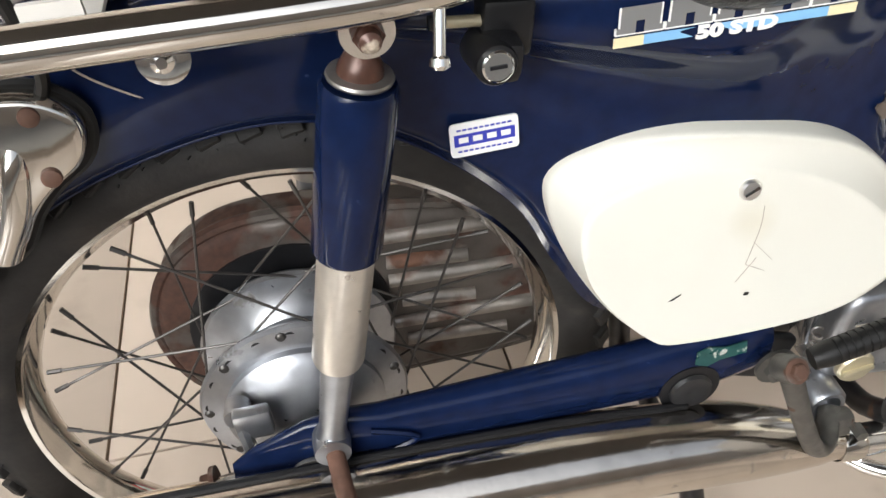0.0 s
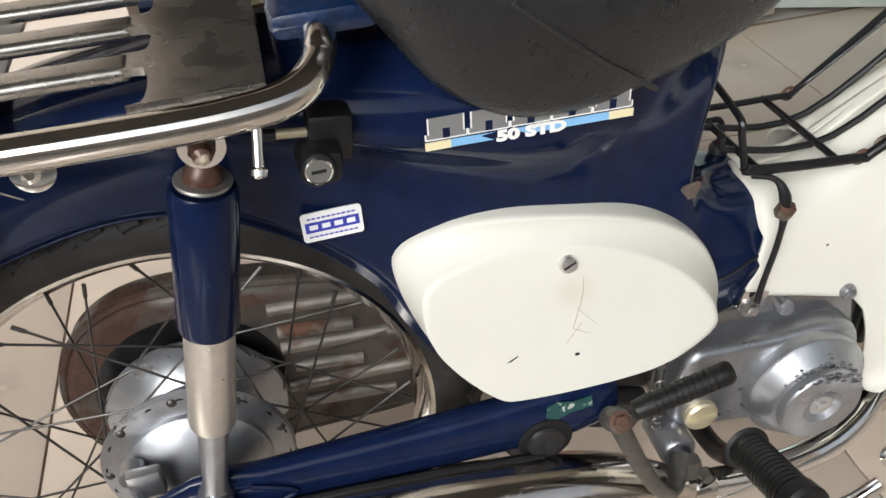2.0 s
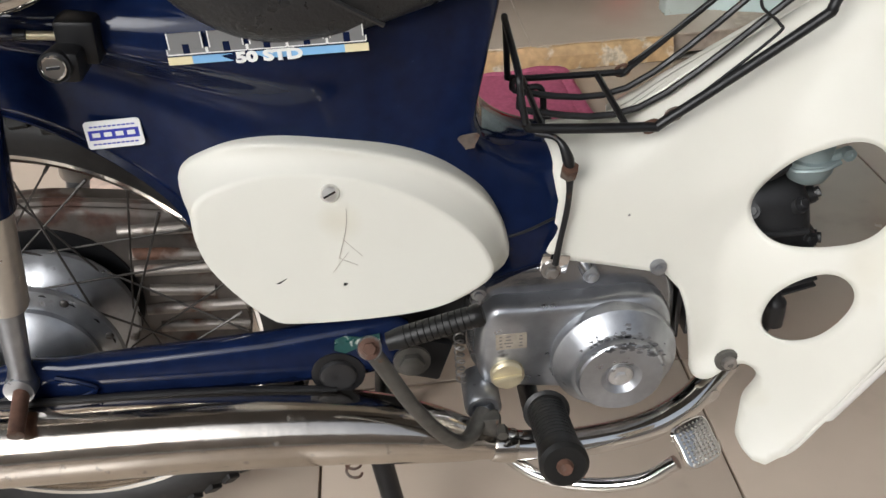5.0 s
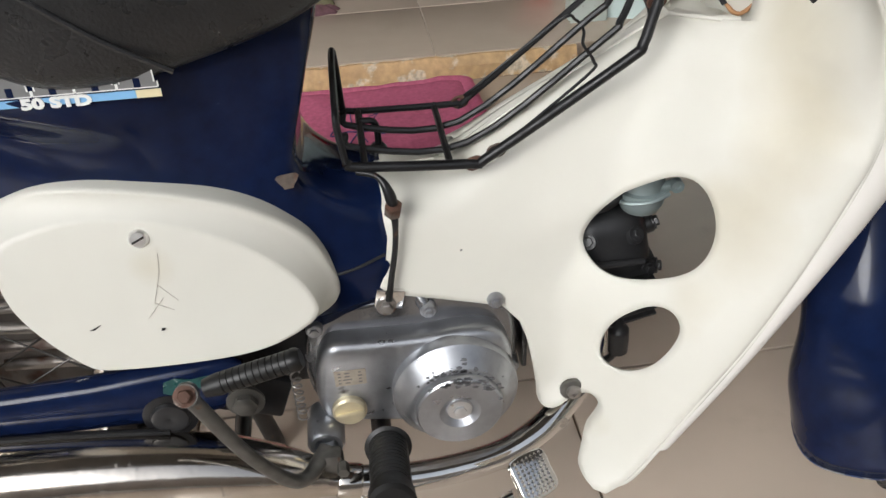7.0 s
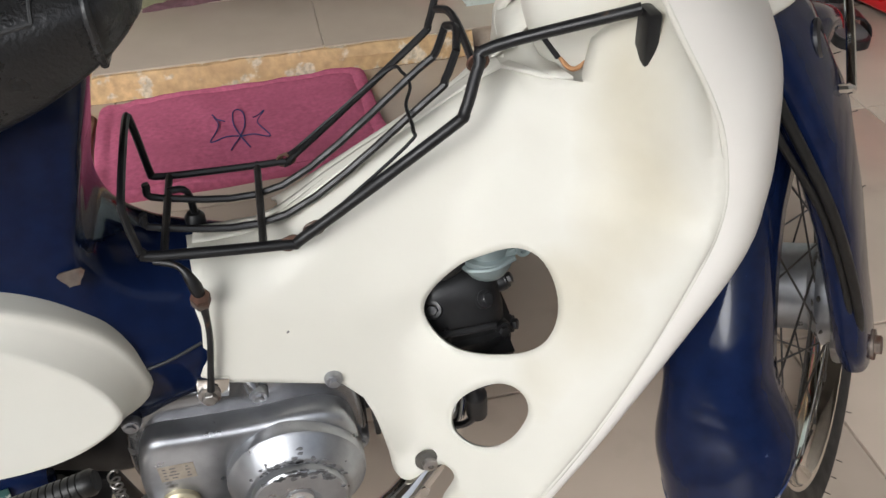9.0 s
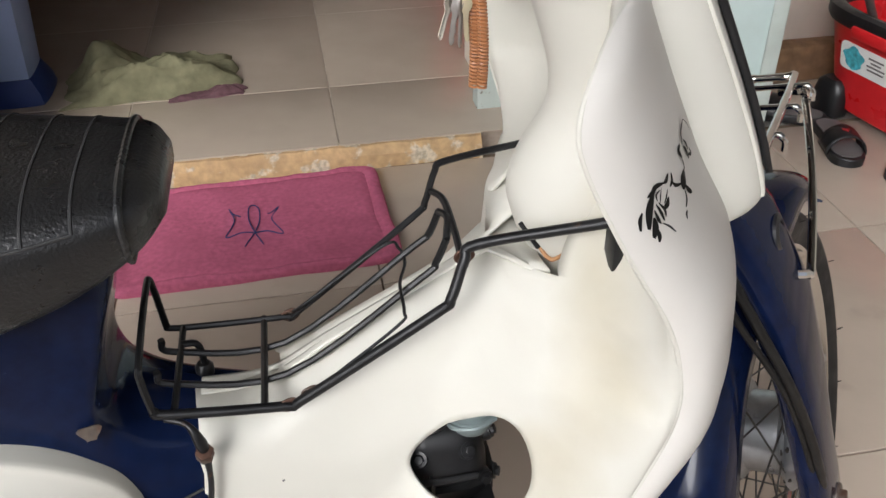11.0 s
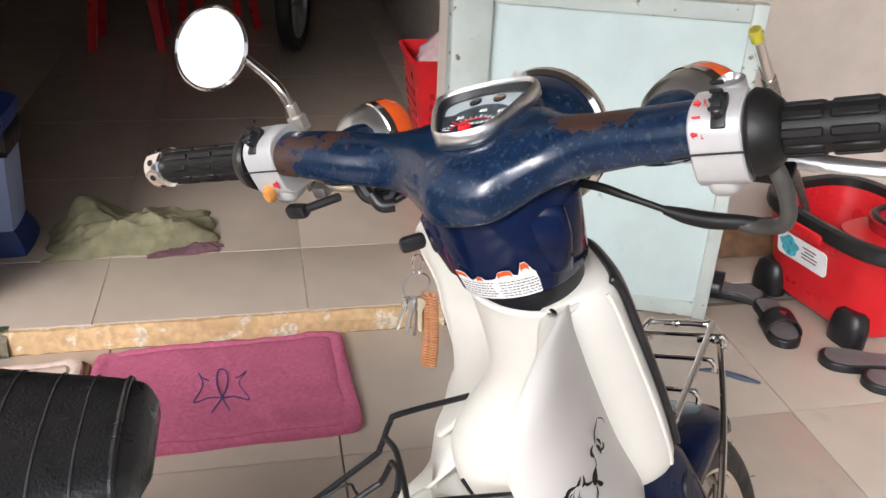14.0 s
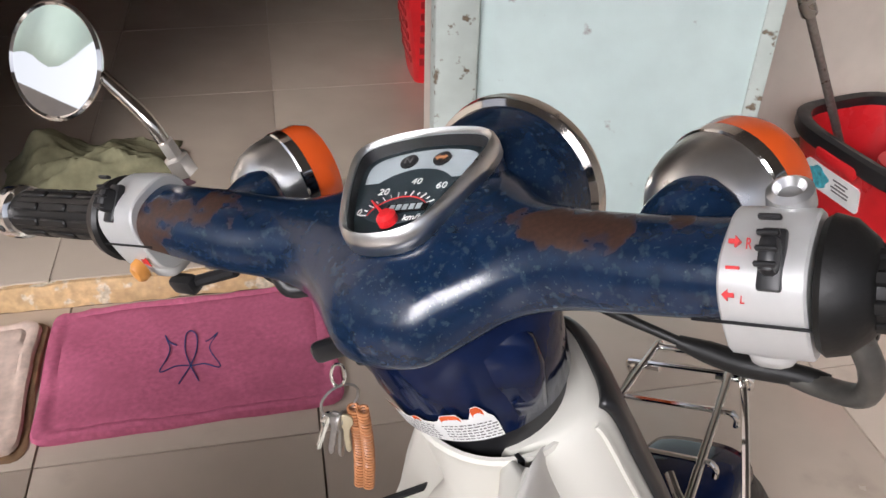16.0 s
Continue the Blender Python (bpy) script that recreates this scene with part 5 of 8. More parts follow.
ZINC = material("grey_zinc", (0.25, 0.30, 0.30), 0.42, 0.35, vary=0.15, bump=0.06)
carb = put("carburettor", Shape().lathe([(0.0, 0.0), (0.010, 0.001), (0.018, 0.006), (0.0225, 0.015), (0.0235, 0.024), (0.026, 0.025), (0.026, 0.030), (0.021, 0.031), (0.021, 0.052), (0.016, 0.056), (0.0, 0.056)], Matrix.Translation((0.782, -0.040, 0.448)), 32), ZINC, bike, "grey zinc carburettor with float bowl")
put("choke_arm", Shape().box((0.026, 0.010, 0.009), Matrix.Translation((0.804, -0.052, 0.482)) @ Matrix.Rotation(radians(-14), 4, "Y"), 0.003).lathe([(0, 0), (0.0065, 0), (0.0065, 0.008), (0.003, 0.008), (0.003, 0.003), (0, 0.003)], axis((0.810, -0.052, 0.484), OUT), 16), ZINC, carb)
put("bowl_rib", Shape().tube([(0.757, -0.046, 0.470), (0.762, -0.060, 0.472), (0.782, -0.0665, 0.475), (0.802, -0.060, 0.478)], 0.0025, 8, 5), ZINC, carb)
put("intake_elbow", Shape().tube([(0.800, -0.04, 0.505), (0.815, -0.035, 0.525), (0.84, -0.01, 0.55)], 0.017, 16, 5), BLACK_PLASTIC, carb, "black intake hose")
put("fuel_hose", Shape().tube([(0.764, -0.045, 0.480), (0.748, -0.05, 0.468), (0.728, -0.045, 0.462), (0.70, -0.03, 0.48)], 0.0055, 10, 5), BLACK_PLASTIC, carb)

# kick starter
K0, K1, K2, K3 = Vector((0.452, -0.118, 0.258)), Vector((0.414, -0.158, 0.266)), Vector((0.385, -0.170, 0.322)), Vector((0.353, -0.176, 0.402))
kick = put("kick_lever", Shape().tube([K0, K0.lerp(K1, 0.5) + Vector((0, -0.008, -0.010)), K1, K2, K3], [0.0105, 0.0105, 0.0100, 0.0086, 0.0082, 0.0088], 16, 6, flat=0.72), KICK, bike, "dull grey kick starter lever")
put("lever_eye", Shape().lathe([(0.0, -0.010), (0.010, -0.010), (0.0108, 0.0), (0.010, 0.010), (0.0, 0.010)], axis(K3 + Vector((-0.002, 0, 0.005)), (0.1, -0.75, 0.6)), 24), KICK, kick)
put("eye_cap", bolt(Shape(), K3 + Vector((-0.002, -0.0075, 0.0105)), (0.1, -0.75, 0.6), 0.0062, 0.007), RUST, kick, "rusted pivot bolt")
put("shaft_clamp", Shape().box((0.024, 0.018, 0.028), Matrix.Translation((0.456, -0.128, 0.250)), 0.006).lathe([(0, 0), (0.006, 0), (0.006, 0.012), (0, 0.012)], axis((0.467, -0.137, 0.252), OUT), 6), KICK, kick)
P0, P1 = K3 + Vector((0.014, 0, 0.010)), Vector((0.447, -0.176, 0.432))
g = Shape()
ln = (P1 - P0).length
prof = [(0.0, 0.0), (0.008, 0.0)]
for k in range(12):
    a = 0.012 + k * (ln - 0.014) / 12
    prof += [(0.0098, a), (0.0098, a + 0.0046), (0.0088, a + 0.0050), (0.0088, a + 0.0058)]
prof += [(0.0104, ln - 0.004), (0.0100, ln), (0.008, ln + 0.003), (0, ln + 0.003)]
put("pedal_rubber", Shape().lathe(prof, axis(P0, P1 - P0), 20), RUBBER, kick, "ribbed black rubber kick pedal")

# foot rest, brake pedal, stand
F0, F1 = Vector((0.513, -0.135, 0.266)), Vector((0.511, -0.234, 0.299))
ln = (F1 - F0).length
prof = [(0.0, 0.0), (0.0235, 0.0)]
for k in range(13):
    a = 0.002 + k * (ln - 0.024) / 13
    prof += [(0.0195, a), (0.0195, a + 0.0045), (0.0172, a + 0.005), (0.0172, a + 0.0062)]
prof += [(0.0215, ln - 0.020), (0.0225, ln - 0.004), (0.019, ln), (0.0, ln)]
bar = put("foot_rest_bar", Shape().tube([(0.508, 0.18, 0.215), (0.508, -0.05, 0.212), (0.508, -0.115, 0.235), F0], 0.011, 14, 5), BLACK_METAL, bike, "black foot rest bar")
put("foot_rest_rubber", Shape().lathe(prof, axis(F0, F1 - F0), 28), RUBBER, bar, "ribbed black rubber foot rest")
put("end_screw", Shape().lathe([(0.0, 0), (0.008, 0), (0.006, 0.006), (0, 0.006)], axis(F1, F1 - F0), 10), RUST, bar)
pedal = put("brake_pedal", Shape().tube([(0.46, -0.10, 0.190), (0.50, -0.142, 0.184), (0.55, -0.168, 0.190), (0.60, -0.182, 0.205), (0.632, -0.186, 0.232)], 0.0075, 14, 6), CHROME_CLEAN, bike, "chrome brake pedal arm")
PM = axis((0.647, -0.190, 0.262), (0.25, -0.55, 0.70)) @ Matrix.Scale(0.77, 4)
o = [(q.x, q.y) for q in even(curve([(-0.022, -0.026, 0), (0.022, -0.026, 0), (0.026, 0.0, 0), (0.022, 0.026, 0), (-0.022, 0.026, 0), (-0.026, 0, 0)], 6, True), 36)]
pad = put("pedal_pad", Shape().plate(o, -0.006, 0.003, PM, 0.002), CHROME_CLEAN, pedal, "knurled chrome pedal pad")
g = Shape()
for i in range(-3, 4):
    for j in range(-4, 5):
        g.lathe([(0.0030, 0.0), (0.0004, 0.0026)], PM @ Matrix.Translation((i * 0.0062, j * 0.0056, 0.0028)), 4)
put("knurling", g, CHROME_CLEAN, pad)
stand = put("centre_stand", Shape().tube([(0.33, -0.085, 0.255), (0.345, -0.10, 0.14), (0.36, -0.125, 0.02), (0.352, -0.14, 0.011)], 0.012, 12, 5).tube([(0.33, 0.085, 0.255), (0.345, 0.10, 0.14), (0.36, 0.125, 0.02), (0.352, 0.14, 0.011)], 0.012, 12, 5).tube([(0.343, -0.10, 0.15), (0.343, 0.10, 0.15)], 0.010, 12, 1, smooth=False), BLACK_METAL, bike, "black tubular centre stand on the floor")
put("stand_spring", Shape().tube([(0.310 + 0.008 * math.cos(t), -0.100 + 0.008 * math.sin(t), 0.26 - 0.0022 * t) for t in np.linspace(0, 44, 180)], 0.0016, 5, 1, smooth=False), RUST, stand)
put("brake_spring", Shape().tube([(0.432 + 0.0045 * math.cos(t), -0.098 + 0.0045 * math.sin(t), 0.345 - 0.0014 * t) for t in np.linspace(0, 44, 180)], 0.0010, 5, 1, smooth=False), STEEL, bike, "thin brake light spring")
put("pivot_bracket", Shape().box((0.10, 0.012, 0.05), Matrix.Translation((0.372, -0.080, 0.315)) @ Matrix.Rotation(radians(20), 4, "Y"), 0.004), BLACK_METAL, bike)
put("pivot_nut", bolt(Shape().tube([(0.385, -0.085, 0.338), (0.385, -0.125, 0.335)], 0.005, 10, 1, smooth=False), (0.385, -0.118, 0.336), OUT, 0.012, 0.010), KICK, bike)
# plain black box added for the shade behind the engine
put("lower_frame_shade", Shape().box((0.16, 0.10, 0.10), Matrix.Translation((0.405, 0.0, 0.335)), 0.01), BLACK_METAL, bike, "black block standing in for shade behind the engine")

# ---- leg shield ----
EDGE = [(.722, -.180, .2155), (.744, -.187, .233), (.767, -.187, .268), (.800, -.187, .325), (.835, -.187, .385), (.868, -.187, .455), (.896, -.187, .530), (.911, -.186, .590), (.906, -.186, .638), (.890, -.186, .682), (.854, -.185, .744), (.823, -.181, .805), (.816, -.176, .836), (.829, -.160, .864), (.8545, -.122, .879), (.886, -.074, .882)]
edge = curve(EDGE, 8)
low_edge = edge[:65]
rim = np.array([(q.x, q.z) for q in even([(q.x, q.y, q.z) for q in low_edge], 900, False)])
RIDGE = [(0.520, 0.511), (0.568, 0.511), (0.594, 0.513), (0.613, 0.522), (0.627, 0.531), (0.65, 0.547), (0.682, 0.566), (0.725, 0.590), (0.754, 0.607), (0.80, 0.634), (0.86, 0.652), (0.92, 0.66)]
CREASE = [(0.545, 0.477), (0.592, 0.464), (0.635, 0.455), (0.678, 0.457), (0.71, 0.471), (0.756, 0.492), (0.791, 0.513), (0.863, 0.557)]


def ridge(x):
    return float(np.interp(x, [a for a, b in RIDGE], [b for a, b in RIDGE]))


def shield_y(x, z):
    d = float(np.sqrt(((rim - (x, z)) ** 2).sum(1).min()))
    base = 0.068 + 0.010 * min(1, max(0, (0.45 - z) / 0.12))
    k = min(1, max(0, (z - 0.27) / 0.14))
    high = min(1, max(0, (z - 0.55) / 0.085))
    f = max(0, 1 - d / ((0.062 + 0.073 * k * k * (3 - 2 * k)) * (1 - 0.5 * high * high * (3 - 2 * high))))
    base += (0.187 - base) * f * f * (3 - 2 * f) if d > 0.0005 else 0.187 - base
    over = z - float(np.interp(x, [a for a, b in CREASE], [b for a, b in CREASE]))
    lean = 0.5 * (over + math.sqrt(over * over + 0.00004))
    base -= 0.30 * lean * (1 - f) * min(1, max(0, (0.845 - x) / 0.075))
    dr = ridge(x) - z
    if dr < 0.034:
        k = min(1, max(0, 1 - dr / 0.034)) * min(1, max(0, (0.855 - x) / 0.045))
        base = base * math.sqrt(max(0, 1 - k ** 2.6)) * (1 - f) + base * f
    return -base


outline = [(.530, .511), (.534, .470), (.528, .430), (.519, .409), (.540, .405), (.580, .395), (.639, .379), (.656, .358), (.665, .329), (.673, .281), (.677, .252), (.686, .247), (.708, .262), (.724, .277), (.730, .276), (.724, .264), (.712, .246), (.703, .230), (.705, .221), (.712, .2155)]
outline = outline[:7] + [(q.x, q.y) for q in curve([(a, b, 0) for a, b in outline[7:]], 4)]
outline += [(q.x, q.z) for q in low_edge[::2]]
foot = []
for t in np.linspace(0, 1, 17):
    x_ = float(np.interp(t, [0, 0.45, 1], [0.848, 0.880, low_edge[-1].x]))
    z_ = float(np.interp(x_, [0.845, 0.862, 0.882, low_edge[-1].x], [0.646, 0.650, 0.642, low_edge[-1].z]))
    foot.append(Vector((x_, shield_y(x_, z_), z_)))
outline += [(q.x, q.z) for q in foot[-2::-1]]
outline += [(x, ridge(x)) for x in (0.835, 0.81, 0.77, 0.73, 0.69, 0.65, 0.61, 0.57, 0.54)]
HOLE_A = [(q.x, q.y) for q in curve([(0.717, 0.444, 0), (0.726, 0.466, 0), (0.751, 0.489, 0), (0.777, 0.51, 0), (0.8, 0.524, 0), (0.81, 0.517, 0), (0.816, 0.494, 0), (0.812, 0.468, 0), (0.801, 0.446, 0), (0.777, 0.429, 0), (0.751, 0.417, 0), (0.732, 0.416, 0)], 5, True)]
HOLE_B = [(q.x, q.y) for q in curve([(0.732, 0.332, 0), (0.736, 0.361, 0), (0.748, 0.383, 0), (0.768, 0.402, 0), (0.783, 0.406, 0), (0.789, 0.395, 0), (0.781, 0.373, 0), (0.765, 0.345, 0), (0.748, 0.325, 0), (0.736, 0.319, 0)], 5, True)]


def eased(loop, turns=6):
    """The same opening with its corners rounded off, at the same size."""
    size = lambda l: 0.5 * abs(sum(a[0] * b[1] - b[0] * a[1] for a, b in zip(l, l[1:] + l[:1])))
    full = size(loop)
    q = [(v.x, v.y) for v in even([(a, b, 0) for a, b in loop], 60)]
    for _ in range(turns):
        q = [(0.5 * b[0] + 0.25 * (a[0] + c[0]), 0.5 * b[1] + 0.25 * (a[1] + c[1])) for a, b, c in zip(q[-1:] + q, q, q[1:] + q[:1])]
    k = math.sqrt(full / size(q))
    cx, cz = sum(a for a, b in q) / len(q), sum(b for a, b in q) / len(q)
    return [(cx + k * (a - cx), cz + k * (b - cz)) for a, b in q]


HOLE_A, HOLE_B = eased(HOLE_A, 10), eased(HOLE_B)


def inside(p, poly):
    hit = False
    for (a, b), (c, d) in zip(poly, poly[1:] + poly[:1]):
        if (b > p[1]) != (d > p[1]) and p[0] < (c - a) * (p[1] - b) / (d - b) + a:
            hit = not hit
    return hit


pts, cons = [], []
for loop in (outline, HOLE_A, HOLE_B):
    k = len(pts)
    pts += [Vector(q) for q in loop]
    cons += [(k + i, k + (i + 1) % len(loop)) for i in range(len(loop))]
edge_pts = list(pts)
inner = []


def fits(p, gap, others):
    return inside(p, outline) and not inside(p, HOLE_A) and not inside(p, HOLE_B) and min((q.x - p[0]) ** 2 + (q.y - p[1]) ** 2 for q in others) > gap ** 2


# rows that follow the rims, then a grid between them
for loop in (outline, HOLE_A, HOLE_B):
    ring_ = even([(a, b, 0) for a, b in loop], int(sum(math.hypot(a - c, b - d) for (a, b), (c, d) in zip(loop, loop[1:] + loop[:1])) / 0.006))
    for off in (0.005, 0.0105, 0.017, 0.024, 0.031, 0.038):
        for i in range(len(ring_)):
            d = (ring_[(i + 1) % len(ring_)] - ring_[i - 1]).normalized()
            for s in (-1, 1):
                p = (ring_[i].x - s * d.y * off, ring_[i].y + s * d.x * off)
                if fits(p, off * 0.93, edge_pts) and (not inner or min((q.x - p[0]) ** 2 + (q.y - p[1]) ** 2 for q in inner) > 0.0035 ** 2):
                    inner.append(Vector(p))
for i in range(60):
    for j in range(72):
        p = (0.50 + i * 0.0073 + (j % 2) * 0.0036, 0.205 + j * 0.0065)
        if fits(p, 0.012, edge_pts) and fits(p, 0.0052, inner):
            inner.append(Vector(p))
pts += inner
vs, es, fs, *_ = geometry.delaunay_2d_cdt(pts, cons, [], 0, 1e-6)
keep = []
for f in fs:
    c = sum((vs[i] for i in f), Vector((0, 0))) / len(f)
    if inside(c, outline) and not inside(c, HOLE_A) and not inside(c, HOLE_B):
        keep.append(tuple(f))
low_sheet = Shape().add([(q.x, shield_y(q.x, q.y), q.y) for q in vs], keep)

# upper inner face, from the column's side out to the rolled edge
COL_SIDE = [(.850, -.030, .640), (.862, -.056, .674), (.880, -.053, .716), (.884, -.052, .750), (.884, -.050, .805), (.878, -.056, .840), (.876, -.058, .862), (.877, -.058, .870), (.879, -.058, .877)]
MIDDLE = [(.882, shield_y(.880, .638) + 0.002, .636), (.893, -.128, .678), (.904, -.126, .716), (.904, -.128, .750), (.885, -.130, .808), (.868, -.128, .842), (.860, -.118, .863), (.864, -.094, .873), (.882, -.066, .879)]
RIM = [(.905, -.185, .634), (.890, -.186, .682), (.874, -.1855, .710), (.850, -.185, .750), (.822, -.181, .807), (.816, -.176, .836), (.829, -.160, .864), (.8545, -.122, .879), (.886, -.074, .882)]
rows = []
for a, b, c in zip(curve(COL_SIDE, 5), curve(MIDDLE, 5), curve(RIM, 5)):
    rows.append([tuple((1 - t) ** 2 * a + 2 * t * (1 - t) * (2 * b - 0.5 * a - 0.5 * c) * 1.0 + t * t * c) for t in np.linspace(0, 1, 17)])
for i in range(7):
    k = (i / 6) ** 1.2
    rows[i] = [tuple(f.lerp(Vector(q), k + (1 - k) * (j / 16) ** 2)) for j, (f, q) in enumerate(zip(foot, rows[i]))]
# one sheet: the upper face grows out of the lower one's top edge, then the join is faired
verts, faces = [Vector(q) for q in low_sheet.v], list(low_sheet.f)
last = [min(range(len(verts)), key=lambda i: (verts[i].x - f.x) ** 2 + (verts[i].z - f.z) ** 2) for f in foot]
for r in rows[1:]:
    now = list(range(len(verts), len(verts) + 17))
    verts += [Vector(q) for q in r]
    faces += [(last[j], last[j + 1], now[j + 1], now[j]) for j in range(16)]
    last = now
uses, near = collections.Counter(), collections.defaultdict(set)
for f in faces:
    for a, b in zip(f, f[1:] + f[:1]):
        uses[min(a, b), max(a, b)] += 1
        near[a].add(b)
        near[b].add(a)
held = {i for e, n_ in uses.items() if n_ == 1 for i in e}
for turn in range(24):
    fair = [(i, sum((verts[j] for j in near[i]), Vector()) / len(near[i])) for i in near if i not in held and ((verts[i].x > 0.81 and 0.575 < verts[i].z < 0.74) or (turn < 6 and verts[i].z < 0.33))]
    for i, q in fair:
        verts[i] = verts[i].lerp(q, 0.7)
# the pressed ridge across the wing, with a hollow above and below it
FOLDS = ((((.770, .521), (.800, .545), (.824, .575), (.842, .608), (.862, .646), (.883, .690)), 0.0075, 0.032), (((.806, .644), (.824, .622), (.842, .606)), 0.0060, 0.024))
HOLLOWS = (((.874, .590), (.50, .87), .060, .024, .0120), ((.836, .470), (.55, .83), .070, .018, .0070), ((.862, .680), (.60, .80), .034, .020, .0120))


def pressing(x, z):
    p = Vector((x, z))
    up = 0.0
    for line, high, wide in FOLDS:
        line = [Vector(q) for q in line]
        d = 1.0
        for a, b in zip(line, line[1:]):
            t = min(1, max(0, (p - a).dot(b - a) / (b - a).length_squared))
            d = min(d, (p - a.lerp(b, t)).length)
        up -= high * max(0, 1 - d / wide)
    for c, way, long, wide, deep in HOLLOWS:
        w, q = Vector(way).normalized(), p - Vector(c)
        up += deep * math.exp(-(q.dot(w) / long) ** 2 - ((q.x * w.y - q.y * w.x) / wide) ** 2)
    return up


for i, q in enumerate(verts):
    if q.x > 0.74 and q.z < 0.74:
        q.y += pressing(q.x, q.z) * min(1, max(0, (-0.188 - q.y) / -0.02)) * (0 if i in held and q.y < -0.17 else 1)
low_sheet = Shape().add([tuple(q) for q in verts], faces)

# outer face with the front cheeks
OUT_RIM = [(.768, -.189, .272), (.836, -.189, .385), (.896, -.189, .530), (.912, -.188, .590), (.906, -.188, .638), (.890, -.188, .684), (.853, -.187, .746), (.822, -.183, .807), (.815, -.178, .836), (.828, -.162, .866), (.8538, -.1235, .881), (.886, -.075, .884)]
OUT_MID = [(0.788, -0.176, 0.270), (0.860, -0.176, 0.385), (0.936, -0.179, 0.530), (0.954, -0.171, 0.590), (0.955, -0.165, 0.638), (0.948, -0.159, 0.684), (0.912, -0.153, 0.746), (0.882, -0.153, 0.807), (0.868, -0.151, 0.836), (0.864, -0.139, 0.866), (0.873, -0.106, 0.882), (0.890, -0.070, 0.885)]
OUT_END = [(.800, -.120, .265), (.890, -.110, .385), (.975, -.100, .530), (1.000, -.070, .590), (1.010, -.045, .640), (1.000, -.042, .684), (.965, -.044, .746), (.935, -.046, .807), (.922, -.048, .836), (.908, -.050, .866), (.904, -.054, .878), (.898, -.060, .884)]
orow = []
for a, b, c in zip(curve(OUT_RIM, 5), curve(OUT_MID, 5), curve(OUT_END, 5)):
    orow.append([(1 - t) ** 2 * a + 2 * t * (1 - t) * (2 * b - 0.5 * a - 0.5 * c) + t * t * c for t in map(float, np.linspace(0, 1, 17))])
face_sheet = Shape().loft([[tuple(q) for q in r] for r in orow], ring_closed=False)


def on_face(s, t, lift=0.0008):
    """A place on the outer face: s up it, t from the rim inwards, both 0 to 1."""
    i, j = min(s * (len(orow) - 1), len(orow) - 1.001), min(t * 16, 15.999)
    a, b, u, v = int(i), int(j), i - int(i), j - int(j)
    p = orow[a][b].lerp(orow[a][b + 1], v).lerp(orow[a + 1][b].lerp(orow[a + 1][b + 1], v), u)
    n = (orow[a][b + 1] - orow[a][b]).cross(orow[a + 1][b] - orow[a][b]).normalized()
    n = n if n.y < 0 else -n
    return p + n * lift


shield = put("leg_shield", low_sheet, CREAM, bike, "cream plastic leg shield, scuffed, with two openings", thick=0.0035, smooth=75)
put("outer_cheek", face_sheet, CREAM_PALE, shield, "pale cream outer cheek with a black decal", smooth=60)
far_sheet = Shape().add(low_sheet.v, [f for f in low_sheet.f if sum(low_sheet.v[i][0] for i in f) / len(f) > 0.607 or max(low_sheet.v[i][2] for i in f) < 0.46])


def far_place(q):
    """The far wing's own set: bent a little outwards and back at knee height."""
    k = max(0, 1 - abs(q[2] - 0.645) / 0.15) * min(1, max(0, (q[0] - 0.80) / 0.06))
    return (q[0] - 0.030 * k * k * (3 - 2 * k), -q[1] * (1 + 0.09 * min(1, max(0, (-q[1] - 0.06) / 0.12))), q[2])


for n_, sh, mt in (("far_wing", far_sheet, CREAM), ("far_cheek", face_sheet, CREAM_PALE)):
    put(n_, Shape().add([far_place(q) for q in sh.v], sh.f), mt, shield, thick=0.003 if n_ != "far_cheek" else 0, smooth=60)
# the sheet is whole here; a black disc stands for the hole's shade
put("wing_hole", Shape().lathe([(0.0, 0.0), (0.0055, 0.0), (0.0050, 0.0012), (0.0, 0.0012)], axis((0.846, 0.1415, 0.812), (-0.75, -0.62, 0.2)), 20), BLACK_METAL, shield, "black disc for a small shaded fixing hole")
put("rolled_edge", Shape().tube([tuple(q) for q in edge[::2]], 0.0024, 8, 2), CREAM, shield)
put("rolled_edge", Shape().tube([far_place(q) for q in edge[::2]], 0.0024, 8, 2), CREAM, shield)
# root of the far wing, running in under the column
A = [far_place((x, shield_y(x, ridge(x) - 0.0005), ridge(x))) for x in (0.79, 0.805, 0.82, 0.835)] + [far_place(q) for q in foot[::4]]
B = [tuple(Vector((0.80, 0.0, 0.640)).lerp(Vector((0.90, 0.045, 0.690)), i / (len(A) - 1))) for i in range(len(A))]
put("wing_root", Shape().loft([A, [tuple((Vector(p) + Vector(q)) / 2 + Vector((0, 0, 0.004))) for p, q in zip(A, B)], B], ring_closed=False), CREAM, shield, thick=0.002, smooth=75)
# tunnel top between the two wings
rows = []
for x in np.linspace(0.535, 0.842, 24):
    w = max(0.004, -shield_y(x, ridge(x) - 0.0005))
    rows.append([(x, w * k, ridge(x) + 0.0005 - (0.010 if w > 0.02 else 0.0) * (1 - k * k)) for k in (-1, -0.6, 0, 0.6, 1)])
put("tunnel_top", Shape().loft(rows, ring_closed=False), CREAM, shield, thick=0.003)


def ellipse(cx, cz, a, b, tilt=0.0, n=40, power=2.0):
    out = []
    for t in np.linspace(0, 2 * math.pi, n, endpoint=False):
        c, s = math.cos(t), math.sin(t)
        u = a * math.copysign(abs(c) ** (2 / power), c)
        out.append((cx + u, b * math.copysign(abs(s) ** (2 / power), s), cz + tilt * u))
    return out


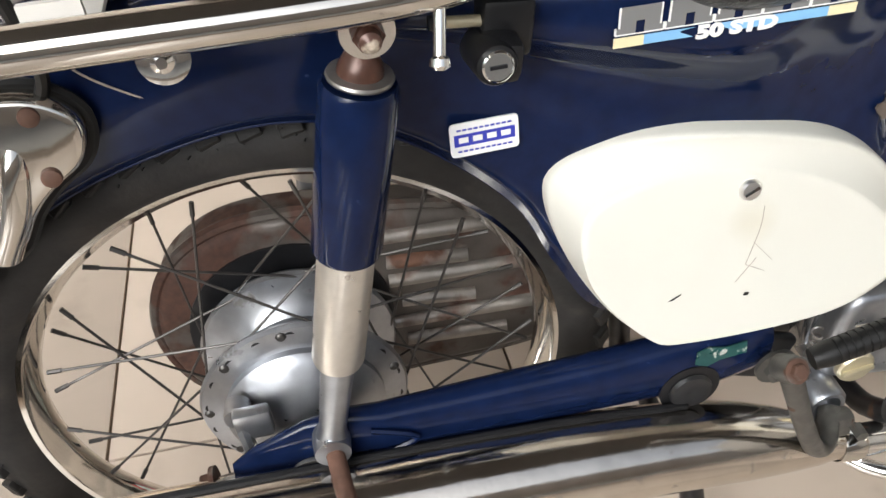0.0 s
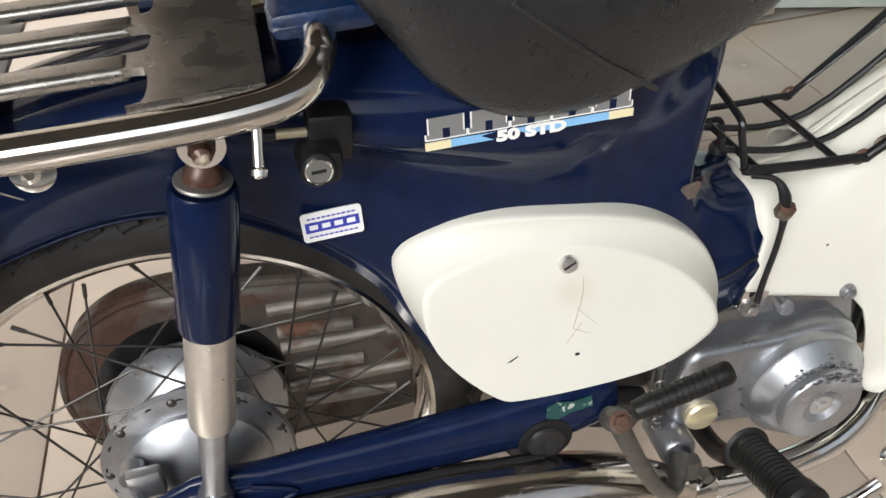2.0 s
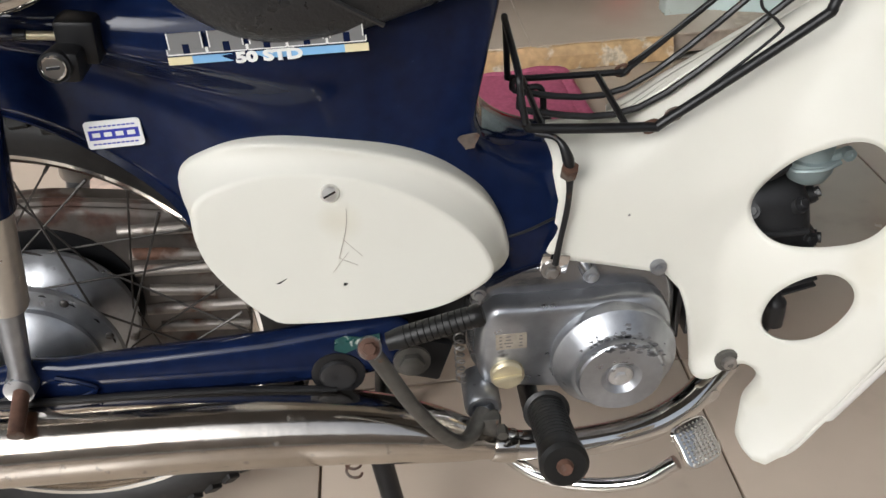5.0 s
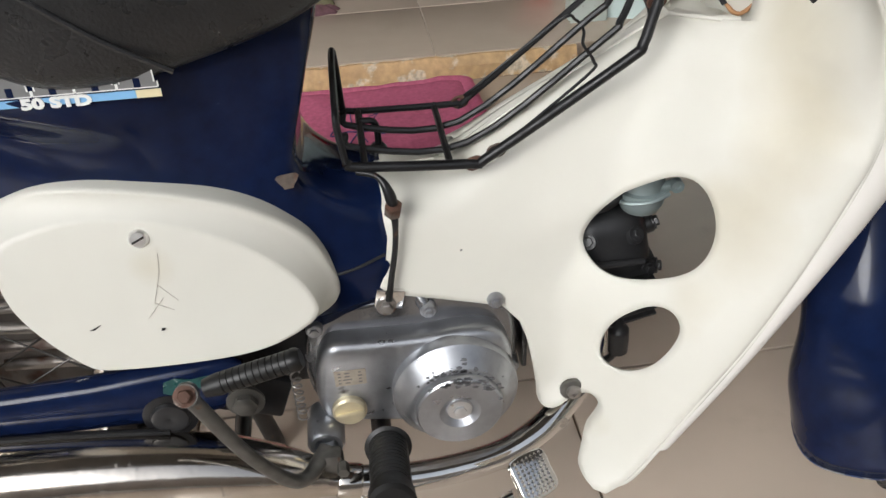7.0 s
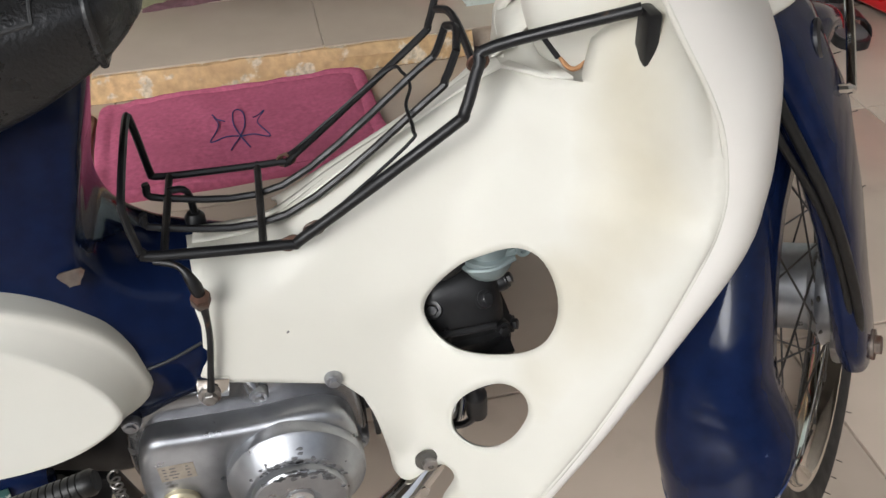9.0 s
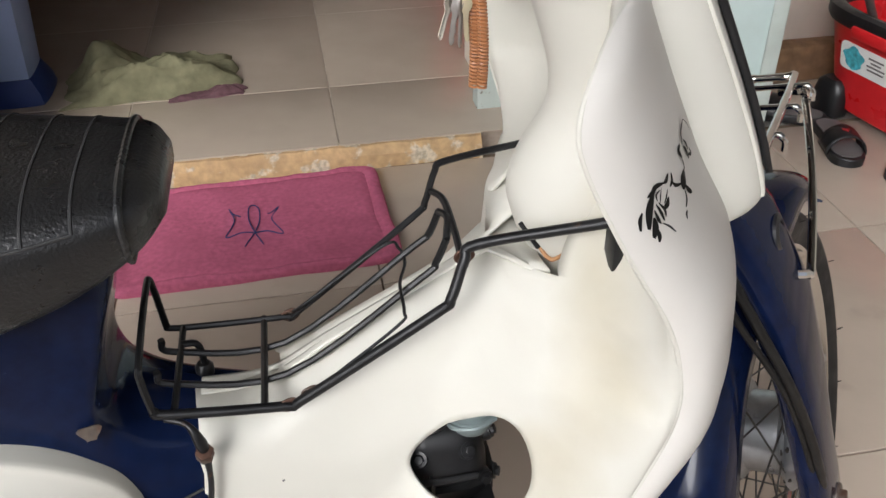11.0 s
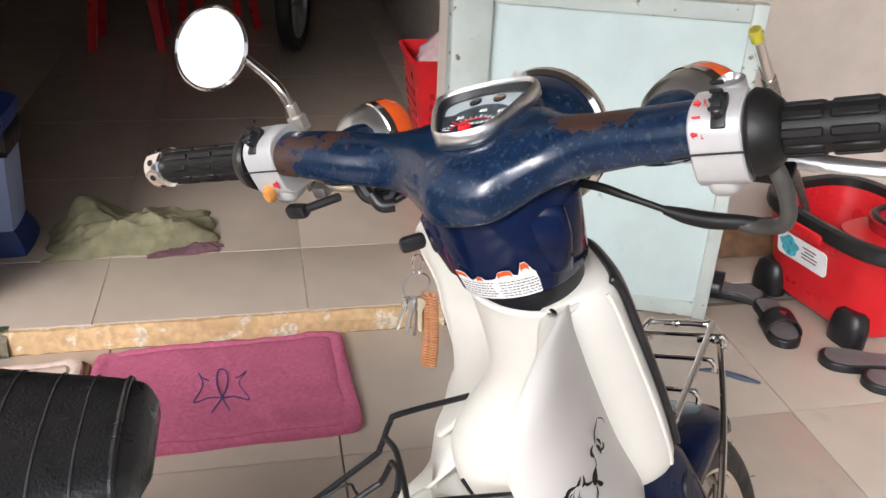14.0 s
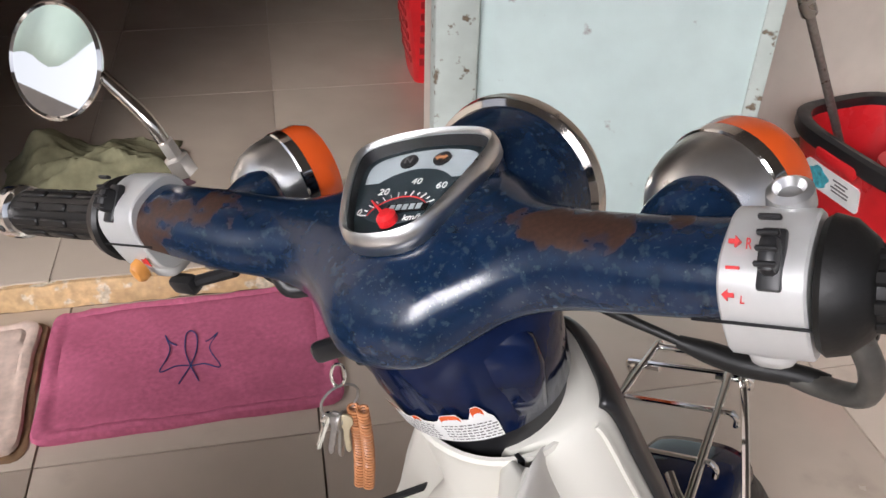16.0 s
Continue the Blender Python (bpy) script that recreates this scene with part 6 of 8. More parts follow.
# steering column cover and front cover, fixed to the frame
COLUMN = [(0.920, 0.590, 0.066, 0.055), (0.912, 0.630, 0.070, 0.060), (0.902, 0.668, 0.075, 0.064), (0.897, 0.700, 0.076, 0.064), (0.899, 0.730, 0.068, 0.060), (0.904, 0.764, 0.053, 0.053), (0.903, 0.795, 0.050, 0.052), (0.895, 0.830, 0.051, 0.056), (0.887, 0.862, 0.054, 0.060), (0.885, 0.872, 0.0565, 0.0625)]
rings = [ellipse(q.x, q.y, q.z, h.x, 0.10) for q, h in zip(curve([c[:3] for c in COLUMN], 5), curve([(c[3], 0, 0) for c in COLUMN], 5))]
rings += [ellipse(0.8848, 0.8765, 0.0585, 0.0645, 0.10), ellipse(0.8846, 0.8800, 0.0575, 0.0635, 0.10), ellipse(0.8846, 0.8805, 0.0550, 0.0610, 0.10), ellipse(0.888, 0.835, 0.046, 0.050, 0.10)]
put("column_cover", Shape().loft(rings, caps=(False, True)), CREAM, shield, "cream steering column cover")
# solid black box for the shaded notch in the lip
put("column_slit", Shape().box((0.003, 0.007, 0.010), Matrix.Translation((0.884, -0.063, 0.876)) @ Matrix.Rotation(radians(20), 4, "Z")), BLACK_METAL, shield)
put("rust_streak", Shape().tube([(0.842, -0.030, 0.650), (0.847, -0.040, 0.643), (0.853, -0.048, 0.646), (0.866, -0.054, 0.664), (0.876, -0.056, 0.690)], 0.0020, 6, 5), STAIN, shield, "brown rust stain along the column foot")
# solid black tube for the shaded slot at the column foot
put("foot_slot", Shape().tube([(0.828, -0.020, 0.668), (0.834, -0.026, 0.660), (0.842, -0.032, 0.648)], 0.0028, 8, 4), BLACK_METAL, shield)
FRONT = [(0.980, 0.662, 0.036, 0.052), (0.984, 0.672, 0.054, 0.064), (0.972, 0.705, 0.057, 0.068), (0.945, 0.760, 0.060, 0.068), (0.912, 0.825, 0.061, 0.066), (0.890, 0.866, 0.062, 0.062), (0.886, 0.878, 0.050, 0.054)]


def dome(cx, z, a, b, tilt, n=44, power=3.4):
    """A cross-section with a rounded nose ahead and a flat back."""
    out = []
    for t in np.linspace(0, 2 * math.pi, n, endpoint=False):
        c, s = math.cos(t), math.sin(t)
        u = a * math.copysign(abs(c) ** (2 / power), c) * (1.0 if c > 0 else 0.22)
        out.append((cx + u, b * math.copysign(abs(s) ** (2 / power), s), z + tilt * u))
    return out


rings = [dome(q.x, q.y, q.z, h.x, 0.35) for q, h in zip(curve([c[:3] for c in FRONT], 5), curve([(c[3], 0, 0) for c in FRONT], 5))]
put("front_cover", Shape().loft(rings), CREAM, shield, "cream front cover", smooth=50)
put("cover_crease", Shape().tube([dome(q.x, q.y, q.z * 1.003, h.x * 1.003, 0.35)[-6] for q, h in zip(curve([c[:3] for c in FRONT], 5), curve([(c[3], 0, 0) for c in FRONT], 5))][6:-4], 0.0022, 6, 1), CREAM, shield)
rows = []
for q, h in list(zip(curve([c[:3] for c in FRONT], 5), curve([(c[3], 0, 0) for c in FRONT], 5)))[8:-2]:
    r = dome(q.x, q.y, q.z + 0.004, h.x + 0.002, 0.35)
    rows.append([r[k] for k in (-4, -3, -2, -1, 0, 1, 2, 3, 4)])
put("front_trim", Shape().loft(rows, ring_closed=False), BLACK_PLASTIC, shield, "black plastic front trim", thick=0.006)
for q in ((0.7115, shield_y(0.7115, 0.273) - 0.0035, 0.273),):
    g = Shape().lathe([(0.0135, -0.002), (0.0135, 0.002), (0.011, 0.0035), (0.0, 0.0035)], axis((q[0] - 0.002, q[1] - 0.003, q[2]), (-0.12, -1, 0.0)), 24)
    put("shield_washer", g, KICK, shield, "dark rusted steel washer")
    put("shield_screw", Shape().lathe([(0.0, 0.003), (0.008, 0.003), (0.007, 0.008), (0.003, 0.009), (0.003, 0.005), (0.0, 0.005)], axis((q[0] - 0.002, q[1] - 0.003, q[2]), (0.0, -1, 0.05)), 16), STEEL, shield)
put("fixing_clip", Shape().box((0.028, 0.006, 0.022), Matrix.Translation((0.530, -0.074, 0.404)) @ Matrix.Rotation(radians(12), 4, "Y"), 0.002), CHROME_CLEAN, shield)
put("fixing_bolt", bolt(Shape(), (0.526, -0.078, 0.398), OUT, 0.0065, 0.008), STEEL, shield)
# small marks on the shield
for a, b, r in (((0.786, 0.556), (0.790, 0.570), 0.0007), ((0.765, 0.549), (0.768, 0.546), 0.0012), ((0.812, 0.330), (0.818, 0.334), 0.0009), ((0.600, 0.447), (0.602, 0.448), 0.0009)):
    put("scuff", Shape().tube([(x, shield_y(x, z) - 0.0024, z) for x, z in (a, b)], r, 5, 1, smooth=False), GREY_INK, shield)
# black decal on the cheek: a spray of feather strokes
CREST = [
    ((.677, .785), (.677, .700), (.667, .665), 0.0010), ((.677, .785), (.659, .835), (.646, .845), 0.0004), ((.667, .695), (.656, .715), (.651, .710), 0.0010), ((.672, .640), (.670, .600), (.659, .610), 0.0015),
    ((.663, .670), (.653, .685), (.644, .685), 0.0013), ((.648, .735), (.641, .735), (.648, .690), 0.0010), ((.659, .610), (.649, .600), (.645, .555), 0.0006), ((.647, .585), (.641, .545), (.633, .520), 0.0031),
    ((.641, .520), (.647, .465), (.655, .445), 0.0010), ((.635, .545), (.626, .560), (.619, .585), 0.0015), ((.631, .525), (.623, .515), (.617, .480), 0.0008), ((.613, .480), (.611, .460), (.606, .450), 0.0008),
    ((.663, .465), (.655, .450), (.652, .420), 0.0011), ((.666, .440), (.661, .410), (.660, .385), 0.0013),
]
PLUMES = [
    ((.661, .385), (.663, .315), (.653, .270), 0.0015), ((.661, .300), (.643, .225), (.624, .175), 0.0023), ((.657, .245), (.659, .275), (.661, .300), 0.0010), ((.644, .180), (.635, .145), (.625, .125), 0.0012),
    ((.657, .340), (.655, .305), (.648, .295), 0.0006), ((.658, .355), (.650, .325), (.645, .310), 0.0005), ((.652, .395), (.645, .360), (.641, .335), 0.0005), ((.646, .280), (.635, .290), (.625, .290), 0.0011),
    ((.641, .255), (.631, .255), (.624, .260), 0.0012), ((.646, .300), (.635, .320), (.628, .310), 0.0009), ((.644, .380), (.638, .350), (.637, .315), 0.0015), ((.634, .235), (.624, .220), (.613, .180), 0.0021),
    ((.625, .210), (.615, .220), (.606, .200), 0.0015), ((.624, .270), (.616, .305), (.606, .330), 0.0007),
]
for a, b, c, hw in CREST + PLUMES:
    line = curve([(a[0], a[1], 0), (b[0], b[1], 0), (c[0], c[1], 0)], 6)
    rows = []
    for i, q in enumerate(line):
        e, f_ = line[min(i + 1, len(line) - 1)], line[max(i - 1, 0)]
        d = Vector(((e.x - f_.x) * 0.7, (e.y - f_.y) * 0.16)).normalized()
        k = 1.5 * hw * (0.15 + 0.85 * math.sin(math.pi * (0.05 + 0.85 * i / (len(line) - 1))))
        rows.append([tuple(on_face((q.x - d.y * k * s / 0.7) * 10 / 11, q.y + d.x * k * s / 0.16)) for s in (-1, -0.3, 0.3, 1)])
    put("feather_stroke", Shape().loft(rows, ring_closed=False), BLACK_INK, shield, "black decal stroke")

# ---- wire luggage carrier over the tunnel ----
W = 0.0033
basket = put("luggage_carrier", Shape().tube([(0.504, -0.065, 0.549), (0.516, -0.0655, 0.544), (0.612, -0.067, 0.537), (0.627, -0.067, 0.541), (0.744, -0.072, 0.622), (0.757, -0.073, 0.636), (0.771, -0.060, 0.664), (0.783, -0.058, 0.677), (0.878, -0.093, 0.708)], 0.0046, 10, 5), BLACK_METAL, bike, "black painted wire luggage carrier, wired together")
WIRES = [
    [(0.505, 0.056, 0.545), (0.515, 0.057, 0.538), (0.616, 0.058, 0.535), (0.630, 0.058, 0.540), (0.745, 0.060, 0.632), (0.758, 0.060, 0.648), (0.768, 0.060, 0.680), (0.780, 0.060, 0.690), (0.870, 0.083, 0.690)],
    [(0.505, -0.024, 0.556), (0.515, -0.024, 0.541), (0.616, -0.024, 0.535), (0.740, -0.022, 0.622), (0.754, -0.020, 0.636), (0.764, -0.018, 0.658)],
    [(0.505, 0.020, 0.556), (0.515, 0.020, 0.540), (0.616, 0.020, 0.535), (0.740, 0.020, 0.627), (0.754, 0.020, 0.638), (0.764, 0.020, 0.662)],
    [(0.764, -0.018, 0.658), (0.768, 0.0, 0.668), (0.764, 0.020, 0.662)],
    [(0.504, -0.065, 0.549), (0.500, -0.060, 0.578), (0.500, -0.050, 0.592), (0.501, 0.036, 0.606), (0.503, 0.048, 0.598), (0.505, 0.056, 0.545)],
    [(0.520, -0.066, 0.542), (0.520, 0.057, 0.538)],
    [(0.595, -0.066, 0.536), (0.596, 0.062, 0.534)],
    [(0.762, -0.062, 0.640), (0.771, -0.045, 0.655), (0.770, 0.02, 0.670), (0.764, 0.060, 0.660)],
    [(0.520, 0.030, 0.540), (0.535, 0.030, 0.536), (0.537, 0.030, 0.500)],
]
for k, w in enumerate(WIRES):
    put("wire", Shape().tube(w, W, 8, 5), BLACK_METAL, basket)
put("hook_wire", Shape().tube([(0.625, 0.05, 0.547), (0.640, 0.045, 0.560), (0.715, 0.040, 0.618), (0.728, 0.028, 0.622), (0.731, 0.010, 0.618), (0.722, -0.02, 0.618), (0.720, -0.060, 0.619), (0.712, -0.068, 0.610), (0.640, -0.066, 0.550)], 0.0015, 6, 5), BLACK_METAL, basket, "thin dark retaining wire")
for p in ((0.614, -0.066, 0.536), (0.620, 0.058, 0.536), (0.770, -0.055, 0.664), (0.634, -0.064, 0.545)):
    g = Shape()
    for k in range(3):
        g.tube([(p[0] + 0.006 * math.cos(t) + 0.002 * k, p[1] + 0.001 * k, p[2] + 0.006 * math.sin(t)) for t in np.linspace(0, 2 * math.pi, 12, endpoint=False)], 0.0013, 5, 1, True)
    put("binding_wire", g, RUST, basket)
put("foot_block", Shape().lathe([(0.0, 0.0), (0.008, 0.0), (0.009, 0.004), (0.009, 0.012), (0.006, 0.016), (0.0, 0.017)], Matrix.Translation((0.536, 0.030, 0.498)), 20), BLACK_PLASTIC, basket, "black rubber foot")
put("strap", Shape().tube([(0.512, -0.066, 0.540), (0.529, -0.072, 0.537), (0.537, -0.078, 0.526), (0.541, -0.080, 0.505), (0.540, -0.080, 0.470), (0.533, -0.081, 0.430), (0.529, -0.083, 0.408)], [0.0028, 0.0028, 0.0055, 0.0028, 0.0028, 0.0034], 10, 5), BLACK_METAL, basket, "bent black strap bolted to the frame")
put("strap_nut", Shape().lathe([(0, -0.006), (0.008, -0.006), (0.008, 0.006), (0, 0.006)], axis((0.5405, -0.080, 0.507), (0.1, -0.4, 1)), 6), RUST, basket)
put("arm_end", Shape().box((0.010, 0.022, 0.040), Matrix.Translation((0.882, -0.098, 0.690)), 0.003), BLACK_METAL, basket)

# ---- labels, lock, rear carrier ----
SK = axis((0.158, -0.0738, 0.579), (0.04, -1, 0.10)) @ Matrix.Scale(0.92, 4)
o = [(cx + 0.003 * math.cos(radians(a)), cy + 0.003 * math.sin(radians(a))) for cx, cy, a0 in ((0.022, 0.010, 0), (-0.022, 0.010, 90), (-0.022, -0.010, 180), (0.022, -0.010, 270)) for a in (a0, a0 + 30, a0 + 60, a0 + 90)]
stk = put("shop_sticker", Shape().plate(o, -0.001, 0.0008, SK), WHITE_INK, bike, "white and blue shop sticker")
put("sticker_band", Shape().box((0.0445, 0.0092, 0.0005), SK @ Matrix.Translation((0, 0.0, 0.0009))), DEEP_BLUE_INK, stk)
g = Shape()
for k in range(4):
    g.box((0.0070, 0.0042, 0.0004), SK @ Matrix.Translation((-0.0155 + k * 0.0103, 0.0002, 0.0013)), 0.0001)
put("print_bar", g, WHITE_INK, stk)
g = Shape()
for k in range(10):
    g.box((0.0030, 0.0013, 0.0004), SK @ Matrix.Translation((-0.0185 + k * 0.0041, 0.0080, 0.001)))
    g.box((0.0030, 0.0013, 0.0004), SK @ Matrix.Translation((-0.0185 + k * 0.0041, -0.0086, 0.001)))
put("print_bar", g, DEEP_BLUE_INK, stk)
# maker's badge: plain blocks over a striped bar
BG = axis((0.300, -0.1115, 0.657), (0.0, -1, -0.03)) @ Matrix.Rotation(radians(-0.5), 4, "Z")
badge = put("side_badge", Shape().box((0.150, 0.0060, 0.0007), BG @ Matrix.Translation((0.002, -0.0062, 0.0))), BLUE_INK, bike, "striped maker's badge lettered 50 STD")
put("badge_end", Shape().box((0.018, 0.0061, 0.0008), BG @ Matrix.Translation((-0.064, -0.0062, 0.0002))), CREAM_INK, badge)
put("badge_end", Shape().box((0.018, 0.0061, 0.0008), BG @ Matrix.Translation((0.068, -0.0062, 0.0002))), CREAM_INK, badge)
for k in range(5):
    at_ = BG @ Matrix.Translation((-0.058 + k * 0.0298, 0.0078, 0.0))
    put("block", Shape().box((0.0235, 0.0150, 0.0008), at_), BADGE_GREY, badge)
    put("block_foot", Shape().box((0.0275, 0.0034, 0.0009), at_ @ Matrix.Translation((0, -0.0070, 0.0))), BADGE_GREY, badge)
    for u, v, w, h in ((0, -0.0091, 0.0288, 0.0010), (-0.0144, -0.0070, 0.0010, 0.0042), (0.0144, -0.0070, 0.0010, 0.0042), (-0.0123, 0.0012, 0.0010, 0.0125), (0.0123, 0.0012, 0.0010, 0.0125)):
        put("block_outline", Shape().box((w, h, 0.0010), at_ @ Matrix.Translation((u, v, 0.0))), WHITE_INK, badge)
    put("block_gap", Shape().box((0.0050, 0.0075, 0.0012), at_ @ Matrix.Translation((0, -0.0050, 0.0))), BLUE, badge)
put("word", lettering("50 STD", 0.0080, BG @ Matrix.Translation((0.002, -0.0105, 0.0010)), 0.0004, squash=1.45, bold=0.0006), WHITE_INK, badge, "white lettering 50 STD")
LOCK = axis((0.153, -0.137, 0.664), (0.05, -1, 0.15))
g = Shape().box((0.030, 0.050, 0.034), Matrix.Translation((0.165, -0.090, 0.672)) @ Matrix.Rotation(radians(6), 4, "Y"), 0.004)
g.box((0.023, 0.058, 0.025), Matrix.Translation((0.158, -0.104, 0.661)) @ Matrix.Rotation(radians(8), 4, "Y"), 0.006)
lock = put("helmet_lock", g, BLACK_METAL, bike, "black helmet lock")
put("barrel_collar", Shape().lathe([(0.0, -0.034), (0.0120, -0.034), (0.0120, -0.003), (0.0110, -0.001), (0.0, -0.001)], LOCK, 32), BLACK_METAL, lock)
put("lock_barrel", Shape().lathe([(0.0, -0.004), (0.0090, -0.004), (0.0090, 0.0012), (0.0080, 0.0022), (0.0076, 0.0016), (0.0, 0.0016)], LOCK, 32), CHROME_CLEAN, lock, "steel lock barrel")
put("key_slot", Shape().box((0.0095, 0.0020, 0.001), LOCK @ Matrix.Translation((0, 0, 0.0018))), BLACK_METAL, lock)
put("lock_bar", Shape().tube([(0.160, -0.108, 0.676), (0.131, -0.110, 0.680)], 0.0034, 12, 1, smooth=False), BRASS, lock, "tarnished brass coloured lock bar")
put("bar_stop", Shape().lathe([(0.0, 0.0), (0.0042, 0.0), (0.0042, 0.009), (0.0, 0.009)], axis((0.122, -0.110, 0.681), (1, 0, -0.1)), 14), BLACK_METAL, lock)

T = 0.0115
rack = put("rear_carrier", Shape().tube([(-0.42, -0.150, 0.722), (-0.10, -0.150, 0.719), (0.060, -0.150, 0.717), (0.122, -0.147, 0.718), (0.150, -0.137, 0.721), (0.165, -0.115, 0.727), (0.169, -0.08, 0.735), (0.169, 0.08, 0.735), (0.165, 0.115, 0.727), (0.150, 0.137, 0.721), (0.122, 0.147, 0.718), (0.060, 0.150, 0.717), (-0.42, 0.150, 0.722)], T, 18, 8), CHROME, bike, "chromed tubular rear carrier with rust")
SLATS = (0.120, 0.058, -0.008, -0.074)
o = [(0.132, -0.138), (0.132, 0.138), (0.052, 0.138)]
for y, below in zip(SLATS, [q + 0.012 for q in SLATS[1:]] + [-0.138]):
    c, h = (y - 0.012 + below) / 2, (y - 0.012 - below) / 2
    o += [(0.046, y + 0.012), (0.046, y - 0.012)] + [(0.056 + 0.008 * math.copysign(abs(math.cos(t)) ** 0.5, math.cos(t)), c + 0.97 * h * math.sin(t)) for t in np.linspace(math.pi / 2, -math.pi / 2, 11)]
o += [(0.052, -0.138)]
put("carrier_plate", Shape().plate(o, 0.724, 0.7295), PLAIN_STEEL, rack, "scratched dull steel carrier plate", smooth=30)
for y in SLATS:
    put("slat", Shape().box((0.46, 0.025, 0.011), Matrix.Translation((-0.178, y, 0.7250)), 0.0050, 4), PLAIN_STEEL, rack)
put("cross_strap", Shape().box((0.030, 0.27, 0.004), Matrix.Translation((-0.06, 0, 0.700)), 0.001).box((0.030, 0.004, 0.03), Matrix.Translation((-0.06, -0.115, 0.71))), CREAM_PALE, rack, "cream painted carrier bracket with rust")
put("carrier_pin", Shape().lathe([(0.0033, 0), (0.0033, -0.026), (0.0050, -0.0275), (0.0052, -0.031), (0.003, -0.033)], Matrix.Translation((0.122, -0.150, 0.712)) @ Matrix.Rotation(radians(-25), 4, "X") @ Matrix.Rotation(radians(8), 4, "Y"), 16), CHROME_CLEAN, rack)
g = Shape().lathe([(0.0, 0.0), (0.014, 0.0), (0.014, 0.003), (0.010, 0.004), (0.0, 0.004)], axis((-0.017, -0.108, 0.684), (0, -1, 0.2)), 24)
g.lathe([(0.0, 0.004), (0.0068, 0.004), (0.0062, 0.009), (0.003, 0.0115), (0.0, 0.0115)], axis((-0.017, -0.108, 0.684), (0, -1, 0.2)), 16)
put("carrier_bolt", g, CHROME_CLEAN, rack)
# rear flasher bracket and lamp foot
FB = axis((-0.115, -0.080, 0.632), (0.05, -1, 0.08))
o = [(q.x, q.y) for q in even(curve([(-0.020, 0.031, 0), (0.014, 0.030, 0), (0.034, 0.017, 0), (0.039, 0.001, 0), (0.031, -0.018, 0), (0.012, -0.031, 0), (-0.004, -0.046, 0), (-0.018, -0.066, 0), (-0.038, -0.074, 0), (-0.055, -0.040, 0), (-0.048, 0.012, 0)], 6, True), 64)]
fl = put("flasher_bracket", Shape().plate(o, -0.012, 0.008, FB, 0.007), CHROME, bike, "chromed rear flasher bracket with rusted screws")
put("bracket_ridge", Shape().tube([FB @ Vector(q) for q in ((-0.032, -0.072, 0.002), (-0.014, -0.042, 0.006), (-0.004, -0.014, 0.006), (0.002, 0.006, -0.002))], [0.010, 0.010, 0.009, 0.007], 16, 6, flat=0.7), CHROME, fl)
for p in ((0.014, 0.018, 0.007), (0.013, -0.021, 0.007)):
    put("bracket_screw", Shape().lathe([(0.0062, 0), (0.0058, 0.003), (0.003, 0.0045), (0.0, 0.0045)], FB @ Matrix.Translation(p), 18), RUST, fl)
put("flasher_gasket", Shape().tube([FB @ Vector((a_ * 1.07, b_ * 1.07, -0.006)) for a_, b_ in o], 0.0035, 6, 1, True, smooth=False), RUBBER, fl)
put("flasher_wire", Shape().tube([(-0.094, -0.074, 0.655), (-0.087, -0.080, 0.672), (-0.086, -0.088, 0.700), (-0.088, -0.095, 0.735)], 0.0040, 8, 4), RUBBER, fl)

# ---- steering: forks, wheel, front carrier, handlebar; turned to the left ----
RK, TURN = radians(22.05), radians(50.7)
shift = Matrix.Identity(4)  # set of the part being built within the steering
ST = Matrix.Translation((0.873, 0, 0.9)) @ Matrix.Rotation(-RK, 4, "Y") @ Matrix.Rotation(TURN, 4, "Z")


def part(name, shape, mat, parent=None, label="", **k):
    return put(name, shape, mat, parent or bike, label, m=ST @ shift, **k)


FW = Vector((0.060, -0.012, -0.688))  # wheel centre
MW = Vector((0.045, 0.0, -0.686))  # mudguard centre
FM = Matrix.Translation(FW) @ Matrix.Rotation(radians(90), 4, "X")
g = Shape().lathe([(0.0, -0.055), (0.03, -0.055), (0.06, -0.045), (0.062, -0.036), (0.066, -0.032), (0.062, -0.028), (0.05, -0.02), (0.05, 0.02), (0.062, 0.028), (0.066, 0.032), (0.062, 0.036), (0.06, 0.045), (0.03, 0.055), (0.0, 0.055)], None, 48)
wheel_parts("front_wheel", ST @ FM, 0.231, 0.277, 0.030, (0.060, 0.032), g, "front wheel with cast hub, turned aside")
# mudguard
def guard_end(t):
    """How far round the mudguard's tail reaches, from its middle line (0) to its flanks (-1, 1)."""
    k = min(1, max(0, (-t * NEAR - 0.50) / 0.10))
    return radians(178 - 11 * abs(t) ** 3 - 9 * k * k * (3 - 2 * k) * (1 if t * NEAR < 0 else 0))


NEAR = 1
rings = []
for u in np.linspace(0, 1, 48):
    ring = []
    for t in np.linspace(-1, 1, 25):
        a = radians(50) + (guard_end(t) - radians(50)) * u
        c, s = math.cos(a), math.sin(a)
        k = min(1, max(0, (a - radians(143)) / radians(22)))
        wide = 0.047 + 0.021 * k * k * (3 - 2 * k) + 0.012 * min(1, max(0, (radians(110) - a) / radians(40)))
        deep = 0.062 + 0.014 * k - 0.030 * min(1, max(0, (radians(100) - a) / radians(40)))
        r = 0.302 + 0.024 * min(1, max(0, (radians(105) - a) / radians(45))) - deep * abs(t) ** 2.8 + 0.006 * max(0, (u - 0.93) / 0.07) ** 2
        ring.append((MW.x + r * c, wide * math.sin(t * math.pi / 2), MW.z + r * s))
    rings.append(ring)
fender = part("front_mudguard", Shape().loft(rings, ring_closed=False), BLUE, None, "navy painted front mudguard", thick=0.003, smooth=60)
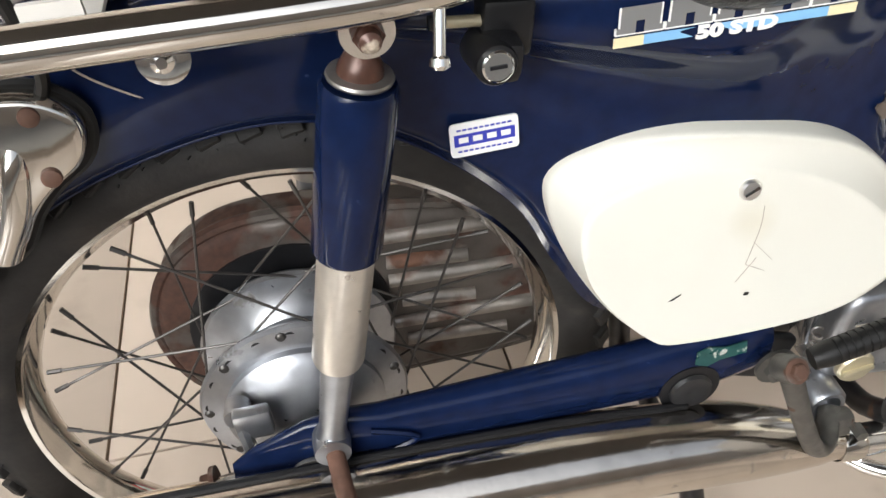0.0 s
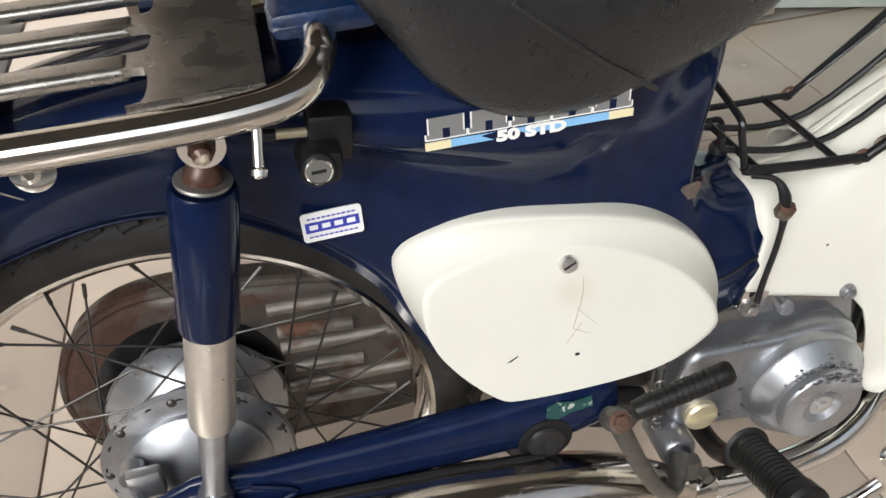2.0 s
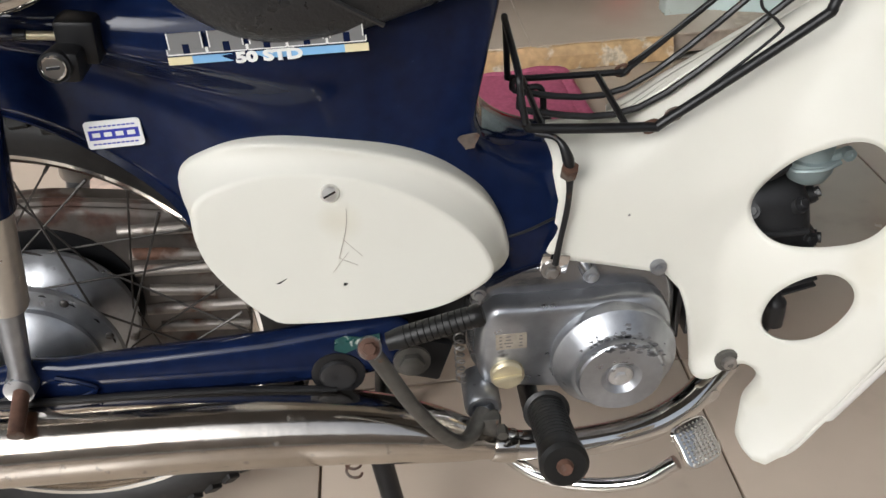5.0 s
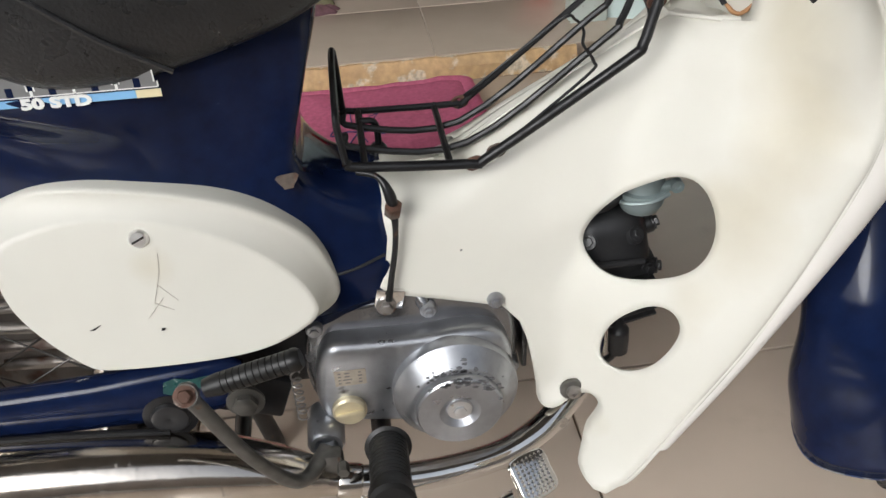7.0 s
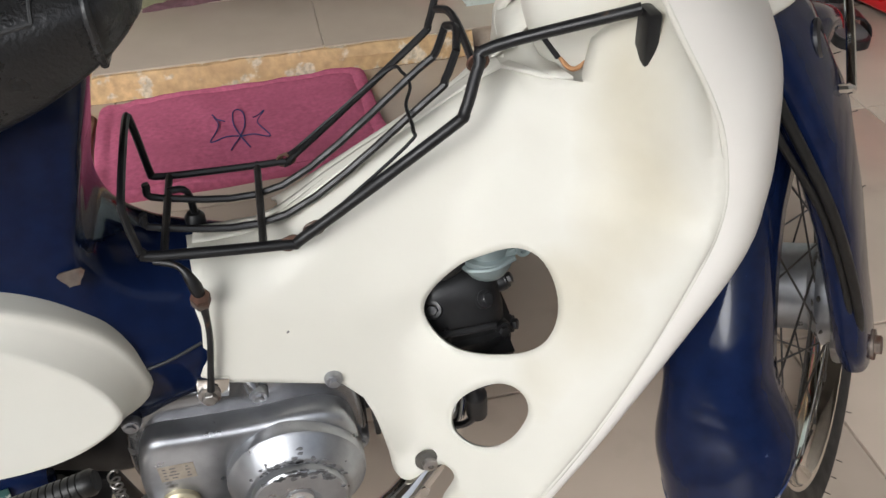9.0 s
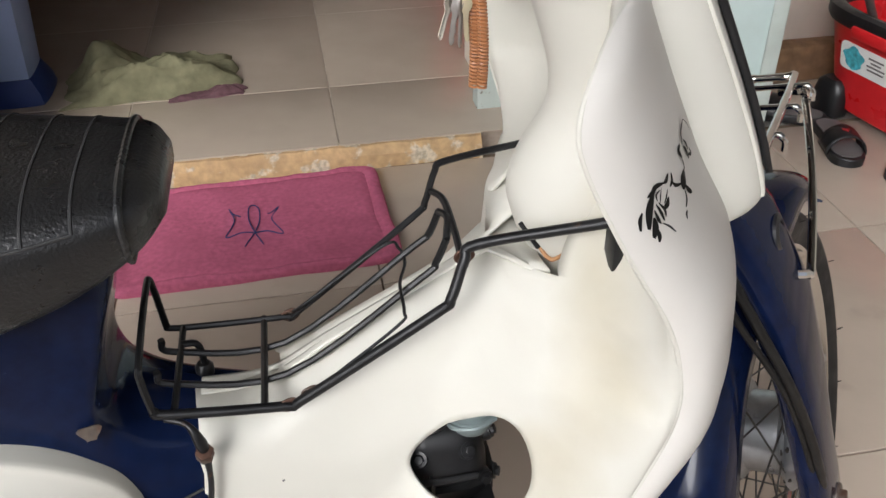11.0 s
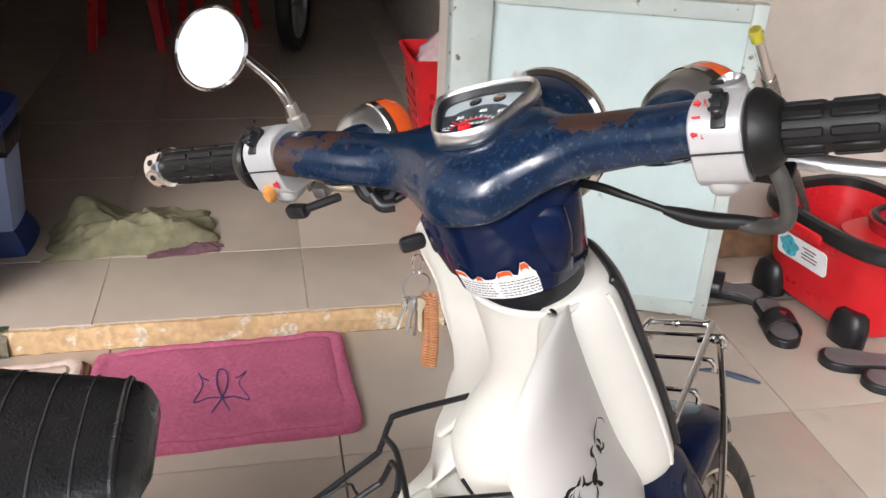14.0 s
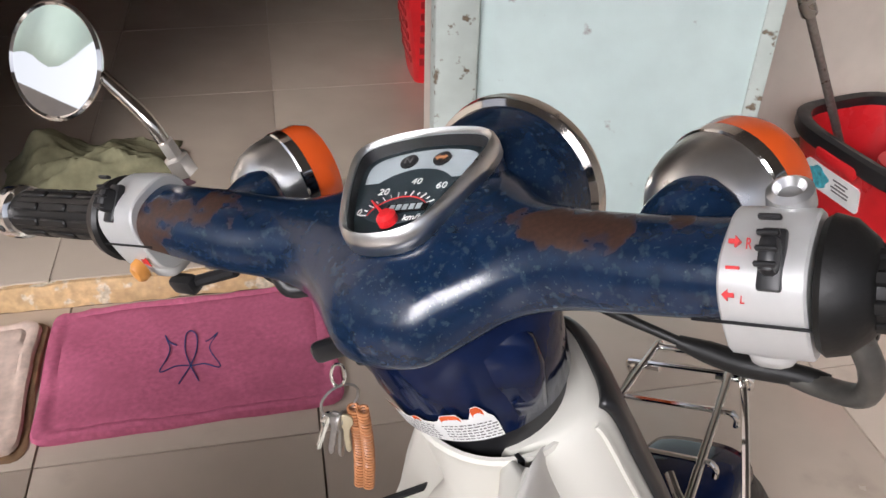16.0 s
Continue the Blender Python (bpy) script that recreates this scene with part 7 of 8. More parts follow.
part("worn_lip", Shape().tube(rings[-1][2:-2], 0.0019, 6, 1), BLUE_CHIPPED, fender, "chipped pale edge of the mudguard")
# pressed fork legs
for s in (-1, 1):
    rings = []
    for x, z, a, b, y in ((0.000, -0.060, 0.030, 0.016, 0.022), (0.005, -0.210, 0.034, 0.018, 0.028), (0.012, -0.300, 0.044, 0.024, 0.054), (0.010, -0.400, 0.042, 0.022, 0.076), (0.000, -0.500, 0.036, 0.019, 0.083), (-0.012, -0.600, 0.033, 0.017, 0.084), (-0.016, -0.660, 0.034, 0.017, 0.084), (-0.012, -0.700, 0.030, 0.015, 0.084), (-0.006, -0.715, 0.018, 0.010, 0.084)):
        rings.append([(x + 0.004 + (a + 0.006) * math.copysign(abs(math.cos(t)) ** 0.6, math.cos(t)), s * y + b * math.copysign(abs(math.sin(t)) ** 0.7, math.sin(t)), z) for t in np.linspace(0, 2 * math.pi, 28, endpoint=False)])
    leg = part("fork_leg", Shape().loft(rings), BLUE, None, "navy painted pressed steel fork leg")
    part("reflector_plug", Shape().lathe([(0.019, -0.002), (0.019, 0.006), (0.014, 0.008), (0.012, 0.004), (0.0, 0.004)], axis((0.030, s * 0.076, -0.325), (0.1, s, 0)), 28), BLACK_PLASTIC, leg, "black rubber plug")
    part("link_arm", Shape().box((0.10, 0.014, 0.030), Matrix.Translation((0.02, s * 0.066, -0.695)), 0.006), STEEL, leg)
    part("link_bolt", bolt(Shape(), (-0.012, s * 0.100, -0.690), (0, s, 0), 0.011, 0.009), RUST, leg)
part("fork_crown", Shape().loft([ellipse(0.0, -0.02, 0.040, 0.040), ellipse(0.0, -0.20, 0.044, 0.042), ellipse(0.006, -0.29, 0.052, 0.052), ellipse(0.008, -0.345, 0.050, 0.070)]), BLUE, None, "navy fork crown")
for y, off in ((-0.062, 0.0), (-0.054, 0.012)):
    part("brake_cable", Shape().tube([(-0.020 - off, y * 0.5, -0.24), (-0.050 - off, y - 0.006, -0.34), (-0.050, y - 0.030, -0.46), (-0.042, y - 0.036, -0.60), (-0.02, y - 0.02, -0.70)], 0.0048 if off == 0 else 0.0035, 10, 6), RUBBER, None, "black front brake cable")

# front wire carrier
fc = part("front_carrier", Shape().tube([(0.110, -0.040, -0.272), (0.092, -0.052, -0.276), (0.086, -0.060, -0.282), (0.100, -0.058, -0.287), (0.290, -0.043, -0.334), (0.299, -0.032, -0.336), (0.299, 0.032, -0.336), (0.290, 0.043, -0.334), (0.100, 0.058, -0.287), (0.086, 0.060, -0.282), (0.092, 0.052, -0.276), (0.110, 0.040, -0.272)], 0.0044, 10, 4), CHROME_CLEAN, None, "bright chrome wire front carrier")
for x in (0.145, 0.215, 0.272):
    z = -0.284 - (x - 0.086) * 0.245
    part("cross_wire", Shape().tube([(x - 0.002, -0.064, z - 0.020), (x, -0.066, z - 0.010), (x, -0.062, z - 0.003), (x, -0.054, z - 0.001), (x, 0.054, z - 0.001), (x, 0.062, z - 0.003), (x, 0.066, z - 0.010), (x - 0.002, 0.064, z - 0.020)], 0.0032, 8, 4), CHROME_CLEAN, fc)
for s in (-1, 1):
    part("stay", Shape().tube([(0.272, s * 0.030, -0.338), (0.273, s * 0.050, -0.339), (0.264, s * 0.059, -0.344), (0.15, s * 0.084, -0.364), (0.048, s * 0.0985, -0.384), (0.034, s * 0.0985, -0.380), (0.026, s * 0.090, -0.374)], 0.0042, 8, 5), CHROME_CLEAN, fc)
part("weld_band", Shape().lathe([(0.0046, -0.004), (0.0054, -0.003), (0.0054, 0.003), (0.0046, 0.004)], axis((0.299, 0.004, -0.336), (0, 1, 0)), 14), CHROME_CLEAN, fc)

# column top in navy and the handlebar cover
part("steering_shroud", Shape().loft([ellipse(-0.001, -0.008, 0.050, 0.056), ellipse(-0.001, -0.004, 0.054, 0.060), ellipse(-0.001, 0.030, 0.057, 0.065), ellipse(0.002, 0.070, 0.058, 0.070), ellipse(0.004, 0.095, 0.050, 0.060)]), BLUE, None, "navy steering shroud with a warning label")
# black ring added where only shade lies between shroud and column
part("shroud_gap", Shape().lathe([(0.040, -0.045), (0.050, -0.040), (0.050, -0.006), (0.040, -0.004)], None, 40), BLACK_PLASTIC, None, "black ring for the shaded gap under the shroud")
BAR = [(-0.200, -0.012, 0.116, 0.024, 0.022), (-0.165, -0.012, 0.113, 0.025, 0.023), (-0.130, -0.009, 0.109, 0.026, 0.024), (-0.095, -0.003, 0.102, 0.028, 0.027), (-0.068, 0.000, 0.097, 0.036, 0.031), (-0.046, 0.003, 0.093, 0.054, 0.036), (-0.028, 0.002, 0.091, 0.068, 0.039), (-0.010, 0.002, 0.091, 0.073, 0.040), (0.0, 0.002, 0.091, 0.0735, 0.040)]
BAR = BAR + [(-v, a, b, c, d) for v, a, b, c, d in reversed(BAR[3:-1])] + [(0.135, -0.008, 0.112, 0.028, 0.025), (0.175, -0.009, 0.119, 0.026, 0.023), (0.213, -0.009, 0.124, 0.024, 0.022)]
rings = []
for q, h in zip(curve([r[:3] for r in BAR], 5), curve([(r[3], r[4], 0) for r in BAR], 5)):
    v, u, w, a, b = q.x, q.y, q.z, h.x, h.y
    full_ = min(1, max(0, (a - 0.030) / 0.040))
    ring = []
    for t in np.linspace(0, 2 * math.pi, 44, endpoint=False):
        c, s = math.cos(t), math.sin(t)
        back = max(0, -c)
        e = 0.85 - 0.06 * full_ * back
        up_ = b * (1.0 if s > 0 else 0.50) * math.copysign(abs(s) ** e, s)
        ring.append((u + a * math.copysign(abs(c) ** 0.85, c), v, w + up_ - 0.09 * (a - 0.024) * back ** 2))
    rings.append(ring)
SPOTS = [(ST @ Vector(q), r) for q, r in (((-0.002, -0.076, 0.128), 0.026), ((-0.004, -0.098, 0.128), 0.028), ((-0.006, -0.122, 0.132), 0.026), ((0.006, -0.156, 0.134), 0.022), ((-0.022, 0.195, 0.132), 0.036), ((-0.036, 0.190, 0.112), 0.034), ((-0.010, 0.160, 0.134), 0.030), ((-0.008, 0.132, 0.130), 0.027), ((-0.066, 0.0, 0.070), 0.012))]
BAR_PAINT = material("scratched_navy_bar_paint", (0.0062, 0.0185, 0.048), 0.18, coat=0.1, spec=0.5, vary=0.30, scale=90, specks=(0.060, 0.092, 0.110), bump=0.08, bump_scale=160, patch=(0.062, 0.029, 0.019), patch_at=0.72, patch_scale=75, patch_rough=0.5, patch_soft=0.14, spots=SPOTS)
hb = part("handlebar_cover", Shape().loft(rings), BAR_PAINT, None, "worn navy pressed handlebar with bare rusted patches", smooth=60)
# headlamp
HL = Matrix.Translation((0.074, 0.0, 0.071)) @ Matrix.Rotation(radians(90 + 22), 4, "Y") @ Matrix.Scale(0.76, 4)
lamp = part("headlamp_shell", Shape().lathe([(0.0, -0.07), (0.040, -0.06), (0.064, -0.03), (0.074, 0.0), (0.078, 0.035), (0.074, 0.036)], HL, 48), BAR_PAINT, None, "navy headlamp shell", smooth=60)
part("headlamp_rim", Shape().lathe([(0.077, 0.030), (0.083, 0.034), (0.085, 0.044), (0.080, 0.054), (0.073, 0.055), (0.072, 0.045)], HL, 48, True), CHROME, lamp, "chrome headlamp rim")
part("headlamp_glass", Shape().lathe([(0.074, 0.046), (0.066, 0.058), (0.04, 0.066), (0.0, 0.069)], HL, 40), GLASS, lamp)
part("reflector_bowl", Shape().lathe([(0.072, 0.042), (0.05, 0.02), (0.02, 0.0), (0.0, -0.004)], HL, 40), CHROME_CLEAN, lamp)

# speedometer
SM = Matrix.Translation((0.0185, 0.0055, 0.1345)) @ Matrix.Rotation(radians(9), 4, "Z") @ Matrix.Rotation(radians(2), 4, "Y") @ Matrix(((0, 1, 0, 0), (-1, 0, 0, 0), (0, 0, 1, 0), (0, 0, 0, 1))) @ Matrix.Diagonal((0.84, 0.94, 1, 1))
DO = [(0.0, -0.052), (0.026, -0.044), (0.042, -0.012), (0.053, 0.026), (0.048, 0.040), (0.030, 0.047), (0.0, 0.050), (-0.030, 0.047), (-0.048, 0.040), (-0.053, 0.026), (-0.042, -0.012), (-0.026, -0.044)]
do = [(q.x, q.y) for q in even(curve([(a, b, 0) for a, b in DO], 6, True), 72)]


def ringed(k, z):
    return [(a * k, b * k, z) for a, b in do]


meter = part("speedometer", Shape().loft([ringed(1.02, -0.030), ringed(1.03, -0.006), ringed(0.98, -0.004)], caps=(True, False), m=SM), BLUE_WORN, hb, "speedometer with dark dial in a steel bezel")
part("bezel", Shape().loft([ringed(1.035, -0.008), ringed(1.04, 0.000), ringed(1.025, 0.004), ringed(1.0, 0.0055), ringed(0.972, 0.004), ringed(0.96, 0.0)], caps=(False, False), m=SM), SATIN_CHROME, meter, "worn bright steel bezel", thick=0.0015)
part("dial", Shape().loft([ringed(0.94, -0.004), ringed(0.01, -0.004)], m=SM), DIAL, meter)
part("inner_ring", Shape().loft([ringed(0.965, 0.004), ringed(0.90, -0.004)], caps=(False, False), m=SM), BLACK_PLASTIC, meter)
top_o = [(a * 0.80, b * 0.80) for a, b in do if b > 0.012]
part("dial_field", Shape().plate(top_o, -0.0038, -0.0034, SM), DIAL_TOP, meter, "pale upper dial field")
part("dial_field", Shape().plate([(0.034 * math.cos(t), -0.006 + 0.026 * math.sin(t)) for t in np.linspace(0, 2 * math.pi, 40, endpoint=False)], -0.0036, -0.0031, SM), DIAL, meter)


def dial_word(text, x, y, h, mat, turn=0):
    part("dial_mark", lettering(text, h, SM @ Matrix.Translation((x, y, -0.0028)) @ Matrix.Rotation(radians(turn), 4, "Z"), 0.0002), mat, meter)


dial_word("0", -0.030, -0.022, 0.0055, WHITE_INK)
dial_word("20", -0.019, -0.004, 0.006, WHITE_INK)
dial_word("40", 0.003, 0.004, 0.006, WHITE_INK)
dial_word("60", 0.024, -0.002, 0.006, WHITE_INK)
dial_word("km/h", 0.014, -0.030, 0.005, WHITE_INK)
g, g2 = Shape(), Shape()
for k in range(13):
    a = radians(172 - k * 11.5)
    r0, r1 = (0.023, 0.029) if k % 2 == 0 else (0.025, 0.028)
    p = [Vector((r * math.cos(a), -0.026 + 0.8 * r * math.sin(a), -0.0026)) for r in (r0, r1)]
    g.tube(p, 0.0004, 4, 1, m=SM, smooth=False)
part("scale_marks", g, WHITE_INK, meter)
g2.tube([(0.0225 * math.cos(a), -0.026 + 0.018 * math.sin(a), -0.0026) for a in np.linspace(radians(172), radians(34), 20)], 0.0004, 4, 1, m=SM, smooth=False)
part("red_arc", g2, RED_INK, meter)
for x, sym in ((-0.012, "N"), (0.014, "")):
    part("tell_tale", Shape().lathe([(0.0066, -0.003), (0.0066, -0.0020), (0.0056, -0.0018), (0.0, -0.0020)], SM @ Matrix.Translation((x, 0.028, 0)), 24), BLACK_PLASTIC, meter)
    if sym:
        part("dial_mark", lettering(sym, 0.006, SM @ Matrix.Translation((x, 0.0252, -0.0014)), 0.0002), GREY_INK, meter)
    else:
        part("dial_mark", Shape().plate([(-0.005, 0), (-0.002, 0.003), (-0.002, 0.0012), (0.002, 0.0012), (0.002, 0.003), (0.005, 0), (0.002, -0.003), (0.002, -0.0012), (-0.002, -0.0012), (-0.002, -0.003)], 0, 0.0003, SM @ Matrix.Translation((x, 0.028, -0.0016))), AMBER, meter)
part("odometer", Shape().box((0.030, 0.007, 0.0008), SM @ Matrix.Translation((0.006, -0.0185, -0.0028))), BLACK_INK, meter)
g = Shape()
for k in range(5):
    g.box((0.0036, 0.0048, 0.0004), SM @ Matrix.Translation((-0.005 + k * 0.0050, -0.0185, -0.0022)))
part("print_bar", g, DIAL_TOP, meter)
part("needle", Shape().lathe([(0.0, -0.003), (0.0068, -0.003), (0.0066, 0.001), (0.004, 0.003), (0.0, 0.003)], SM @ Matrix.Translation((-0.003, -0.030, 0)), 24).plate([(-0.0012, 0), (0.0012, 0), (0.0005, 0.026), (-0.0005, 0.026)], -0.001, 0.0, SM @ Matrix.Translation((-0.003, -0.030, 0.0)) @ Matrix.Rotation(radians(48), 4, "Z")), RED, meter, "red needle at zero")
pane = part("dial_glass", Shape().loft([ringed(0.965, 0.0035), ringed(0.5, 0.0042), ringed(0.01, 0.0044)], m=SM), THIN_GLASS, meter)
pane.visible_shadow = False

# flashers
for s in (-1, 1):
    LM = Matrix.Translation((0.062, 0.166, 0.094) if s > 0 else (0.062, -0.146, 0.088)) @ Matrix.Rotation(radians(-24), 4, "Z") @ Matrix.Rotation(radians(102), 4, "Y") @ Matrix.Scale(0.78 if s > 0 else 0.84, 4)
    fl = part("front_flasher", Shape().lathe([(0.0, -0.040), (0.012, -0.039), (0.026, -0.033), (0.037, -0.020), (0.0425, -0.005), (0.0445, 0.010), (0.0445, 0.012)], LM, 48), SATIN_CHROME, hb, "round chrome flasher with orange lens")
    part("flasher_band", Shape().lathe([(0.0440, 0.010), (0.0458, 0.012), (0.0458, 0.021), (0.043, 0.023)], LM, 48), CHROME_CLEAN, fl)
    part("lens", Shape().lathe([(0.0445, 0.021), (0.0450, 0.036), (0.040, 0.047), (0.022, 0.053), (0.0, 0.054)], LM, 48), ORANGE, fl, "orange lens")
    part("flasher_stalk", Shape().loft([[(0.028 + 0.026 * math.cos(t) * k + dx, s * 0.150 + 0.030 * math.sin(t) * k, z) for t in np.linspace(0, 2 * math.pi, 24, endpoint=False)] for z, k, dx in ((0.094, 1.12, -0.018), (0.100, 1.09, -0.016), (0.110, 0.96, -0.010), (0.118, 0.76, -0.003), (0.1225, 0.5, 0.003), (0.124, 0.2, 0.006))]), BAR_PAINT, fl)

# switch housings, grips, levers
for s in (-1, 1):
    shift = Matrix.Translation((0.004, 0.0165, 0.010)) if s > 0 else Matrix.Identity(4)
    reach = 1.10 if s > 0 else 1.0
    m = Matrix.Translation((-0.012, s * 0.197, 0.113)) @ Matrix.Diagonal((1, 0.60, 1, 1))
    rings = []
    for v, k in ((-0.029, 0.96), (-0.027, 1.0), (0.0, 1.02), (0.027, 1.0), (0.029, 0.96)):
        rings.append([((0.0275 * math.copysign(abs(math.cos(t)) ** 0.7, math.cos(t))) * k, v, (0.027 * math.copysign(abs(math.sin(t)) ** 0.7, math.sin(t))) * k + (-0.006 * (math.sin(t) < -0.2))) for t in np.linspace(0, 2 * math.pi, 32, endpoint=False)])
    sw = part("switch_housing", Shape().loft(rings, m=m), SILVER, hb, "silver painted switch housing")
    part("housing_bulge", Shape().box((0.034, 0.040, 0.032), m @ Matrix.Translation((-0.006, s * -0.004, -0.026)), 0.013, 3), SILVER, sw)
    part("split_line", Shape().tube([m @ Vector((0.0288 * math.cos(t), 0, 0.0)) + Vector((0, dv, 0.001)) for t, dv in ((math.pi, -0.029), (math.pi, 0.029))], 0.0008, 5, 1, smooth=False), BLACK_METAL, sw)
    part("thumb_switch", Shape().box((0.016, 0.013, 0.014), m @ Matrix.Translation((-0.016, s * 0.006, 0.029)) @ Matrix.Rotation(radians(-35), 4, "Y"), 0.004).box((0.026, 0.017, 0.006), m @ Matrix.Translation((-0.014, s * 0.006, 0.0245)) @ Matrix.Rotation(radians(-35), 4, "Y"), 0.002), BLACK_PLASTIC, sw, "black thumb switch")
    for k in range(4):
        part("switch_rib", Shape().box((0.0022, 0.015, 0.004), m @ Matrix.Translation((-0.0235 + 0.0052 * k, s * 0.006, 0.0315 + 0.0036 * k)) @ Matrix.Rotation(radians(-35), 4, "Y"), 0.0008, 1), BLACK_PLASTIC, sw)
    part("grip_flange", Shape().lathe([(0.012, 0.0), (0.028, 0.001), (0.030, 0.004), (0.028, 0.012), (0.021, 0.020), (0.018, 0.022)], Matrix.Translation((-0.014, s * 0.2155, 0.113)) @ Matrix.Rotation(radians(-90 * s), 4, "X"), 32), RUBBER, sw)
    gm = Matrix.Translation((-0.014, s * 0.222, 0.113)) @ Matrix.Rotation(radians(-90 * s), 4, "X") @ Matrix.Diagonal((1, 1, reach, 1))
    grip = part("grip", Shape().lathe([(0.0, 0.0), (0.0165, 0.0), (0.0165, 0.112), (0.0, 0.112)], gm, 28), RUBBER, hb, "black ribbed rubber grip")
    g = Shape()
    for k in range(9):
        for j in range(3):
            g.box((0.0030, 0.0065, 0.028), gm @ Matrix.Rotation(2 * math.pi * k / 9, 4, "Z") @ Matrix.Translation((0.0168, 0, 0.026 + j * 0.032)), 0.0012, 1)
    part("grip_ribs", g, RUBBER, grip)
    for k in range(8):
        # small black discs give the grip end its shaded perforations
        part("end_hole", Shape().lathe([(0.0, 0.0), (0.0034, 0.0), (0.0030, 0.0007), (0.0, 0.0007)], gm @ Matrix.Rotation(2 * math.pi * k / 8, 4, "Z") @ Matrix.Translation((0.0203, 0, 0.1205)) @ Matrix.Rotation(radians(90), 4, "Y"), 12), BLACK_METAL, grip)
    part("grip_end", Shape().lathe([(0.0165, 0.110), (0.0205, 0.112), (0.0205, 0.128), (0.017, 0.133), (0.0, 0.133)], gm, 28), CHROME_CLEAN, grip, "chrome grip end")
    if s < 0:
        part("brake_lever", Shape().tube([(0.018, s * 0.208, 0.080), (0.024, s * 0.226, 0.070), (0.029, s * 0.252, 0.059), (0.031, s * 0.290, 0.050), (0.030, s * 0.36, 0.042)], [0.008, 0.0075, 0.0065, 0.006, 0.006], 10, 5, flat=0.6), ALU_CLEAN, hb, "polished alloy brake lever")
        part("lever_pivot", Shape().box((0.034, 0.030, 0.010), Matrix.Translation((0.018, s * 0.218, 0.066)) @ Matrix.Rotation(radians(12), 4, "X"), 0.003), BLACK_METAL, sw, "black lever bracket")
        face = Matrix(((0, 0.8, -0.6, 0), (-1, 0, 0, 0), (0, 0.6, 0.8, 0), (0, 0, 0, 1)))
        fm = m @ face @ Matrix.Translation((0, 0, 0.0306))
        arrow = [(-0.0045, 0), (-0.0008, 0.0024), (-0.0008, 0.0009), (0.0035, 0.0009), (0.0035, -0.0009), (-0.0008, -0.0009), (-0.0008, -0.0024)]
        part("switch_mark", lettering("R", 0.0048, fm @ Matrix.Translation((-0.009, 0.007, 0.0)), 0.0004), RED_INK, sw, "red letter R")
        part("switch_mark", lettering("L", 0.0048, fm @ Matrix.Translation((-0.011, -0.015, -0.0035)), 0.0004), RED_INK, sw, "red letter L")
        part("switch_mark", Shape().plate([(-a_, b_) for a_, b_ in arrow], -0.002, 0.0008, fm @ Matrix.Translation((-0.019, 0.010, -0.0005))), RED_INK, sw)
        part("switch_mark", Shape().plate(arrow, -0.002, 0.0008, fm @ Matrix.Translation((-0.020, -0.012, -0.0025))), RED_INK, sw)
        part("switch_mark", Shape().box((0.009, 0.0012, 0.002), fm @ Matrix.Translation((-0.018, -0.001, 0.0))), RED_INK, sw)
        part("throttle_elbow", Shape().tube([(-0.014, s * 0.226, 0.088), (-0.016, s * 0.232, 0.062), (-0.010, s * 0.226, 0.036), (0.000, s * 0.205, 0.026), (0.004, s * 0.190, 0.028)], 0.0060, 12, 5), KICK, sw, "dull metal throttle elbow")
        part("cable_tape", Shape().tube([(0.001, s * 0.208, 0.025), (0.003, s * 0.196, 0.028), (0.004, s * 0.170, 0.030), (0.006, s * 0.150, 0.034), (0.006, s * 0.135, 0.040)], [0.0064, 0.0056, 0.0068, 0.0062, 0.0036], 12, 5), RUBBER, sw, "taped throttle cable end")
        part("throttle_cable", Shape().tube([(0.006, s * 0.138, 0.039), (0.008, s * 0.110, 0.051), (0.014, s * 0.080, 0.060), (0.022, s * 0.045, 0.062)], [0.0026, 0.0028, 0.0036, 0.0038, 0.0038], 10, 5), RUBBER, sw, "black throttle cable")
        part("mirror_boss", Shape().lathe([(0.0, 0), (0.0105, 0), (0.0100, 0.008), (0.007, 0.010), (0.005, 0.006), (0.0, 0.006)], Matrix.Translation((0.014, s * 0.200, 0.132)), 24), ALU_CLEAN, sw, "empty mirror thread boss")
    else:
        part("horn_button", Shape().lathe([(0.0, 0.0), (0.0085, 0.0), (0.0085, 0.005), (0.006, 0.008), (0.0, 0.009)], m @ Matrix.Translation((-0.027, 0.002, -0.022)) @ Matrix.Rotation(radians(-90), 4, "Y"), 24), material("faded_orange_plastic", (0.62, 0.27, 0.06), 0.4), sw, "faded orange horn button")
        part("switch_mark", Shape().plate([(-0.006, 0.002), (-0.002, 0.002), (0.004, 0.004), (0.004, -0.004), (-0.002, -0.002), (-0.006, -0.002)], 0, 0.0005, m @ Matrix.Translation((-0.0284, -0.018, -0.014)) @ Matrix.Rotation(radians(-90), 4, "Z") @ Matrix.Rotation(radians(90), 4, "X")), RED_INK, sw, "red horn mark")
        part("lever_bracket", Shape().box((0.05, 0.016, 0.012), Matrix.Translation((0.012, s * 0.170, 0.070)), 0.003).tube([(0.01, s * 0.20, 0.065), (0.012, s * 0.15, 0.072), (0.010, s * 0.12, 0.078)], 0.005, 8, 3), STEEL, sw)
        part("choke_knob", Shape().box((0.012, 0.024, 0.014), Matrix.Translation((-0.022, s * 0.196, 0.058)), 0.004).tube([(-0.02, s * 0.19, 0.058), (-0.01, s * 0.15, 0.064)], 0.0045, 8, 2), BLACK_PLASTIC, sw, "black choke lever")
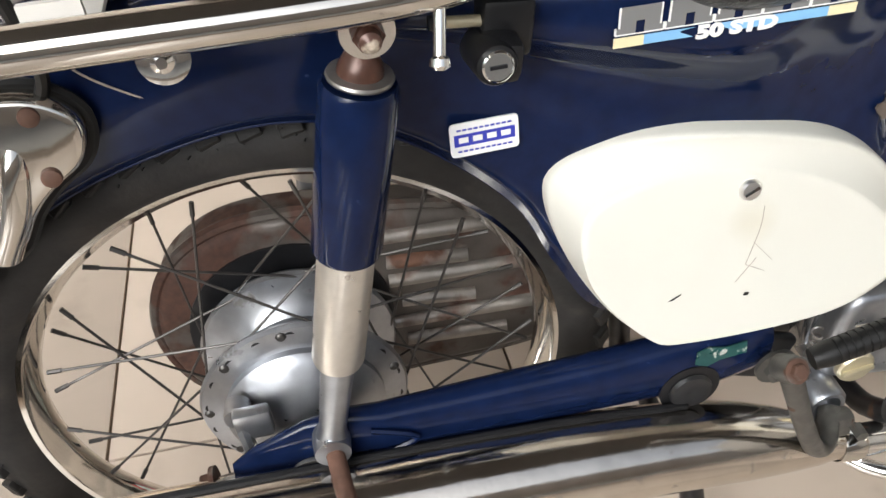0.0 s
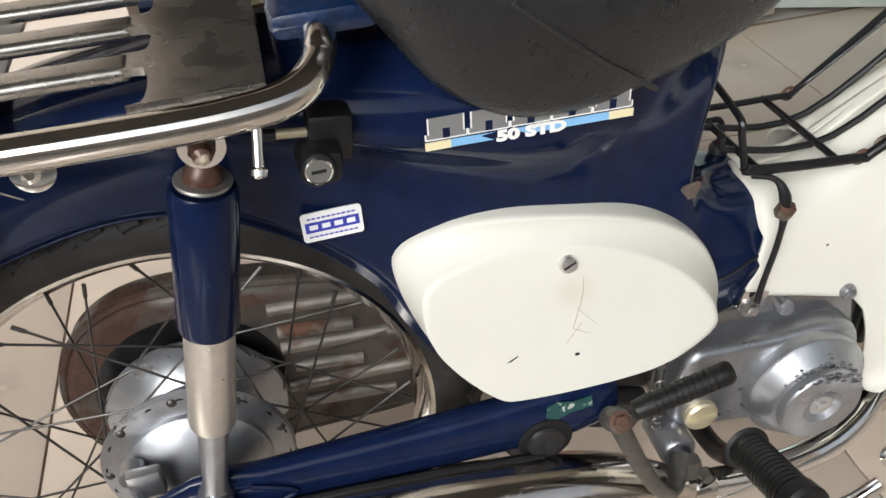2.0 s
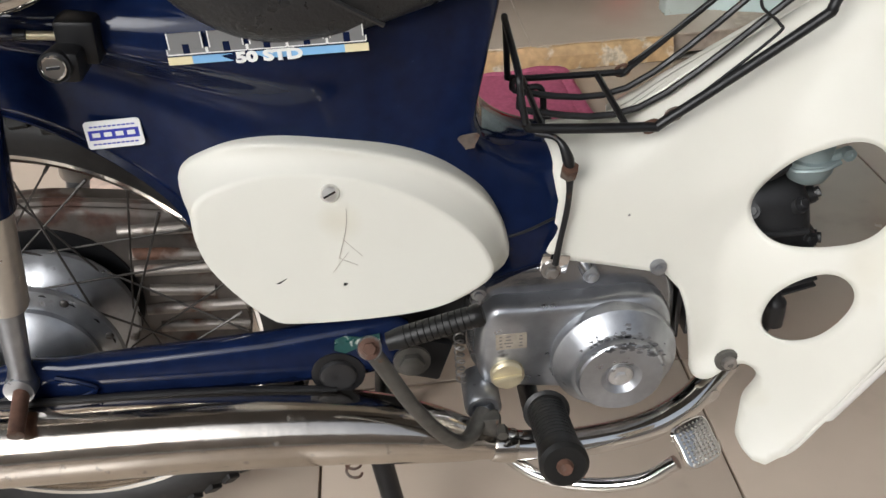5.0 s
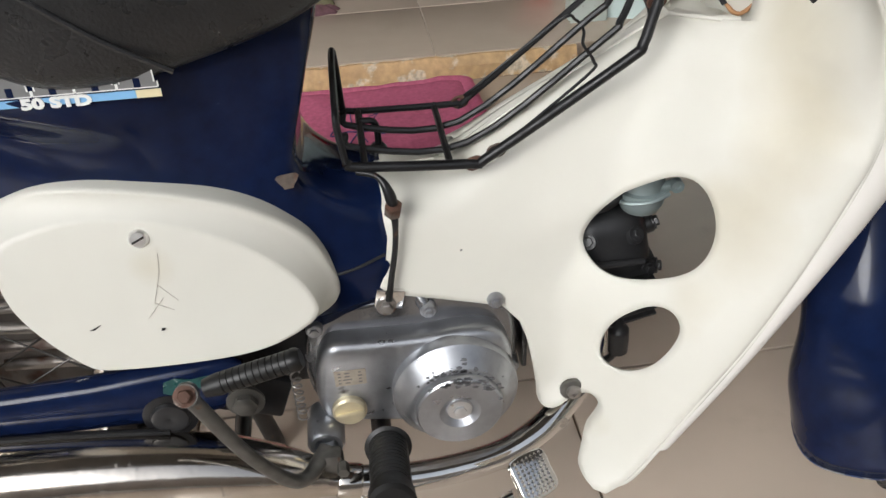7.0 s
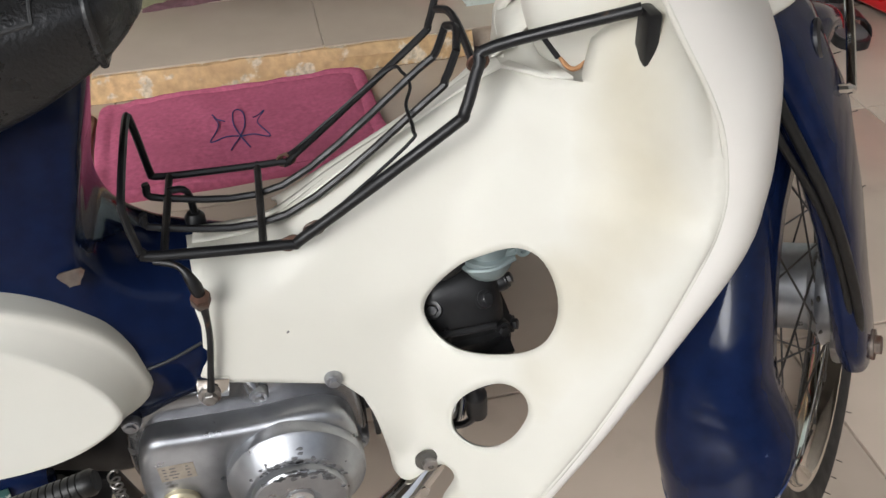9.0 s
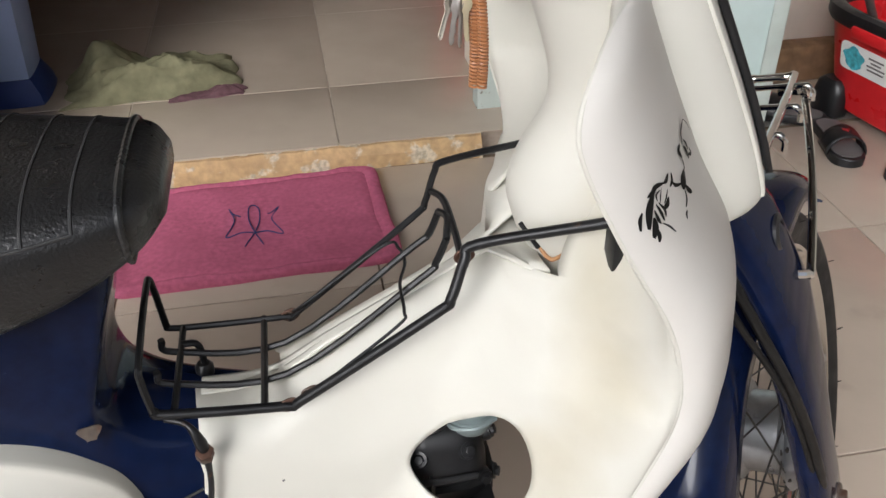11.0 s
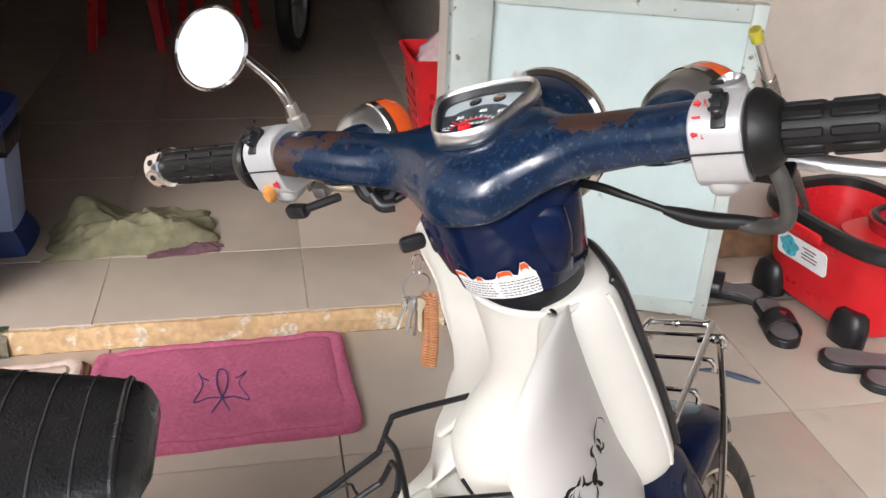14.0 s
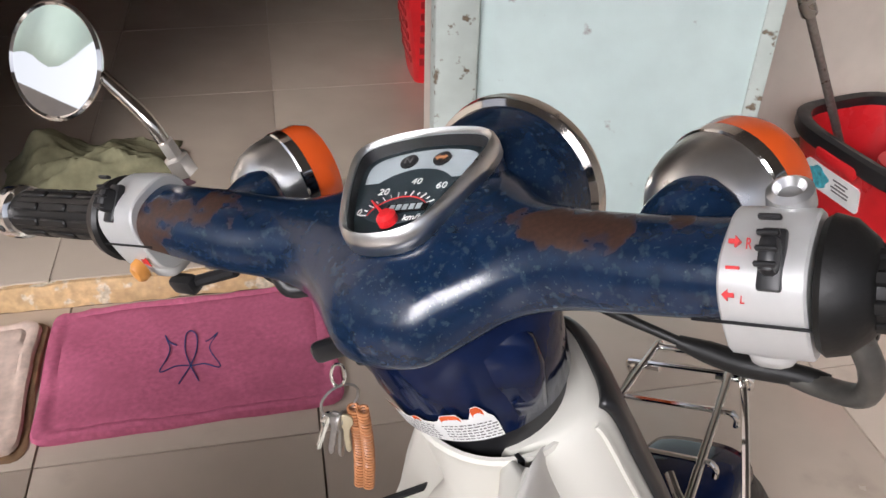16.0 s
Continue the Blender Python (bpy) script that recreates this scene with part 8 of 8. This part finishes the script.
        part("clip", Shape().tube([(0.0, s * 0.125, 0.078), (-0.006, s * 0.115, 0.060), (0.0, s * 0.100, 0.056), (0.012, s * 0.095, 0.066)], 0.006, 8, 4), BLACK_PLASTIC, sw)
shift = Matrix.Identity(4)
for k, (pts_, r_, mt) in enumerate((
        ([(0.004, 0.150, 0.084), (-0.004, 0.138, 0.070), (0.000, 0.118, 0.062), (0.010, 0.098, 0.066), (0.016, 0.080, 0.072)], 0.0038, RUBBER),
        ([(0.012, 0.170, 0.086), (0.004, 0.150, 0.074), (0.010, 0.122, 0.070), (0.018, 0.090, 0.074)], 0.0030, RUBBER),
        ([(0.006, 0.190, 0.092), (0.000, 0.168, 0.082), (0.004, 0.150, 0.078)], 0.0045, BRASS),
        ([(-0.004, 0.128, 0.074), (-0.008, 0.120, 0.064), (-0.002, 0.110, 0.060)], 0.0065, BLACK_PLASTIC))):
    part("bar_cable" if k != 3 else "cable_joint", Shape().tube(pts_, r_, 10, 5), mt, hb)
# rear view mirror on the left side
MB, MC = Vector((0.034, 0.212, 0.134)), Vector((0.047, 0.289, 0.218))
mir = part("mirror_stem", Shape().tube([MB, MB + Vector((0.001, 0.003, 0.020)), MB + Vector((0.004, 0.010, 0.042)), MB + Vector((0.014, 0.040, 0.066)), MC + Vector((0.012, -0.012, -0.006))], 0.0048, 12, 6), CHROME_RUSTY, hb, "bent chrome mirror stem with rust")
part("stem_nut", Shape().lathe([(0, 0), (0.0095, 0), (0.0095, 0.014), (0.006, 0.016), (0.006, 0.028), (0, 0.028)], Matrix.Translation(MB + Vector((0, 0, -0.006))), 6), SATIN, mir)
inv = ST.inverted()
back = (inv.to_3x3() @ Vector((-0.42, -0.60, 0.32))).normalized()
GM = axis(MC, back)
part("mirror_shell", Shape().lathe([(0.0, -0.014), (0.020, -0.013), (0.036, -0.007), (0.041, 0.0), (0.042, 0.003), (0.040, 0.005), (0.038, 0.003)], GM, 48), CHROME_CLEAN, mir, "round chrome mirror shell")
part("mirror_glass", Shape().lathe([(0.0, 0.0034), (0.039, 0.0034), (0.039, 0.0024), (0.0, 0.0024)], GM, 48), MIRROR, mir, "round mirror glass")

# warning label on the shroud, and the keys
TORN = [(150, 0.0245), (153, 0.0255), (156, 0.0262), (161, 0.0258), (163, 0.0225), (165, 0.0185), (168, 0.0190), (171, 0.0215), (173, 0.0235), (176, 0.0222), (178, 0.0195), (184, 0.0200), (187, 0.0215), (190, 0.0275), (194, 0.0285), (199, 0.0282), (201, 0.0225), (204, 0.0215), (206, 0.0265), (208, 0.0330), (211, 0.0335), (213, 0.0300), (215, 0.0235), (217, 0.0205), (218, 0.0120)]


def on_shroud(deg, z, lift=0.0):
    return ((0.0560 + lift + 0.12 * z) * math.cos(radians(deg)), (0.0615 + lift + 0.15 * z) * math.sin(radians(deg)), z)


def torn(deg):
    return float(np.interp(deg, [q[0] for q in TORN], [q[1] for q in TORN]))


degs = sorted({float(d) for d in np.arange(150, 218.1, 1.0)} | {float(q[0]) for q in TORN})
wl = part("warning_label", Shape().loft([[on_shroud(d, zz * (torn(d) if zz else -0.002), 0.0012) if zz else on_shroud(d, -0.002, 0.0012) for zz in (0, 0.3, 0.65, 1.0)] for d in degs], ring_closed=False), WHITE_INK, None, "torn white and orange warning label")
g = Shape()
for a0, a1, drop in ((150, 162, 0.0050), (171, 176, 0.0040), (189, 200, 0.0050), (207, 213, 0.0065)):
    g.loft([[on_shroud(d, torn(d) - drop * f, 0.0016) for f in (1.0, 0.5, 0.05)] for d in np.linspace(a0, a1, 8)], ring_closed=False)
part("orange_field", g, ORANGE, wl)
g = Shape()
rr = random.Random(5)
for j in range(6):
    z = 0.0005 + j * 0.0030
    d = 152.0
    while d < 216:
        step = rr.uniform(1.0, 3.2)
        if z + 0.0026 < torn(d) and z + 0.0026 < torn(d + step) and abs(d - 184) > 2:
            g.loft([[on_shroud(e, zz, 0.0016) for zz in (z, z + rr.uniform(0.0010, 0.0015))] for e in (d, d + step)], ring_closed=False)
        d += step + rr.uniform(0.5, 1.2)
part("print_bar", g, GREY_INK, wl)
part("lock_boss", Shape().loft([ellipse(-0.024, z, a, b) for z, a, b in ((0.000, 0.014, 0.050), (0.006, 0.020, 0.060), (0.040, 0.024, 0.068), (0.062, 0.024, 0.068), (0.078, 0.016, 0.054))]), BLUE, None, "navy bulge round the ignition lock", smooth=60)
part("ignition_lock", Shape().lathe([(0.012, -0.02), (0.012, 0.004), (0.009, 0.006), (0.0, 0.006)], axis((-0.028, 0.056, 0.040), (-0.35, 1, 0.1)), 24), BLACK_METAL, None, "black ignition lock")
KEY = ST @ Vector((-0.035, 0.080, 0.041))
keys = thing("key_ring", KEY, "bunch of keys with an amber coiled cord hanging from the ignition", "keys")
put("key_head", Shape().box((0.024, 0.010, 0.016), Matrix.Translation(KEY) @ Matrix.Rotation(radians(-15), 4, "Y"), 0.005), BLACK_PLASTIC, keys, "black plastic key head")
c = KEY + Vector((0.004, -0.004, -0.020))
put("chain", Shape().tube([(c.x + 0.0045 * math.cos(t), c.y, c.z + 0.010 * math.sin(t)) for t in np.linspace(0, 6.283, 14, endpoint=False)], 0.0011, 6, 1, True), CHROME_CLEAN, keys)
c = KEY + Vector((0.004, -0.005, -0.0415))
put("ring", Shape().tube([(c.x + 0.0128 * math.cos(t), c.y + 0.005 * math.cos(t), c.z + 0.0128 * math.sin(t)) for t in np.linspace(0, 6.283, 24, endpoint=False)], 0.0010, 6, 1, True), STEEL, keys)
BOW = [(q.x, q.y) for q in even(curve([(-0.0045, 0.0, 0), (-0.005, -0.006, 0), (-0.0025, -0.0105, 0), (-0.0022, -0.014, 0), (-0.0022, -0.030, 0), (0.0, -0.034, 0), (0.0018, -0.031, 0), (0.0012, -0.027, 0), (0.0020, -0.024, 0), (0.0014, -0.019, 0), (0.0025, -0.0105, 0), (0.005, -0.006, 0), (0.0045, 0.0, 0), (0.0, 0.0025, 0)], 4, True), 48)]
for k, (dx, tilt, turn, mt, size) in enumerate(((-0.0075, 16, 20, CHROME_CLEAN, 1.0), (-0.0030, 8, -30, STEEL, 1.1), (0.0, 2, 55, STEEL, 1.15), (0.0025, -3, -15, BRASS, 1.0))):
    km_ = Matrix.Translation(c + Vector((dx, -0.0015 * k, -0.0120))) @ Matrix.Rotation(radians(tilt), 4, "Y") @ Matrix.Rotation(radians(turn), 4, "Z") @ Matrix.Rotation(radians(90), 4, "X")
    put("key", Shape().plate(BOW, -0.0009, 0.0009, km_ @ Matrix.Scale(size, 4), 0.0004), mt, keys)
for dx, dy in ((0.0085, 0.0), (0.0145, -0.003)):
    coil = [(dx + 0.0030 * math.sin(2.4 * s) + 0.0036 * math.cos(170 * s), dy + 0.0036 * math.sin(170 * s), -0.008 - 0.078 * s) for s in np.linspace(0, 1, 340)]
    put("tag", Shape().tube([tuple(c + Vector(q)) for q in coil], 0.0011, 5, 1, smooth=False), AMBER, keys, "amber coiled plastic cord")

# ---- floor tiles, one by one ----
TX, TY = 0.535, 0.60
tile_me = {}


def tile_mesh(w, d, mat):
    key = (round(w, 3), round(d, 3), mat.name)
    if key not in tile_me:
        s = Shape().plate([(0.002, 0.002), (w - 0.002, 0.002), (w - 0.002, d - 0.002), (0.002, d - 0.002)], -0.006, 0.0, None, 0.0012)
        me = bpy.data.meshes.new("tile")
        me.from_pydata(s.v, [], s.f)
        me.materials.append(mat)
        me.shade_smooth()
        me.set_sharp_from_angle(angle=radians(20))
        tile_me[key] = me
    return tile_me[key]


def lay(parent, x0, y0, w, d, z, mat=TILE):
    ob = new("tile", tile_mesh(w, d, mat))
    ob.parent = parent
    ob.location = (x0, y0, z + random.uniform(-0.0004, 0.0004))


for i in range(-4, 8):
    x = -0.29 + i * TX
    if x < -2.2 or x + TX > 4.0:
        continue
    for j in range(-4, 1):
        y = 0.80 + j * TY - TY * 0
        top_y = min(y + TY, STEP_Y - 0.022)
        lay(floor, x, y, TX, top_y - y, 0.0)
    lay(floor, x, 0.80 + TY, TX, 0.2, 0.0) if x > 1.0 else None
for i in range(-5, 2):
    x = 0.205 + i * TX
    lay(room_floor, x, STEP_Y + 0.004, TX, 0.355, STEP_Z, ROOM_TILE)
    for j in range(6):
        lay(room_floor, x, STEP_Y + 0.359 + j * TY, TX, TY, STEP_Z, ROOM_TILE)
